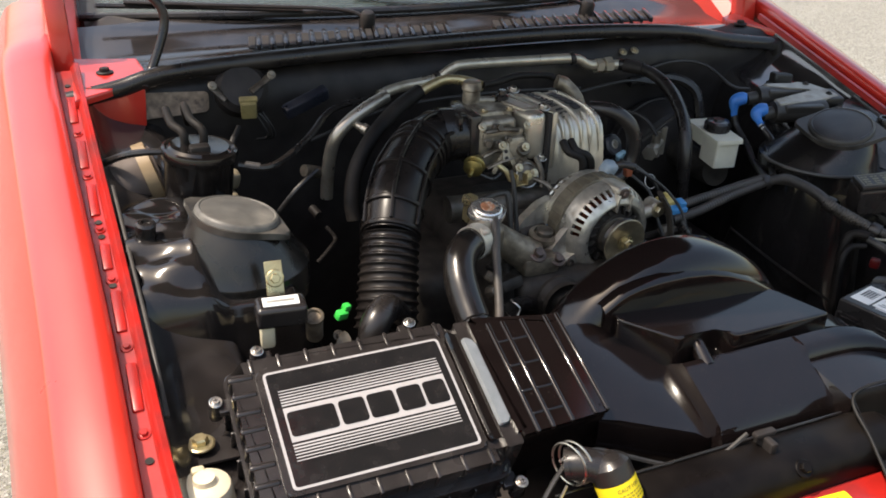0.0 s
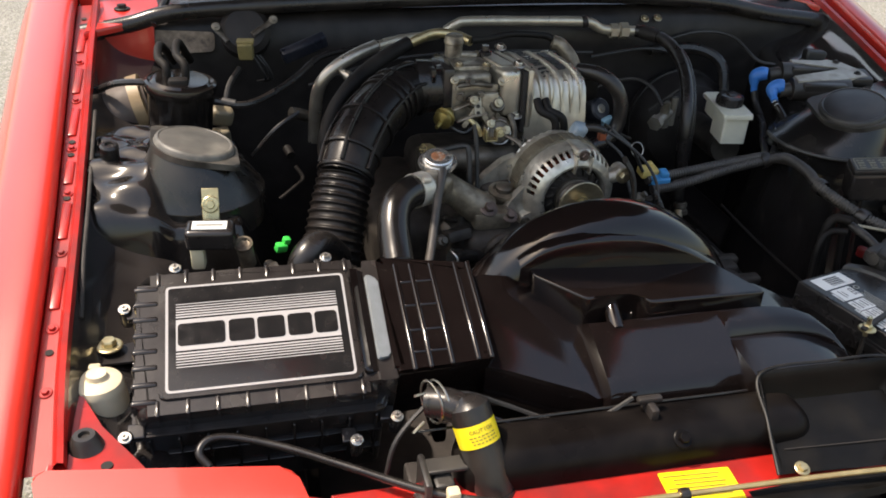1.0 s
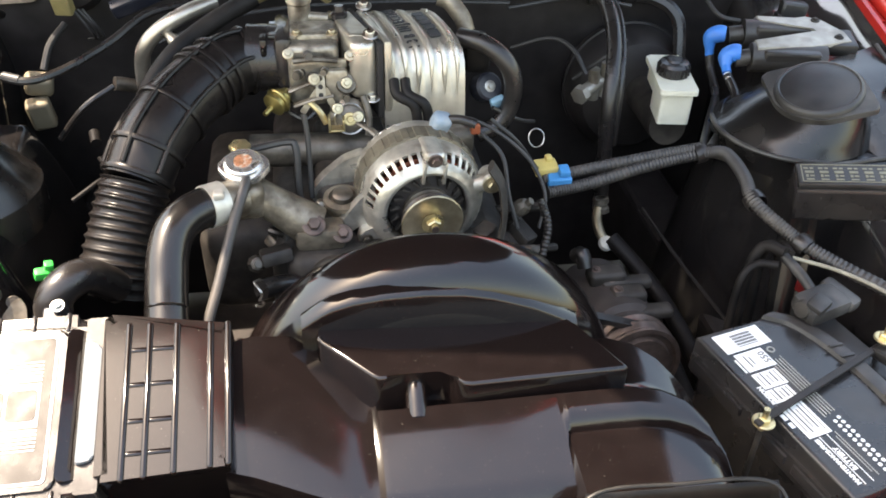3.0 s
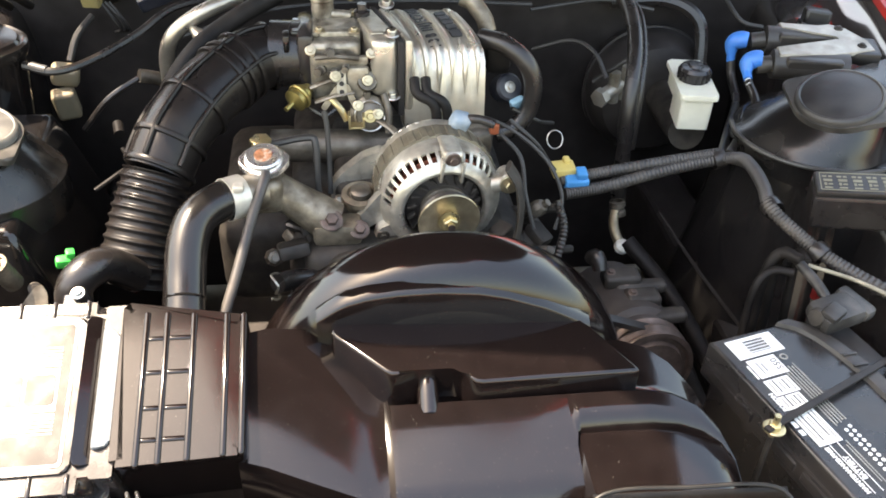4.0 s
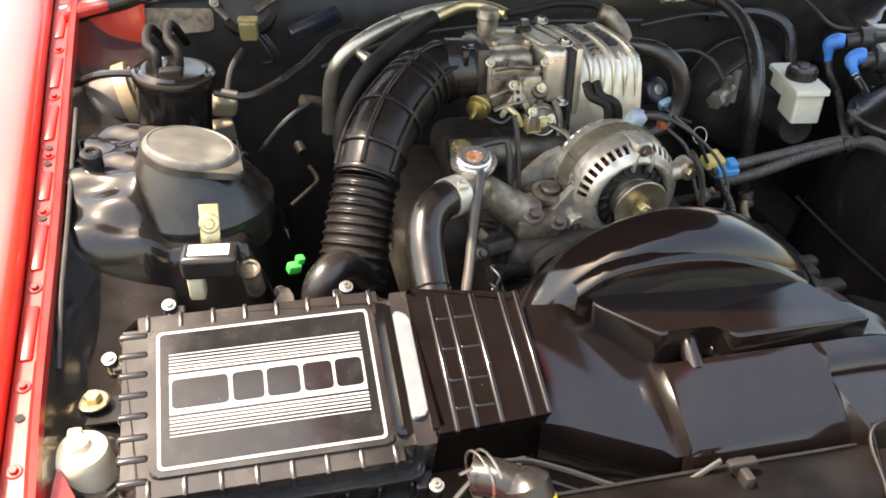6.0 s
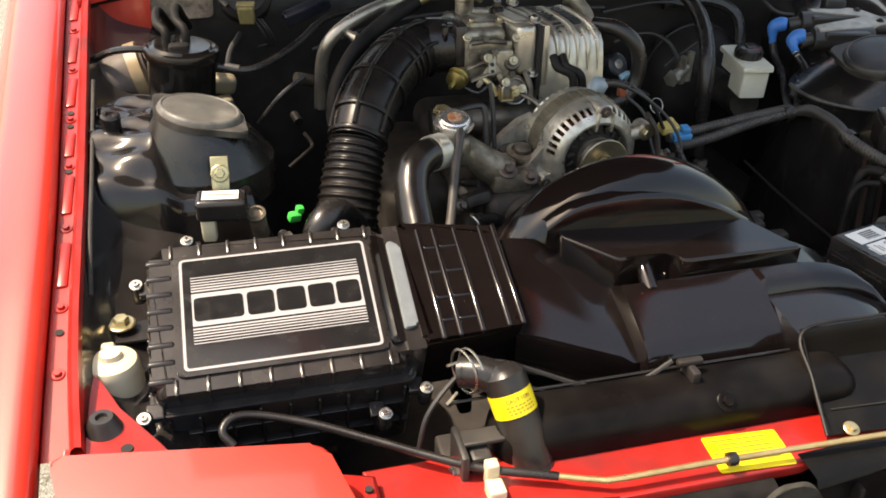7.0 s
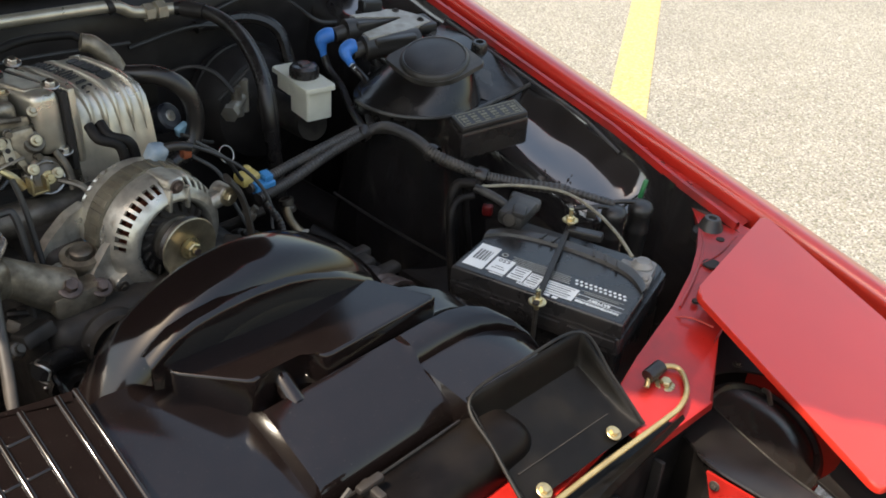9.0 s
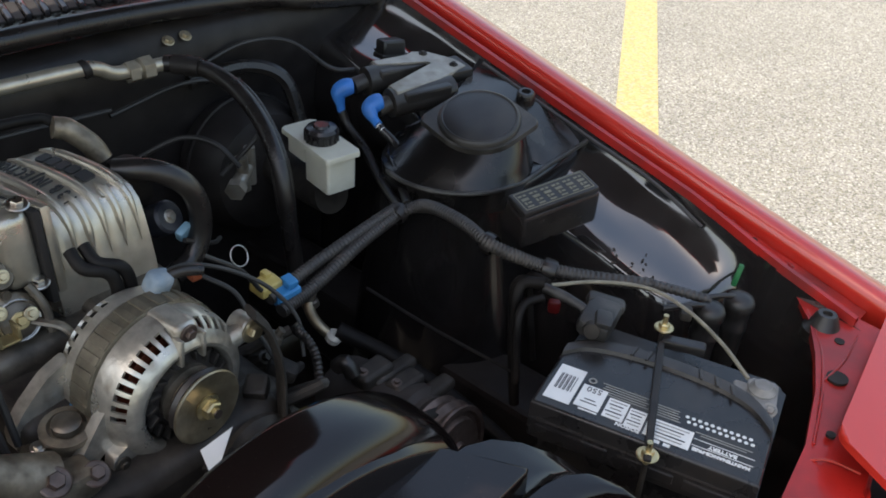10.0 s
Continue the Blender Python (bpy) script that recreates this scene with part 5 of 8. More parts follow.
for off in (0.0, 0.008):
    tube(bm, [(-0.304 + off + 0.021 * math.cos(a) * 0.35, 0.507 - 0.022 * math.cos(a), 0.671 + 0.024 * math.sin(a)) for a in [2 * math.pi * i / 14 for i in range(15)]], 0.0014, 6, 2)
tube(bm, [(-0.316, 0.489, 0.660), (-0.330, 0.478, 0.656)], 0.0016, 6, 2)
tube(bm, [(-0.313, 0.500, 0.690), (-0.326, 0.492, 0.694)], 0.0016, 6, 2)
part("spring_clamp", bm, BOLT, neck, "sprung wire hose clamp")
bm = bmesh.new()
lathe(bm, [(0.026, -0.012), (0.026, 0.0), (0.022, 0.004), (0.018, 0.02), (0, 0.02)], axes((-0.247, 0.447, 0.587), (-0.2, 0.4, 0.85)), 24)
part("collar", bm, RUBBER, neck)
neck.location += Vector((0.009, 0.0, 0.004))
sw = thing("bonnet_switch", "grey bonnet switch bracket by the crossmember", "switch", (-0.30, 0.455, 0.58))
bm = bmesh.new()
box(bm, (-0.293, 0.452, 0.597), (0.022, 0.03, 0.045), 0.004)
box(bm, (-0.312, 0.455, 0.602), (0.008, 0.05, 0.055), 0.003)
box(bm, (-0.285, 0.462, 0.625), (0.05, 0.022, 0.005), 0.002)
part("switch_body", bm, DUSTY_PLASTIC, sw)
hexbolt((-0.317, 0.447, 0.60), (-1, -0.3, 0), 0.006, sw, BOLT)

# ---- prop rod ----
rod = thing("prop_rod", "yellow zinc bonnet prop rod lying stowed across the front", "prop rod", (0.0, 0.38, 0.61))
bm = bmesh.new()
tube(bm, [(-0.225, 0.404, 0.612), (-0.19, 0.391, 0.612), (-0.165, 0.386, 0.613), (-0.05, 0.384, 0.614), (0.137, 0.376, 0.617), (0.27, 0.366, 0.620), (0.305, 0.366, 0.620), (0.333, 0.375, 0.620), (0.354, 0.392, 0.620), (0.358, 0.404, 0.622), (0.345, 0.414, 0.624), (0.325, 0.418, 0.620), (0.312, 0.414, 0.612)], 0.0033, 10, 6)
part("rod", bm, ROD, rod)
bm = bmesh.new()
lathe(bm, [(0.0034, -0.005), (0.0065, -0.005), (0.0072, -0.002), (0.0072, 0.002), (0.0065, 0.005), (0.0034, 0.005)], axes((-0.047, 0.3839, 0.614), (1, -0.04, 0.02), (0, 0, 1)), 16)
part("rod_grommet", bm, RUBBER, rod, "black rubber rest on the rod")
bm = bmesh.new()
tube(bm, [(-0.225, 0.404, 0.612), (-0.304, 0.434, 0.614), (-0.387, 0.482, 0.620), (-0.45, 0.515, 0.628), (-0.505, 0.533, 0.636), (-0.532, 0.532, 0.638), (-0.542, 0.520, 0.632), (-0.532, 0.508, 0.622)], 0.0045, 10, 6)
part("sleeve", bm, RUBBER, rod, "dull black plastic sleeve with a hooked end")
bm = bmesh.new()
lathe(bm, [(0.005, -0.005), (0.009, -0.004), (0.010, 0.0), (0.009, 0.004), (0.005, 0.005)], axes((-0.052, 0.384, 0.614), (1, 0, 0)), 14)
part("grommet", bm, RUBBER, rod)
bm = bmesh.new()
tube(bm, [(0.318, 0.418, 0.622), (0.342, 0.416, 0.626)], 0.0085, 14, 3)
part("pivot", bm, RUBBER, rod)
hexbolt((0.333, 0.402, 0.611), (0, -0.1, 1), 0.007, rod, ZINC)
clip = thing("rod_clip", "cream plastic rod clip on the red crossmember", "clip", (-0.285, 0.42, 0.60))
bm = bmesh.new()
box(bm, (-0.288, 0.424, 0.612), (0.014, 0.014, 0.028), 0.003)
box(bm, (-0.288, 0.408, 0.603), (0.018, 0.022, 0.016), 0.003)
part("clip_body", bm, OLD_WHITE, clip)

# ---- yellow notice on the crossmember ----
stick = thing("warning_sticker", "bright yellow printed notice stuck on the red crossmember", "sticker", (-0.018, 0.40, 0.60))
SM = axes((-0.014, 0.403, 0.5995), (0, -0.02, 1), (1, -0.06, 0))
bm = bmesh.new()
prism(bm, rounded([(-0.042, -0.025), (0.042, -0.025), (0.042, 0.025), (-0.042, 0.025)], 0.003), 0, 0.0008, 0, m=SM)
part("sheet", bm, YELLOW, stick)
bars([(-0.002 + 0.003 * ((i * 7) % 3 - 1), 0.018 - 0.006 * i, 0.066 - 0.007 * ((i * 5) % 3), 0.0016) for i in range(6)], SM @ Matrix.Translation((0, 0, 0.0009)), FAINT_INK, stick)

# ---- washer bottle ----
wb = thing("washer_bottle", "cream plastic washer bottle with a capped neck", "fluid bottle", (-0.655, 0.635, 0.45))
bm = bmesh.new()
lathe(bm, [(0.030, -0.14), (0.0300, -0.010), (0.0285, 0.004), (0.0285, 0.008), (0.0260, 0.014), (0.018, 0.018), (0.012, 0.019), (0.011, 0.025), (0, 0.026)], axes((-0.652, 0.633, 0.642), (0, 0, 1)), 28)
part("bottle", bm, BOTTLE, wb)
bm = bmesh.new()
box(bm, (-0.656, 0.650, 0.660), (0.014, 0.010, 0.012), 0.003)
part("tab", bm, OLD_WHITE, wb)


# ---- engine block and low machinery ----
eng = thing("engine_block", "grimy dark cast engine block low in the bay", "engine", (0.0, 1.05, 0.25))
for nm, c, s, bv in (("rotor_housing", (-0.03, 1.10, 0.52), (0.30, 0.42, 0.30), 0.03), ("front_cover", (-0.03, 0.90, 0.55), (0.26, 0.06, 0.24), 0.02),
                     ("lower_manifold", (-0.02, 1.06, 0.685), (0.20, 0.20, 0.05), 0.015), ("exhaust_side", (-0.22, 1.15, 0.56), (0.12, 0.30, 0.14), 0.03)):
    bm = bmesh.new()
    box(bm, c, s, bv, seg=3)
    part(nm, bm, BLOCK, eng)
for x0, y0, z0, r, l in ((-0.10, 0.872, 0.640, 0.035, 0.03), (0.055, 0.870, 0.630, 0.04, 0.03), (-0.02, 0.866, 0.575, 0.055, 0.035), (-0.15, 0.89, 0.60, 0.03, 0.03)):
    bm = bmesh.new()
    lathe(bm, [(r * 0.2, l), (r * 0.5, l), (r * 0.55, l * 0.6), (r * 0.85, l * 0.6), (r, l), (r, l * 0.7), (r * 0.8, l * 0.45), (r, l * 0.2), (r, 0), (0, 0)], axes((x0, y0, z0), (0, -1, 0)), 28)
    part("belt_pulley", bm, BLOCK, eng)
random.seed(4)
for i in range(46):
    x, y = random.uniform(-0.20, 0.14), random.uniform(0.86, 0.99)
    z = random.uniform(0.60, 0.672)
    bm = bmesh.new()
    k = random.random()
    if k < 0.45:
        lathe(bm, [(0, 0), (0.011, 0), (0.011, 0.010), (0.008, 0.016), (0.005, 0.017), (0.005, 0.024), (0, 0.024)], axes((x, y, z), (random.uniform(-.4, .4), random.uniform(-1, -.2), random.uniform(.3, 1))), 8)
    elif k < 0.75:
        box(bm, (0, 0, 0), (random.uniform(.02, .05), random.uniform(.02, .04), random.uniform(.015, .03)), 0.004, pose(x, y, z, random.uniform(-30, 30), random.uniform(-30, 30), random.uniform(0, 90)))
    else:
        tube(bm, [(x, y, z), (x + random.uniform(-.05, .05), y - 0.02, z + 0.015), (x + random.uniform(-.08, .08), y + 0.03, z - 0.02)], 0.006, 8, 5)
    part("casting_detail", bm, random.choice((BLOCK, CAST_DARK, BLOCK)), eng)
# thermostat tower, plugs and small hoses between filler and alternator
ts = thing("thermostat_tower", "stained round thermostat tower with a bolted lid", "engine part", (-0.085, 0.945, 0.66))
bm = bmesh.new()
lathe(bm, [(0.020, -0.03), (0.020, 0.012), (0.024, 0.014), (0.024, 0.020), (0.017, 0.022), (0.015, 0.018), (0, 0.018)], axes((-0.088, 0.945, 0.690), (0, -0.15, 1)), 26)
part("tower", bm, STAINED, ts)
bm = bmesh.new()
lathe(bm, [(0.013, 0.019), (0.013, 0.026), (0.009, 0.029), (0, 0.029)], axes((-0.088, 0.945, 0.690), (0, -0.15, 1)), 20)
part("lid", bm, CAST_DARK, ts)
for a in (0, 180):
    hexbolt((-0.088 + 0.027 * math.cos(radians(a)), 0.944, 0.702), (0, -0.15, 1), 0.004, ts, BOLT)
bs = thing("coolant_plug", "small dark blue plug on a coolant sensor", "connector", (-0.060, 0.965, 0.70))
bm = bmesh.new()
box(bm, (0, 0, 0), (0.026, 0.016, 0.018), 0.004, pose(-0.062, 0.962, 0.702, 10, 20, 15))
part("plug_body", bm, BLUE_CONN, bs)
bm = bmesh.new()
tube(bm, [(-0.050, 0.962, 0.706), (-0.030, 0.975, 0.712), (-0.010, 0.990, 0.705)], 0.006, 8, 5)
part("plug_lead", bm, RUBBER, bs)
random.seed(9)
for i in range(7):
    x, y, z = random.uniform(-0.19, -0.06), random.uniform(0.83, 0.90), random.uniform(0.60, 0.655)
    wv = thing("vacuum_tube", "thin black vacuum tube among the castings", "tube", (x, y, z), "vacuum tubes")
    bm = bmesh.new()
    tube(bm, [(x, y, z), (x + random.uniform(-0.03, 0.03), y + 0.02, z + 0.022), (x + random.uniform(-0.05, 0.05), y + 0.05, z + random.uniform(-0.01, 0.03)), (x + random.uniform(-0.06, 0.06), y + 0.08, z - 0.01)], random.choice((0.003, 0.0045)), 8, 6)
    part("tube", bm, RUBBER, wv)
# ancillaries on the battery side, in the gloom
comp = thing("ac_compressor", "grimy compressor with a belt pulley deep beside the engine", "compressor", (0.262, 0.86, 0.42))
PIPE_PTS = [(0.297, 1.072, 0.584), (0.289, 1.060, 0.572), (0.288, 1.040, 0.560), (0.294, 1.022, 0.549)]
CA = axes((0.258, 0.86, 0.530), (0.05, -1, 0.12))
bm = bmesh.new()
lathe(bm, [(0, -0.10), (0.05, -0.10), (0.055, -0.05), (0.055, 0.025), (0.048, 0.032), (0.048, 0.040), (0.030, 0.046), (0, 0.046)], CA, 28)
part("compressor_body", bm, DEEP, comp)
bm = bmesh.new()
lathe(bm, [(0.022, 0.048), (0.048, 0.048), (0.054, 0.050), (0.050, 0.056), (0.050, 0.058), (0.0545, 0.064), (0.0545, 0.067), (0.050, 0.073), (0.050, 0.075), (0.0545, 0.081), (0.0535, 0.084), (0.048, 0.084), (0.046, 0.079), (0.040, 0.079), (0.038, 0.086), (0.012, 0.086), (0.010, 0.091), (0, 0.091)], CA, 40)
part("clutch_pulley", bm, RUST, comp)
for (x, y, z), (w, d, h) in (((0.252, 0.905, 0.585), (0.050, 0.030, 0.020)), ((0.277, 0.895, 0.577), (0.070, 0.020, 0.016)), ((0.272, 0.870, 0.577), (0.046, 0.028, 0.020)), ((0.290, 0.842, 0.570), (0.066, 0.022, 0.016))):
    bm = bmesh.new()
    box(bm, (x, y, z), (w, d, h), 0.006, None, seg=3)
    part("valve_block", bm, BLOCK, comp)
    hexbolt((x - w * 0.3, y, z + h / 2), (0, -.2, 1), 0.0038, comp, RUST)
    hexbolt((x + w / 2, y, z), (1, 0, 0), 0.0042, comp, RUST)
bm = bmesh.new()
tube(bm, [(0.214, 0.925, 0.605), (0.219, 0.915, 0.615), (0.222, 0.905, 0.600)], 0.010, 12, 3)
part("hose_end", bm, RUBBER, comp)
bm = bmesh.new()
tube(bm, PIPE_PTS, 0.0075, 12, 6)
part("discharge_pipe", bm, PULLEY, comp)
bm = bmesh.new()
lathe(bm, [(0.0075, -0.012), (0.012, -0.011), (0.012, -0.004), (0.0095, -0.002), (0.0095, 0.002), (0.012, 0.004), (0.012, 0.011), (0.0075, 0.012)], axes(PIPE_PTS[0], (-0.1, 0.25, 1)), 14)
part("pipe_collar", bm, CAST_DARK, comp)
bm = bmesh.new()
lathe(bm, [(0, -0.006), (0.011, -0.004), (0.012, 0.004), (0.008, 0.009), (0, 0.010)], axes(PIPE_PTS[-1], (0.3, -0.5, 1)), 14)
part("pipe_foot", bm, CREAM, comp, "pale aluminium pipe foot")
# drive belt running up to the shroud
bm = bmesh.new()
prism(bm, [(-0.048, -0.006), (0.048, -0.006), (0.048, 0.006), (-0.048, 0.006)], 0, 0.008, 0.001, m=axes((0.222, 0.802, 0.594), (0.35, -0.12, 0.85), (0.82, 0.05, -0.40)))
part("drive_belt", bm, RUBBER, comp, "black ribbed drive belt")
for i, pts in enumerate(([(0.30, 1.02, 0.56), (0.345, 0.95, 0.52), (0.372, 0.85, 0.48), (0.372, 0.70, 0.44)], [(0.26, 0.98, 0.54), (0.32, 0.90, 0.50), (0.345, 0.80, 0.46), (0.345, 0.70, 0.42)])):
    h = thing("coolant_hose", "dark rubber hose deep beside the engine", "hose", pts[0], "low hoses")
    bm = bmesh.new()
    tube(bm, pts, 0.012, 10, 8)
    part("hose", bm, PIT, h)
wr = thing("speed_cable", "thin dark cable slanting down behind the battery", "cable", (0.33, 0.98, 0.60))
bm = bmesh.new()
tube(bm, [(0.325, 0.99, 0.63), (0.352, 0.90, 0.60), (0.385, 0.79, 0.572)], 0.0022, 8, 6)
part("cable", bm, PIT, wr)
# frame rails and steering gear in the gloom
for s in (-1, 1):
    bm = bmesh.new()
    box(bm, (s * 0.47, 0.95, 0.40), (0.09, 0.95, 0.14), 0.01)
    part("chassis_rail", bm, BLACK_MATT, car, "black chassis rail beside the engine")


# ---- alternator ----
def slotted_shell(A, profile, first, last, count, skip, thick):
    """A turned shell whose faces between profile points first and last are cut into slots."""
    segs = count * 5
    bm = bmesh.new()
    rings = []
    for r, z in profile:
        rings.append([bm.verts.new(A @ Vector((r * math.cos(2 * math.pi * i / segs), r * math.sin(2 * math.pi * i / segs), z))) for i in range(segs)])
    for k in range(len(profile) - 1):
        for i in range(segs):
            j = (i + 1) % segs
            deg = (360.0 * (i + 0.5) / segs + 180) % 360 - 180
            slot = first <= k < last and i % 5 < 3 and not any(a <= deg <= b for a, b in skip)
            if not slot:
                bm.faces.new((rings[k][i], rings[k][j], rings[k + 1][j], rings[k + 1][i]))
    bmesh.ops.recalc_face_normals(bm, faces=bm.faces)
    bmesh.ops.solidify(bm, geom=bm.faces[:], thickness=thick)
    return bm


def alternator():
    t = thing("alternator", "grimy aluminium alternator with slotted housing and zinc pulley", "alternator", (0.0, 0.93, 0.65))
    f = Vector((0.012, 0.896, 0.708))
    axis = Vector((0.10, -0.99, -0.03)).normalized()
    A = axes(f, axis, (0, 0, 1))  # z forward along the shaft, x up, y towards the filler
    R = 0.075
    bm = bmesh.new()
    lathe(bm, [(R - 0.003, -0.078), (R + 0.002, -0.076), (R + 0.002, -0.050), (R - 0.003, -0.048)], A, 60)
    core = part("stator_core", bm, CORE, t, "brownish laminated steel stator ring")
    for i in range(30):
        bm = bmesh.new()
        box(bm, (R + 0.002, 0, -0.063), (0.003, 0.009, 0.024), 0.0008, A @ Matrix.Rotation(2 * math.pi * i / 30, 4, "Z"))
        part("lamination", bm, CORE, core)
    bm = bmesh.new()
    lathe(bm, [(0.0, -0.11), (0.040, -0.11), (0.048, -0.106), (0.048, -0.022), (0.0, -0.020)], A, 36)
    part("rotor", bm, HOLE, t)
    bm = bmesh.new()
    lathe(bm, [(0.054, -0.100), (0.064, -0.096), (0.064, -0.024), (0.056, -0.020)], A, 40)
    part("winding", bm, COPPER, t, "copper windings behind the slots")
    front = [(R - 0.004, -0.048), (R + 0.001, -0.047), (R + 0.001, -0.034), (R - 0.0012, -0.0225), (R - 0.004, -0.0165), (R - 0.0088, -0.0100), (R - 0.0125, -0.0065), (R - 0.016, -0.0035), (R - 0.020, -0.002), (R - 0.0235, -0.003), (R - 0.026, -0.007), (R - 0.0265, -0.020)]
    house = part("front_housing", slotted_shell(A, front, 3, 5, 42, ((-18, 4), (-95, -78), (86, 180), (-180, -120)), 0.003), HOUSING, t, "cast aluminium front housing with many narrow slots", sharp=30)
    rear = [(R - 0.004, -0.078), (R, -0.079), (R, -0.090), (R - 0.002, -0.097), (R - 0.008, -0.106), (R - 0.012, -0.109), (R - 0.03, -0.113), (0.012, -0.114)]
    part("rear_housing", slotted_shell(A, rear, 2, 4, 36, ((-40, 10),), 0.003), HOUSING, t, "slotted rear housing half", sharp=30)
    # bridge with its bolt over the top, ribs down to the hub ring
    M = A @ Matrix.Rotation(radians(-7), 4, "Z")
    bm = bmesh.new()
    box(bm, (R - 0.008, 0, -0.030), (0.022, 0.026, 0.046), 0.006, M, seg=3)
    part("bolt_bridge", bm, HOUSING, t)
    for dy in (-0.0125, 0.0125):
        bm = bmesh.new()
        box(bm, (R - 0.020, dy, -0.006), (0.028, 0.004, 0.014), 0.0015, M)
        part("stiffening_rib", bm, HOUSING, house)
    hexbolt(M @ Vector((R - 0.006, 0, -0.007)), axis, 0.0052, t, RUST, "through_bolt")
    # bearing hub on three spokes behind the fan
    bm = bmesh.new()
    lathe(bm, [(0.030, -0.018), (0.030, -0.006), (0.024, -0.003), (0.012, -0.003)], A, 40)
    part("bearing_hub", bm, CAST_DARK, t)
    bm = bmesh.new()
    lathe(bm, [(0.0, -0.012), (0.036, -0.012), (0.047, -0.016), (0.047, -0.018), (0, -0.018)], A, 40)
    fan = part("fan", bm, DEEP, t, "dark cooling fan behind the pulley")
    for i in range(18):
        bm = bmesh.new()
        box(bm, (0, 0, 0), (0.012, 0.0035, 0.009), 0.001, A @ Matrix.Rotation(2 * math.pi * i / 18, 4, "Z") @ pose(0.0405, 0, -0.010, 0, 0, 25))
        part("fan_blade", bm, BLOCK, fan)
    bm = bmesh.new()
    lathe(bm, [(0, -0.002), (0.0250, -0.002), (0.0260, 0.001), (0.0250, 0.003), (0.022, 0.007), (0.022, 0.009), (0.034, 0.0155), (0.0375, 0.0175), (0.0380, 0.0195), (0.0368, 0.0205), (0.0345, 0.0203), (0.032, 0.0192), (0.0145, 0.019), (0.0130, 0.018), (0, 0.018)], A, 56)
    pul = part("pulley", bm, PULLEY, t, "dull zinc plated belt pulley")
    bm = bmesh.new()
    lathe(bm, [(0.0125, 0.018), (0.0135, 0.021), (0.008, 0.022), (0, 0.022)], A, 24)
    part("spring_washer", bm, ZINC, pul)
    bm = bmesh.new()
    lathe(bm, [(0.0095, 0.021), (0.0095, 0.028), (0.008, 0.0295), (0.0045, 0.0295), (0.0045, 0.033), (0, 0.033)], A, 6)
    part("shaft_nut", bm, ZINC, pul)
    bm = bmesh.new()
    lathe(bm, [(0.0045, 0.0328), (0.0045, 0.0345), (0, 0.0345)], A, 12)
    part("shaft_end", bm, RUST, pul)
    bm = bmesh.new()
    tube(bm, [A @ Vector((0.031 * math.cos(a), 0.031 * math.sin(a), 0.010)) for a in [radians(-100 + 200 * i / 12) for i in range(13)]], 0.005, 6, 2)
    part("drive_belt", bm, RUBBER, t)
    # blade-shaped front arm and rounded rear arm down to the pivot
    bm = bmesh.new()
    prism(bm, rounded([(0.030, 0.060), (0.012, 0.078), (-0.028, 0.112), (-0.044, 0.118), (-0.050, 0.108), (-0.030, 0.086), (-0.020, 0.062), (0.0, 0.052)], 0.005), -0.040, -0.028, 0.003, m=A)
    part("bracket_arm", bm, HOUSING, t)
    bm = bmesh.new()
    prism(bm, rounded([(0.040, 0.060), (0.032, 0.086), (0.010, 0.114), (-0.008, 0.128), (-0.030, 0.128), (-0.030, 0.114), (-0.012, 0.094), (-0.004, 0.060)], 0.007), -0.103, -0.088, 0.004, m=A)
    part("bracket_arm", bm, HOUSING, t)
    bm = bmesh.new()
    tube(bm, [A @ Vector((-0.028, 0.112, -0.100)), A @ Vector((-0.034, 0.110, -0.035))], 0.014, 16, 2)
    part("pivot_sleeve", bm, CAST_DARK, t)
    hexbolt(A @ Vector((-0.038, 0.110, -0.027)), axis, 0.008, t, RUST, "pivot_bolt")
    bm = bmesh.new()
    prism(bm, rounded([(-0.018, 0.056), (-0.026, 0.080), (-0.042, 0.084), (-0.046, 0.070), (-0.040, 0.050)], 0.004), -0.028, -0.014, 0.002, m=A)
    part("lower_lug", bm, HOUSING, t)
    hexbolt(A @ Vector((-0.036, 0.074, -0.013)), axis, 0.0045, t, CAST_DARK, "lug_bolt")
    # adjuster ear and strap
    p0, p1 = (0.064, 0.918, 0.730), (0.090, 0.914, 0.738)
    bm = bmesh.new()
    tube(bm, [p0, p1], 0.011, 12, 3)
    part("mounting_ear", bm, HOUSING, t)
    bm = bmesh.new()
    lathe(bm, [(0, -0.016), (0.0125, -0.016), (0.0125, 0.004), (0.010, 0.007), (0, 0.007)], axes(p1, axis), 18)
    part("ear_boss", bm, HOUSING, t)
    hexbolt(Vector(p1) + axis * 0.007, axis, 0.0075, t, PULLEY, "adjuster_bolt")
    bm = bmesh.new()
    tube(bm, [(0.085, 0.898, 0.768), (0.099, 0.893, 0.742), (0.101, 0.88, 0.70), (0.088, 0.865, 0.65)], 0.014, 8, 6, squash=0.3)
    part("adjuster_strap", bm, BLOCK, t)
    bm = bmesh.new()
    box(bm, (0, 0, 0.002), (0.024, 0.022, 0.026), 0.007, axes((0.036, 0.975, 0.786), (0.3, -0.35, 0.9)), seg=3)
    boot_ = part("terminal_boot", bm, PALE_BLUE, t, "faded pale grey-blue rubber terminal boot")
    bm = bmesh.new()
    tube(bm, [(0.036, 0.975, 0.790), (0.058, 0.968, 0.794), (0.078, 0.962, 0.789)], 0.0058, 10, 4)
    part("boot_sleeve", bm, RUBBER, boot_)
    return t


alternator()


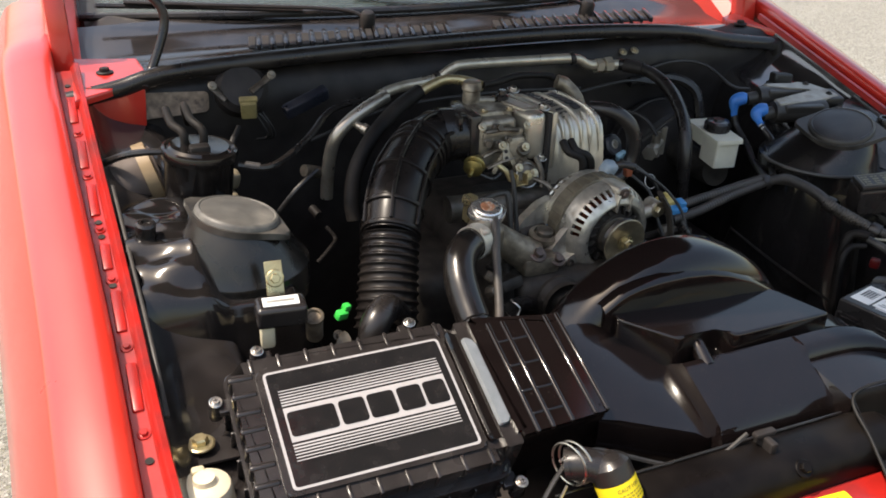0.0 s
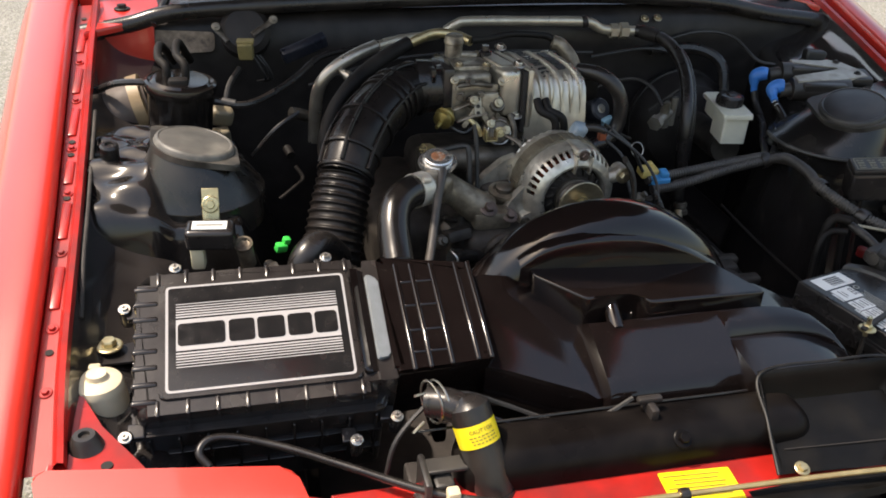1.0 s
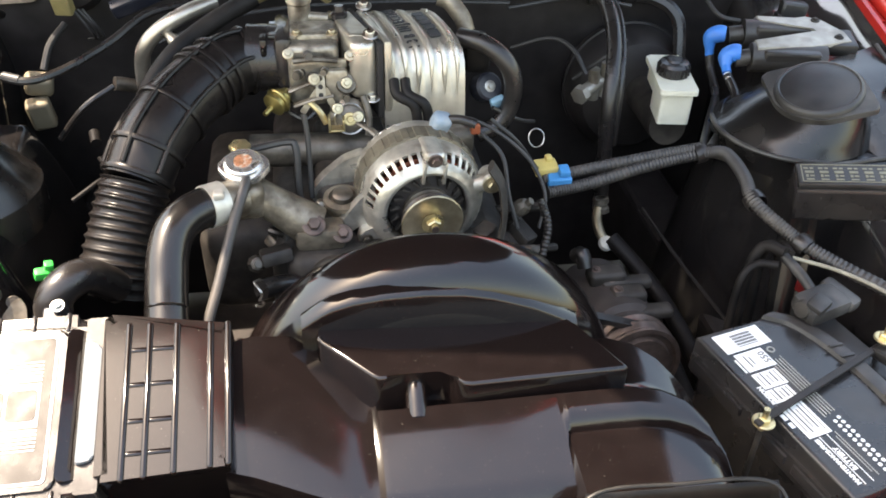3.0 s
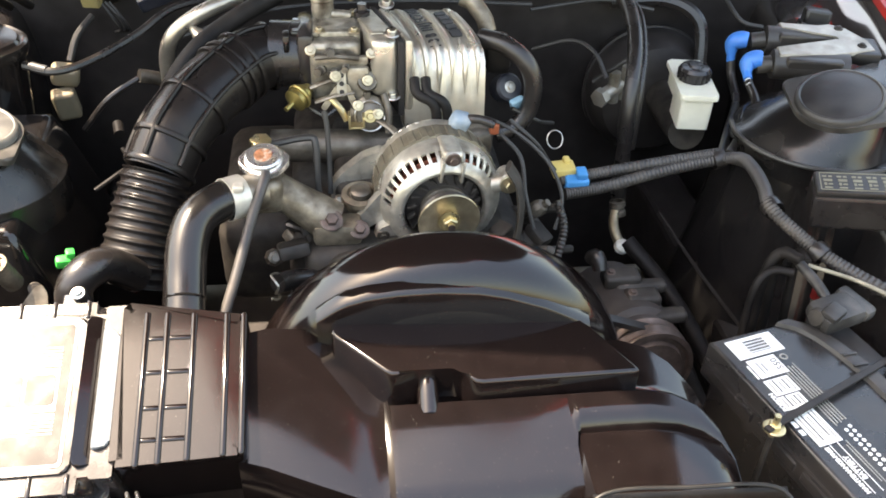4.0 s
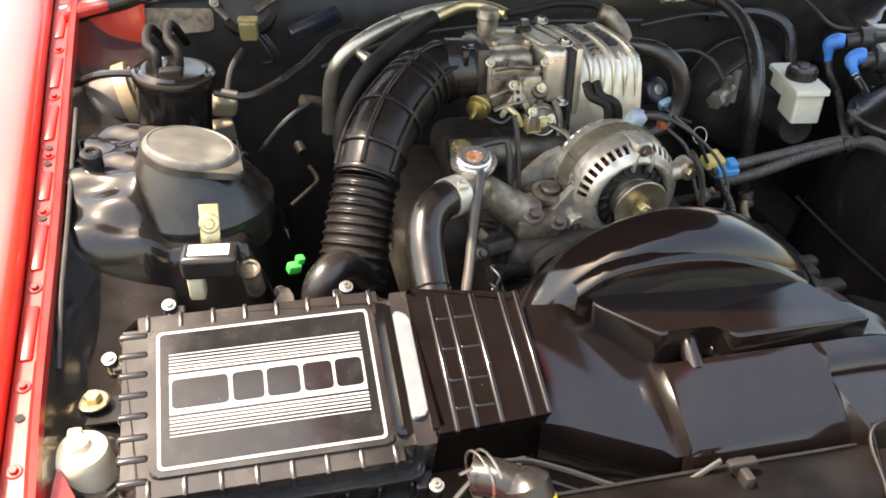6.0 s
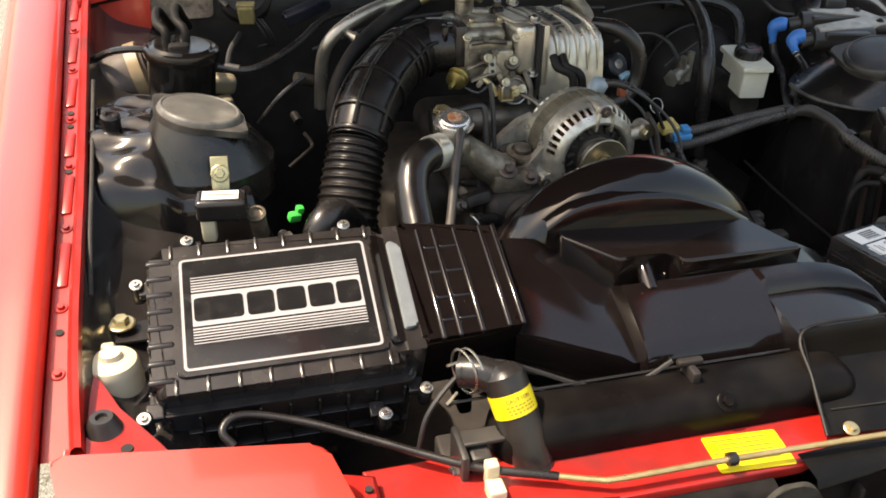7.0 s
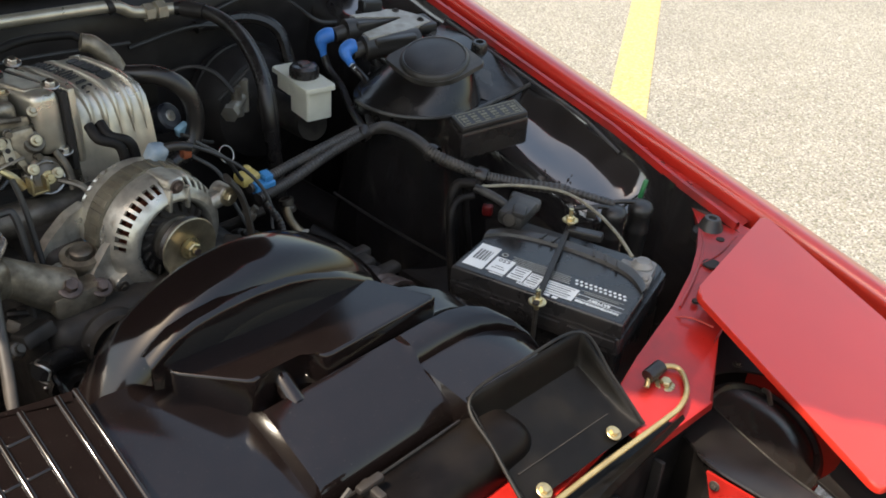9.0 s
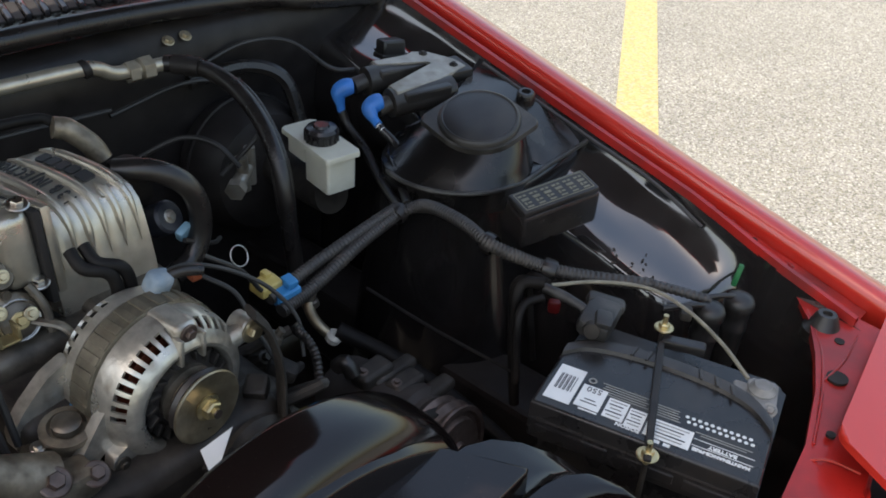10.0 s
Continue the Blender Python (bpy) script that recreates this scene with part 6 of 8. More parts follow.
# ---- inlet manifold with ribbed runners ----
def manifold():
    t = thing("inlet_manifold", "bright aluminium ribbed upper inlet manifold", "inlet manifold", (0.02, 1.09, 0.75))
    # section along the runners: from the rear over the nearly flat top and down in front
    sec = [(1.195, 0.842), (1.185, 0.850), (1.165, 0.853), (1.140, 0.852), (1.115, 0.849), (1.095, 0.844), (1.081, 0.8355), (1.071, 0.823), (1.065, 0.806), (1.060, 0.782), (1.056, 0.757), (1.054, 0.735)]
    back = [(1.085, 0.735), (1.095, 0.780), (1.11, 0.800), (1.195, 0.805)]
    x0, x1 = -0.036, 0.070

    def lean(x, y):
        return x - 0.29 * max(0.0, y - 1.075)

    bm = bmesh.new()
    # valleys between the ribs are pressed in above the smooth front face
    xs = [x0 + (x1 - x0) * i / 38 for i in range(39)]
    rows = []
    for x in xs:
        row = []
        for y, z in sec:
            depth = 0.0025 * (0.5 - 0.5 * math.cos(2 * math.pi * (x - 0.060) / 0.0168)) * min(1.0, max(0.0, (z - 0.785) / 0.02)) * (1.0 if -0.024 < x < 0.060 and z < 0.840 else 0.0)
            row.append((lean(x, y), y + depth, z - depth * 0.5))
        rows.append(row + [(lean(x, y), y, z) for y, z in back])
    loft(bm, rows, close=True)
    bm.verts.ensure_lookup_table()
    n = len(rows[0])
    bm.faces.new([bm.verts[i] for i in range(n)])
    bm.faces.new([bm.verts[len(bm.verts) - n + i] for i in range(n)])
    part("runner_body", bm, CAST_BRIGHT, t, sharp=40)
    for i in range(6):
        x = 0.060 - 0.0168 * i
        bm = bmesh.new()
        run = sec[5:10] if i in (1, 3) else sec[1:10]
        pts = [(lean(x, y), y - 0.001, z + 0.0012) for y, z in run]
        tube(bm, pts, 0.0040, 8, 5, radius=lambda s: 0.0042 * min(1.0, (1 - s) * 3.0 + 0.10, s * 6 + 0.3))
        part("rib", bm, CAST_BRIGHT, t)
    # flange with gasket and plenum to the throttle body
    bm = bmesh.new()
    box(bm, (-0.0405, 1.116, 0.808), (0.008, 0.126, 0.102), 0.002)
    for v in bm.verts:
        v.co.x = lean(v.co.x, v.co.y)
    part("gasket", bm, HOLE, t)
    bm = bmesh.new()
    box(bm, (-0.062, 1.112, 0.822), (0.034, 0.115, 0.078), 0.010, seg=3)
    for v in bm.verts:
        v.co.x = lean(v.co.x, v.co.y)
    plen = part("plenum", bm, CAST_BRIGHT, t)
    bm = bmesh.new()
    box(bm, (-0.062, 1.118, 0.857), (0.030, 0.085, 0.012), 0.004)
    for v in bm.verts:
        v.co.x = lean(v.co.x, v.co.y)
    part("plenum_cover", bm, CAST, plen)
    bm = bmesh.new()
    box(bm, (-0.031, 1.112, 0.812), (0.011, 0.116, 0.098), 0.005)
    for v in bm.verts:
        v.co.x = lean(v.co.x, v.co.y)
    part("flange", bm, CAST_BRIGHT, t)
    for y, z in ((1.06, 0.868), (1.165, 0.866), (1.056, 0.785)):
        hexbolt((-0.052, y, z), (0, -0.3, 1), 0.006, t, BOLT, "flange_bolt")
    # lettering lies along the ribs, read from the battery side
    def on_top(x, y):
        """The frame lying on the casting at x (front) and y, its x running to the rear along the runners."""
        z = lerp_table(sorted(sec[1:8]), y)
        u = Vector((-0.29, 1.0, (lerp_table(sorted(sec[1:8]), y + 0.004) - lerp_table(sorted(sec[1:8]), y - 0.004)) / 0.008)).normalized()
        side = Vector((-1, -0.29, 0)).normalized()
        return axes((lean(x, y), y, z + 0.0010), u.cross(side), u)

    y = 1.082
    for ch, w in zip("13B INJECTION", (0.0060, 0.0082, 0.0086, 0.0040, 0.0044, 0.0090, 0.0072, 0.0078, 0.0082, 0.0076, 0.0042, 0.0090, 0.0090)):
        if ch != " ":
            words(ch, 0.0235, on_top(0.0096, y + w / 2) @ Matrix.Diagonal((0.46, 0.94, 1.0, 1.0)), INK, t, "cast_letter", lift=0.0016, extrude=0.0008, bold=0.00015)
        y += w * 1.04
    y = 1.098
    for w in (0.0150, 0.0105, 0.0105, 0.0115, 0.0105):
        bm = bmesh.new()
        prism(bm, rounded([(-w / 2, -0.0075), (w / 2, -0.0075), (w / 2, 0.0075), (-w / 2, 0.0075)], 0.0025), 0.0, 0.0022, 0, m=on_top(0.0432, y + w / 2))
        part("emblem_block", bm, INK, t)
        y += w + 0.0016
    bm = bmesh.new()
    box(bm, (0, 0, 0), (0.010, 0.013, 0.003), 0.001, on_top(0.0432, 1.083))
    part("cast_pad", bm, CAST_BRIGHT, t)
    # lower throat and side hoses
    bm = bmesh.new()
    box(bm, (0.03, 1.055, 0.725), (0.10, 0.06, 0.04), 0.012, seg=3)
    part("lower_flange", bm, CAST_DARK, t)
    bm = bmesh.new()
    for dx in (0.0, 0.014):
        tube(bm, [(-0.026 + dx, 1.035, 0.818), (-0.024 + dx, 1.018, 0.806), (-0.006 + dx, 1.010, 0.797), (0.000 + dx, 1.008, 0.780), (0.001 + dx, 1.012, 0.738)], 0.0066, 10, 6)
    part("vacuum_hose", bm, MATT_HOSE, t, "pair of bent black vacuum hoses")
    # end cap and injector side
    bm = bmesh.new()
    lathe(bm, [(0.019, -0.012), (0.019, 0.010), (0.016, 0.013), (0.008, 0.013), (0.007, 0.010), (0, 0.010)], axes((0.105, 1.094, 0.774), (0.25, -0.75, 0.45)), 24)
    part("pressure_sensor", bm, NAVY, t, "round black sensor with a centre screw")
    hexbolt((0.1085, 1.085, 0.7795), (0.25, -0.75, 0.45), 0.005, t, BOLT)
    bm = bmesh.new()
    box(bm, (0, 0, 0), (0.020, 0.010, 0.016), 0.003, pose(0.118, 1.076, 0.760, 20, -20, 10))
    part("teal_plug", bm, TEAL, t, "faded teal connector")
    bm = bmesh.new()
    tube(bm, [(0.070, 1.115, 0.838), (0.098, 1.090, 0.838), (0.124, 1.075, 0.820), (0.136, 1.070, 0.792), (0.134, 1.068, 0.758), (0.117, 1.064, 0.732), (0.088, 1.060, 0.722)], 0.0125, 12, 6)
    part("bypass_hose", bm, RUBBER, t, "thick black curved hose")
    bm = bmesh.new()
    tube(bm, [(0.056, 1.208, 0.860), (0.062, 1.206, 0.858), (0.070, 1.202, 0.855), (0.086, 1.190, 0.836), (0.092, 1.182, 0.818)], 0.0125, 14, 6)
    part("end_elbow", bm, STAINED, t)
    bm = bmesh.new()
    box(bm, (0.098, 1.140, 0.806), (0.036, 0.045, 0.050), 0.010)
    part("solenoid", bm, PIT, t)
    t.location.x += 0.012
    return t


manifold()


# ---- throttle body with its linkage ----
def throttle_body():
    t = thing("throttle_body", "aluminium throttle body with brass-coloured linkage", "throttle body", (-0.12, 1.11, 0.75))
    bm = bmesh.new()
    box(bm, (-0.112, 1.114, 0.813), (0.066, 0.090, 0.080), 0.008, seg=3)
    part("body", bm, THROTTLE, t)
    bm = bmesh.new()
    box(bm, (-0.112, 1.118, 0.856), (0.050, 0.012, 0.006), 0.002)
    part("top_rib", bm, THROTTLE, t)
    bm = bmesh.new()
    box(bm, (-0.090, 1.118, 0.856), (0.008, 0.06, 0.006), 0.002)
    part("side_rib", bm, THROTTLE, t)
    bm = bmesh.new()
    box(bm, (-0.135, 1.118, 0.856), (0.008, 0.06, 0.006), 0.002)
    part("side_rib", bm, THROTTLE, t)
    bm = bmesh.new()
    box(bm, (-0.105, 1.068, 0.830), (0.070, 0.008, 0.012), 0.003)
    part("front_rib", bm, THROTTLE, t)
    bm = bmesh.new()
    box(bm, (-0.084, 1.064, 0.800), (0.030, 0.016, 0.050), 0.006)
    part("shaft_boss", bm, THROTTLE, t)
    bm = bmesh.new()
    box(bm, (-0.105, 1.115, 0.850), (0.055, 0.05, 0.020), 0.006)
    part("top_cover", bm, THROTTLE, t)
    bm = bmesh.new()
    box(bm, (-0.100, 1.085, 0.790), (0.060, 0.03, 0.040), 0.008)
    part("lower_boss", bm, THROTTLE, t)
    bm = bmesh.new()
    box(bm, (-0.148, 1.118, 0.818), (0.022, 0.092, 0.088), 0.008)
    part("black_spacer", bm, BLACK_PLASTIC, t)
    bm = bmesh.new()
    box(bm, (-0.158, 1.118, 0.848), (0.018, 0.050, 0.022), 0.003, pose(0, 0, 0))
    box(bm, (-0.172, 1.100, 0.845), (0.008, 0.040, 0.026), 0.002)
    part("clamp_screw_block", bm, GLOSS_BLACK, t, "shiny clamp catching the sky")
    bm = bmesh.new()
    tube(bm, [(-0.150, 1.118, 0.818), (-0.195, 1.120, 0.820)], 0.043, 24, 3)
    part("inlet_neck", bm, RUBBER, t)
    # upper valve with pipe stub
    bm = bmesh.new()
    lathe(bm, [(0.0145, -0.03), (0.0145, 0.006), (0.0165, 0.008), (0.0165, 0.013), (0.0150, 0.015), (0.0145, 0.020), (0.011, 0.022), (0, 0.022)], axes((-0.125, 1.148, 0.873), (0, 0, 1)), 20)
    tube(bm, [(-0.115, 1.145, 0.862), (-0.088, 1.140, 0.861)], 0.0065, 12, 3)
    part("idle_valve", bm, THROTTLE, t)
    bm = bmesh.new()
    lathe(bm, [(0.010, -0.006), (0.011, 0.010), (0.007, 0.013), (0.006, 0.020), (0, 0.020)], axes((-0.074, 1.138, 0.858), (0, 0, 1)), 14)
    part("blue_cap", bm, BLACK_PLASTIC, t, "small dark plastic cap")
    # dashpot
    d = axes((-0.160, 1.052, 0.788), (-0.55, -0.65, -0.25))
    bm = bmesh.new()
    lathe(bm, [(0, -0.024), (0.006, -0.022), (0.010, -0.014), (0.0125, -0.011), (0.0125, -0.007), (0.0165, -0.005), (0.0175, -0.002), (0.0165, 0.0), (0.0140, 0.001), (0.0140, 0.004), (0.0155, 0.005), (0.0155, 0.008), (0.0120, 0.010), (0.006, 0.012), (0.0038, 0.013), (0.0032, 0.026), (0, 0.0265)], d, 26)
    part("dashpot", bm, BRASS, t, "brass-coloured dashpot")
    for pts in ([(-0.145, 1.055, 0.800), (-0.120, 1.058, 0.808), (-0.100, 1.062, 0.812)], [(-0.140, 1.048, 0.783), (-0.115, 1.050, 0.790), (-0.090, 1.055, 0.792)]):
        bm = bmesh.new()
        tube(bm, pts, 0.005, 8, 4, squash=0.5)
        part("lever", bm, STAINED, t)
    for p, r in (((-0.112, 1.060, 0.812), 0.010), ((-0.072, 1.058, 0.806), 0.014), ((-0.060, 1.045, 0.765), 0.013), ((-0.085, 1.050, 0.775), 0.009)):
        bm = bmesh.new()
        lathe(bm, [(0, -0.012), (r, -0.012), (r, 0.0), (r * 0.85, 0.003), (r * 0.55, 0.003), (r * 0.5, 0.009), (0, 0.009)], axes(p, (0.05, -0.85, 0.4)), 18)
        part("linkage_boss", bm, CAST_DARK, t)
        hexbolt(Vector(p) + Vector((0, -0.008, 0.004)), (0.05, -0.85, 0.4), 0.0040, t, PULLEY)
    bm = bmesh.new()
    LK = axes((-0.105, 1.056, 0.804), (0.05, -0.95, 0.3))
    prism(bm, rounded([(-0.006, -0.017), (0.006, -0.017), (0.006, 0.017), (-0.006, 0.017)], 0.0055), 0, 0.003, 0.001, m=LK)
    link = part("slotted_link", bm, THROTTLE, t)
    for dy in (-0.0105, 0.0, 0.0105):
        bm = bmesh.new()
        lathe(bm, [(0.0032, 0.002), (0.0032, 0.0034), (0, 0.0034)], LK @ Matrix.Translation((0, dy, 0)), 12)
        part("link_hole", bm, HOLE, link)
    # throttle quadrant: a grooved half drum with its return spring
    QD = axes((-0.071, 1.052, 0.760), (0.05, -0.93, 0.36), (1, 0, 0))
    bm = bmesh.new()
    lathe(bm, [(0, 0.010), (0.014, 0.010), (0.024, 0.008), (0.026, 0.006), (0.0235, 0.003), (0.0235, 0.0), (0.026, -0.003), (0.024, -0.005), (0, -0.005)], QD, 26, (10, 200))
    quad = part("quadrant", bm, STAINED, t, "grooved throttle quadrant")
    bm = bmesh.new()
    lathe(bm, [(0.016, -0.012), (0.0175, -0.010), (0.0175, 0.011), (0.012, 0.014), (0, 0.014)], QD, 22)
    part("spring_cup", bm, CAST_DARK, quad)
    hexbolt(QD @ Vector((0, 0, 0.014)), (0.05, -0.93, 0.36), 0.005, quad, ZINC)
    for i in range(5):
        bm = bmesh.new()
        tube(bm, [QD @ Vector((0.0195 * math.cos(q), 0.0195 * math.sin(q), 0.012 - 0.004 * i)) for q in [2 * math.pi * j / 12 for j in range(13)]], 0.0011, 6, 2)
        part("spring_turn", bm, BOLT, quad)
    # screws, hose stubs and a cable over the casting
    for at, nrm, r in (((-0.159, 1.088, 0.8195), (-0.2, -0.9, 0.4), 0.006), ((-0.086, 1.085, 0.862), (0, -0.2, 1), 0.005), ((-0.130, 1.088, 0.862), (0, -0.2, 1), 0.005), ((-0.086, 1.145, 0.862), (0, -0.2, 1), 0.005), ((-0.142, 1.066, 0.845), (0, -0.8, 0.6), 0.0045), ((-0.066, 1.060, 0.842), (0, -0.8, 0.6), 0.0045)):
        hexbolt(at, nrm, r * 0.85, t, PULLEY, "casting_screw")
    for pts, r, mat in (([(-0.150, 1.060, 0.772), (-0.128, 1.048, 0.764), (-0.112, 1.050, 0.772)], 0.0035, RUBBER), ([(-0.136, 1.064, 0.836), (-0.110, 1.058, 0.840), (-0.082, 1.060, 0.836)], 0.0040, CAST_DARK),
                        ([(-0.120, 1.052, 0.786), (-0.108, 1.044, 0.775), (-0.100, 1.040, 0.760)], 0.0045, ZINC), ([(-0.052, 1.052, 0.790), (-0.046, 1.040, 0.770), (-0.048, 1.030, 0.745)], 0.0045, CAST_DARK)):
        bm = bmesh.new()
        tube(bm, pts, r, 8, 5)
        part("small_pipe", bm, mat, t)
    for p, d, r in (((-0.118, 1.064, 0.842), (0.1, -0.9, 0.3), 0.0045), ((-0.098, 1.062, 0.822), (-0.2, -0.9, 0.2), 0.0038), ((-0.131, 1.066, 0.818), (-0.3, -0.9, 0.1), 0.0050), ((-0.075, 1.060, 0.788), (0.2, -0.9, 0.1), 0.0042)):
        bm = bmesh.new()
        lathe(bm, [(0, -0.006), (r * 1.5, -0.006), (r * 1.5, 0.001), (r, 0.002), (r, 0.008), (r * 1.15, 0.009), (r * 1.05, 0.012), (0, 0.012)], axes(p, d), 12)
        part("hose_nipple", bm, CAST_DARK, t)
    for x in (-0.094, -0.118):
        bm = bmesh.new()
        prism(bm, rounded([(-0.004, -0.020), (0.004, -0.020), (0.004, 0.016), (-0.004, 0.016)], 0.003), 0, 0.002, 0.0006, m=axes((x, 1.052, 0.788), (0.1, -0.95, 0.3)) @ Matrix.Rotation(radians(24 if x > -0.1 else -38), 4, "Z"))
        part("linkage_arm", bm, STAINED, t)
    # cable bracket
    bm = bmesh.new()
    box(bm, (-0.088, 1.030, 0.757), (0.020, 0.016, 0.003), 0.001)
    box(bm, (-0.097, 1.030, 0.765), (0.003, 0.016, 0.020), 0.001)
    box(bm, (-0.079, 1.030, 0.765), (0.003, 0.016, 0.014), 0.001)
    part("cable_bracket", bm, ZINC, t)
    bm = bmesh.new()
    tube(bm, [(-0.060, 1.040, 0.760), (-0.040, 1.025, 0.750), (-0.033, 1.015, 0.735)], 0.006, 8, 4, squash=0.5)
    part("lever", bm, STAINED, t)
    bm = bmesh.new()
    tube(bm, [(-0.033, 1.012, 0.737), (-0.048, 0.998, 0.705)], 0.0017, 6, 3)
    part("link_rod", bm, ZINC, t)
    bm = bmesh.new()
    tube(bm, [(-0.20, 1.06, 0.715), (0.01, 1.05, 0.715)], 0.022, 14, 3)
    part("lower_pipe", bm, CAST_DARK, t)
    return t


throttle_body()


# ---- intake boot ----
boot = thing("intake_boot", "black rubber intake boot with ribbed elbow and bellows", "air hose", (-0.32, 0.98, 0.62))
CURVE = [(-0.186, 1.124, 0.816), (-0.222, 1.104, 0.815), (-0.256, 1.070, 0.804), (-0.287, 1.034, 0.787), (-0.312, 0.996, 0.765), (-0.330, 0.963, 0.735)]
bm = bmesh.new()
tube(bm, CURVE, 0.05, 28, 8, radius=lambda s: 0.040 + 0.003 * math.sin(math.pi * s))
elb = part("elbow", bm, BOOT, boot, sharp=60)
line = spline(CURVE, 8)
for f in (0.08, 0.27, 0.33, 0.39, 0.62, 0.84, 0.99):
    i = min(int(f * (len(line) - 1)), len(line) - 2)
    p, d = line[i], (line[i + 1] - line[i]).normalized()
    rr = 0.040 + 0.003 * math.sin(math.pi * f)
    bm = bmesh.new()
    M = axes(p, d)
    lathe(bm, [(rr - 0.001, -0.004), (rr + 0.0035, -0.003), (rr + 0.0045, 0), (rr + 0.0035, 0.003), (rr - 0.001, 0.004)], M, 32)
    part("hoop_rib", bm, BOOT, elb)
for a in (0.15, 0.52, 0.85):
    bm = bmesh.new()
    pts = []
    for i in range(2, len(line) - 1, 2):
        d = (line[min(i + 1, len(line) - 1)] - line[i - 1]).normalized()
        side = d.cross(Vector((0, 0, 1))).normalized()
        upv = side.cross(d)
        rr = 0.042 + 0.003 * math.sin(math.pi * i / (len(line) - 1))
        ang = math.pi * a
        pts.append(line[i] + side * (rr * math.cos(ang)) + upv * (rr * math.sin(ang)))
    tube(bm, pts, 0.0030, 8, 3)
    part("long_rib", bm, BOOT, elb)
bm = bmesh.new()
tube(bm, [(-0.330, 0.963, 0.735), (-0.342, 0.938, 0.703), (-0.353, 0.912, 0.668), (-0.364, 0.888, 0.630)], 0.045, 28, 80, radius=lambda s: 0.0388 + 0.0032 * (0.5 + 0.5 * math.cos(2 * math.pi * 11 * s)) ** 2 + 0.004 * s)
part("bellows", bm, BOOT, boot, sharp=70)
bm = bmesh.new()
tube(bm, [(-0.352, 0.868, 0.655), (-0.375, 0.845, 0.690), (-0.392, 0.828, 0.695), (-0.407, 0.815, 0.680), (-0.41, 0.81, 0.64)], 0.020, 16, 8)
tagged(part("coolant_elbow", bm, RUBBER), "curved dark grey hose behind the filter box", "hose")

# ---- filler neck, cap and upper hose ----
fil = thing("coolant_filler", "cast aluminium coolant filler neck with bright cap", "coolant filler", (-0.2, 0.92, 0.66))
bm = bmesh.new()
lathe(bm, [(0.020, -0.05), (0.021, -0.025), (0.018, -0.020), (0.018, -0.004), (0.022, -0.002), (0.022, 0.0)], axes((-0.199, 0.922, 0.770), (0.0, -0.25, 1)), 28)
box(bm, (-0.200, 0.920, 0.735), (0.045, 0.05, 0.045), 0.012, seg=3)
tube(bm, [(-0.205, 0.905, 0.742), (-0.232, 0.887, 0.746)], 0.0225, 20, 3)
tube(bm, [(-0.190, 0.920, 0.738), (-0.158, 0.918, 0.712), (-0.125, 0.915, 0.688)], 0.020, 16, 5, radius=lambda s: 0.019 + 0.008 * s)
part("neck_casting", bm, STAINED, fil)
bm = bmesh.new()
box(bm, (-0.118, 0.905, 0.683), (0.06, 0.035, 0.03), 0.008, pose(0, 0, 0))
part("flange", bm, STAINED, fil)
hexbolt((-0.125, 0.895, 0.703), (0.1, -0.6, 0.8), 0.008, fil, RUST)
hexbolt((-0.092, 0.892, 0.690), (0.1, -0.6, 0.8), 0.007, fil, RUST)
C2 = axes((-0.199, 0.922, 0.772), (0.0, -0.25, 1))
bm = bmesh.new()
pts = [(0.0268 * math.cos(a) * (1 + 0.12 * max(0.0, math.cos(2 * a)) ** 3), 0.0268 * math.sin(a) * (1 + 0.12 * max(0.0, math.cos(2 * a)) ** 3)) for a in [2 * math.pi * (i + 0.5) / 16 for i in range(16)]]
prism(bm, pts, -0.004, 0.004, 0.002, m=C2)
lathe(bm, [(0.0225, 0.003), (0.0215, 0.0085), (0.0195, 0.0100), (0.0165, 0.0092), (0.013, 0.0096), (0, 0.0098)], C2, 32)
capob = part("pressure_cap", bm, CHROME, fil, "bright metal pressure cap")
bm = bmesh.new()
lathe(bm, [(0.0105, 0.0097), (0.0105, 0.0104), (0, 0.0106)], C2, 28)
part("cap_print", bm, RAD_CAP_RED, capob, "worn orange warning print")
bm = bmesh.new()
lathe(bm, [(0.0237, -0.011), (0.0250, -0.011), (0.0250, 0.011), (0.0237, 0.011)], axes((-0.234, 0.886, 0.746), (-0.8, -0.55, 0.1)), 28)
box(bm, (-0.225, 0.872, 0.768), (0.012, 0.012, 0.008), 0.002)
part("hose_clip", bm, CLIP, fil, "bright spring hose clip")
hose = thing("radiator_hose", "satin black moulded upper radiator hose", "hose", (-0.28, 0.8, 0.62))
bm = bmesh.new()
tube(bm, [(-0.228, 0.890, 0.746), (-0.252, 0.872, 0.748), (-0.272, 0.850, 0.742), (-0.281, 0.825, 0.725), (-0.283, 0.795, 0.703), (-0.283, 0.760, 0.680), (-0.284, 0.725, 0.655), (-0.284, 0.69, 0.62)], 0.022, 20, 8, radius=lambda s: 0.0225 if s < 0.82 else 0.0225 + 0.002 * math.sin((s - 0.82) * 60) ** 2)
part("hose", bm, HOSE, hose)
for p, d in (((-0.283, 0.775, 0.690), (0, -0.83, -0.55)),):
    bm = bmesh.new()
    lathe(bm, [(0.0226, -0.0015), (0.0234, 0.0), (0.0226, 0.0015)], axes(p, d), 28)
    part("mould_line", bm, HOSE, hose)
bm = bmesh.new()
lathe(bm, [(0.0232, -0.007), (0.0246, -0.007), (0.0246, 0.007), (0.0232, 0.007)], axes((-0.284, 0.705, 0.635), (0, -0.68, -0.73)), 28)
part("lower_clip", bm, CLIP, hose, "bright hose clip")
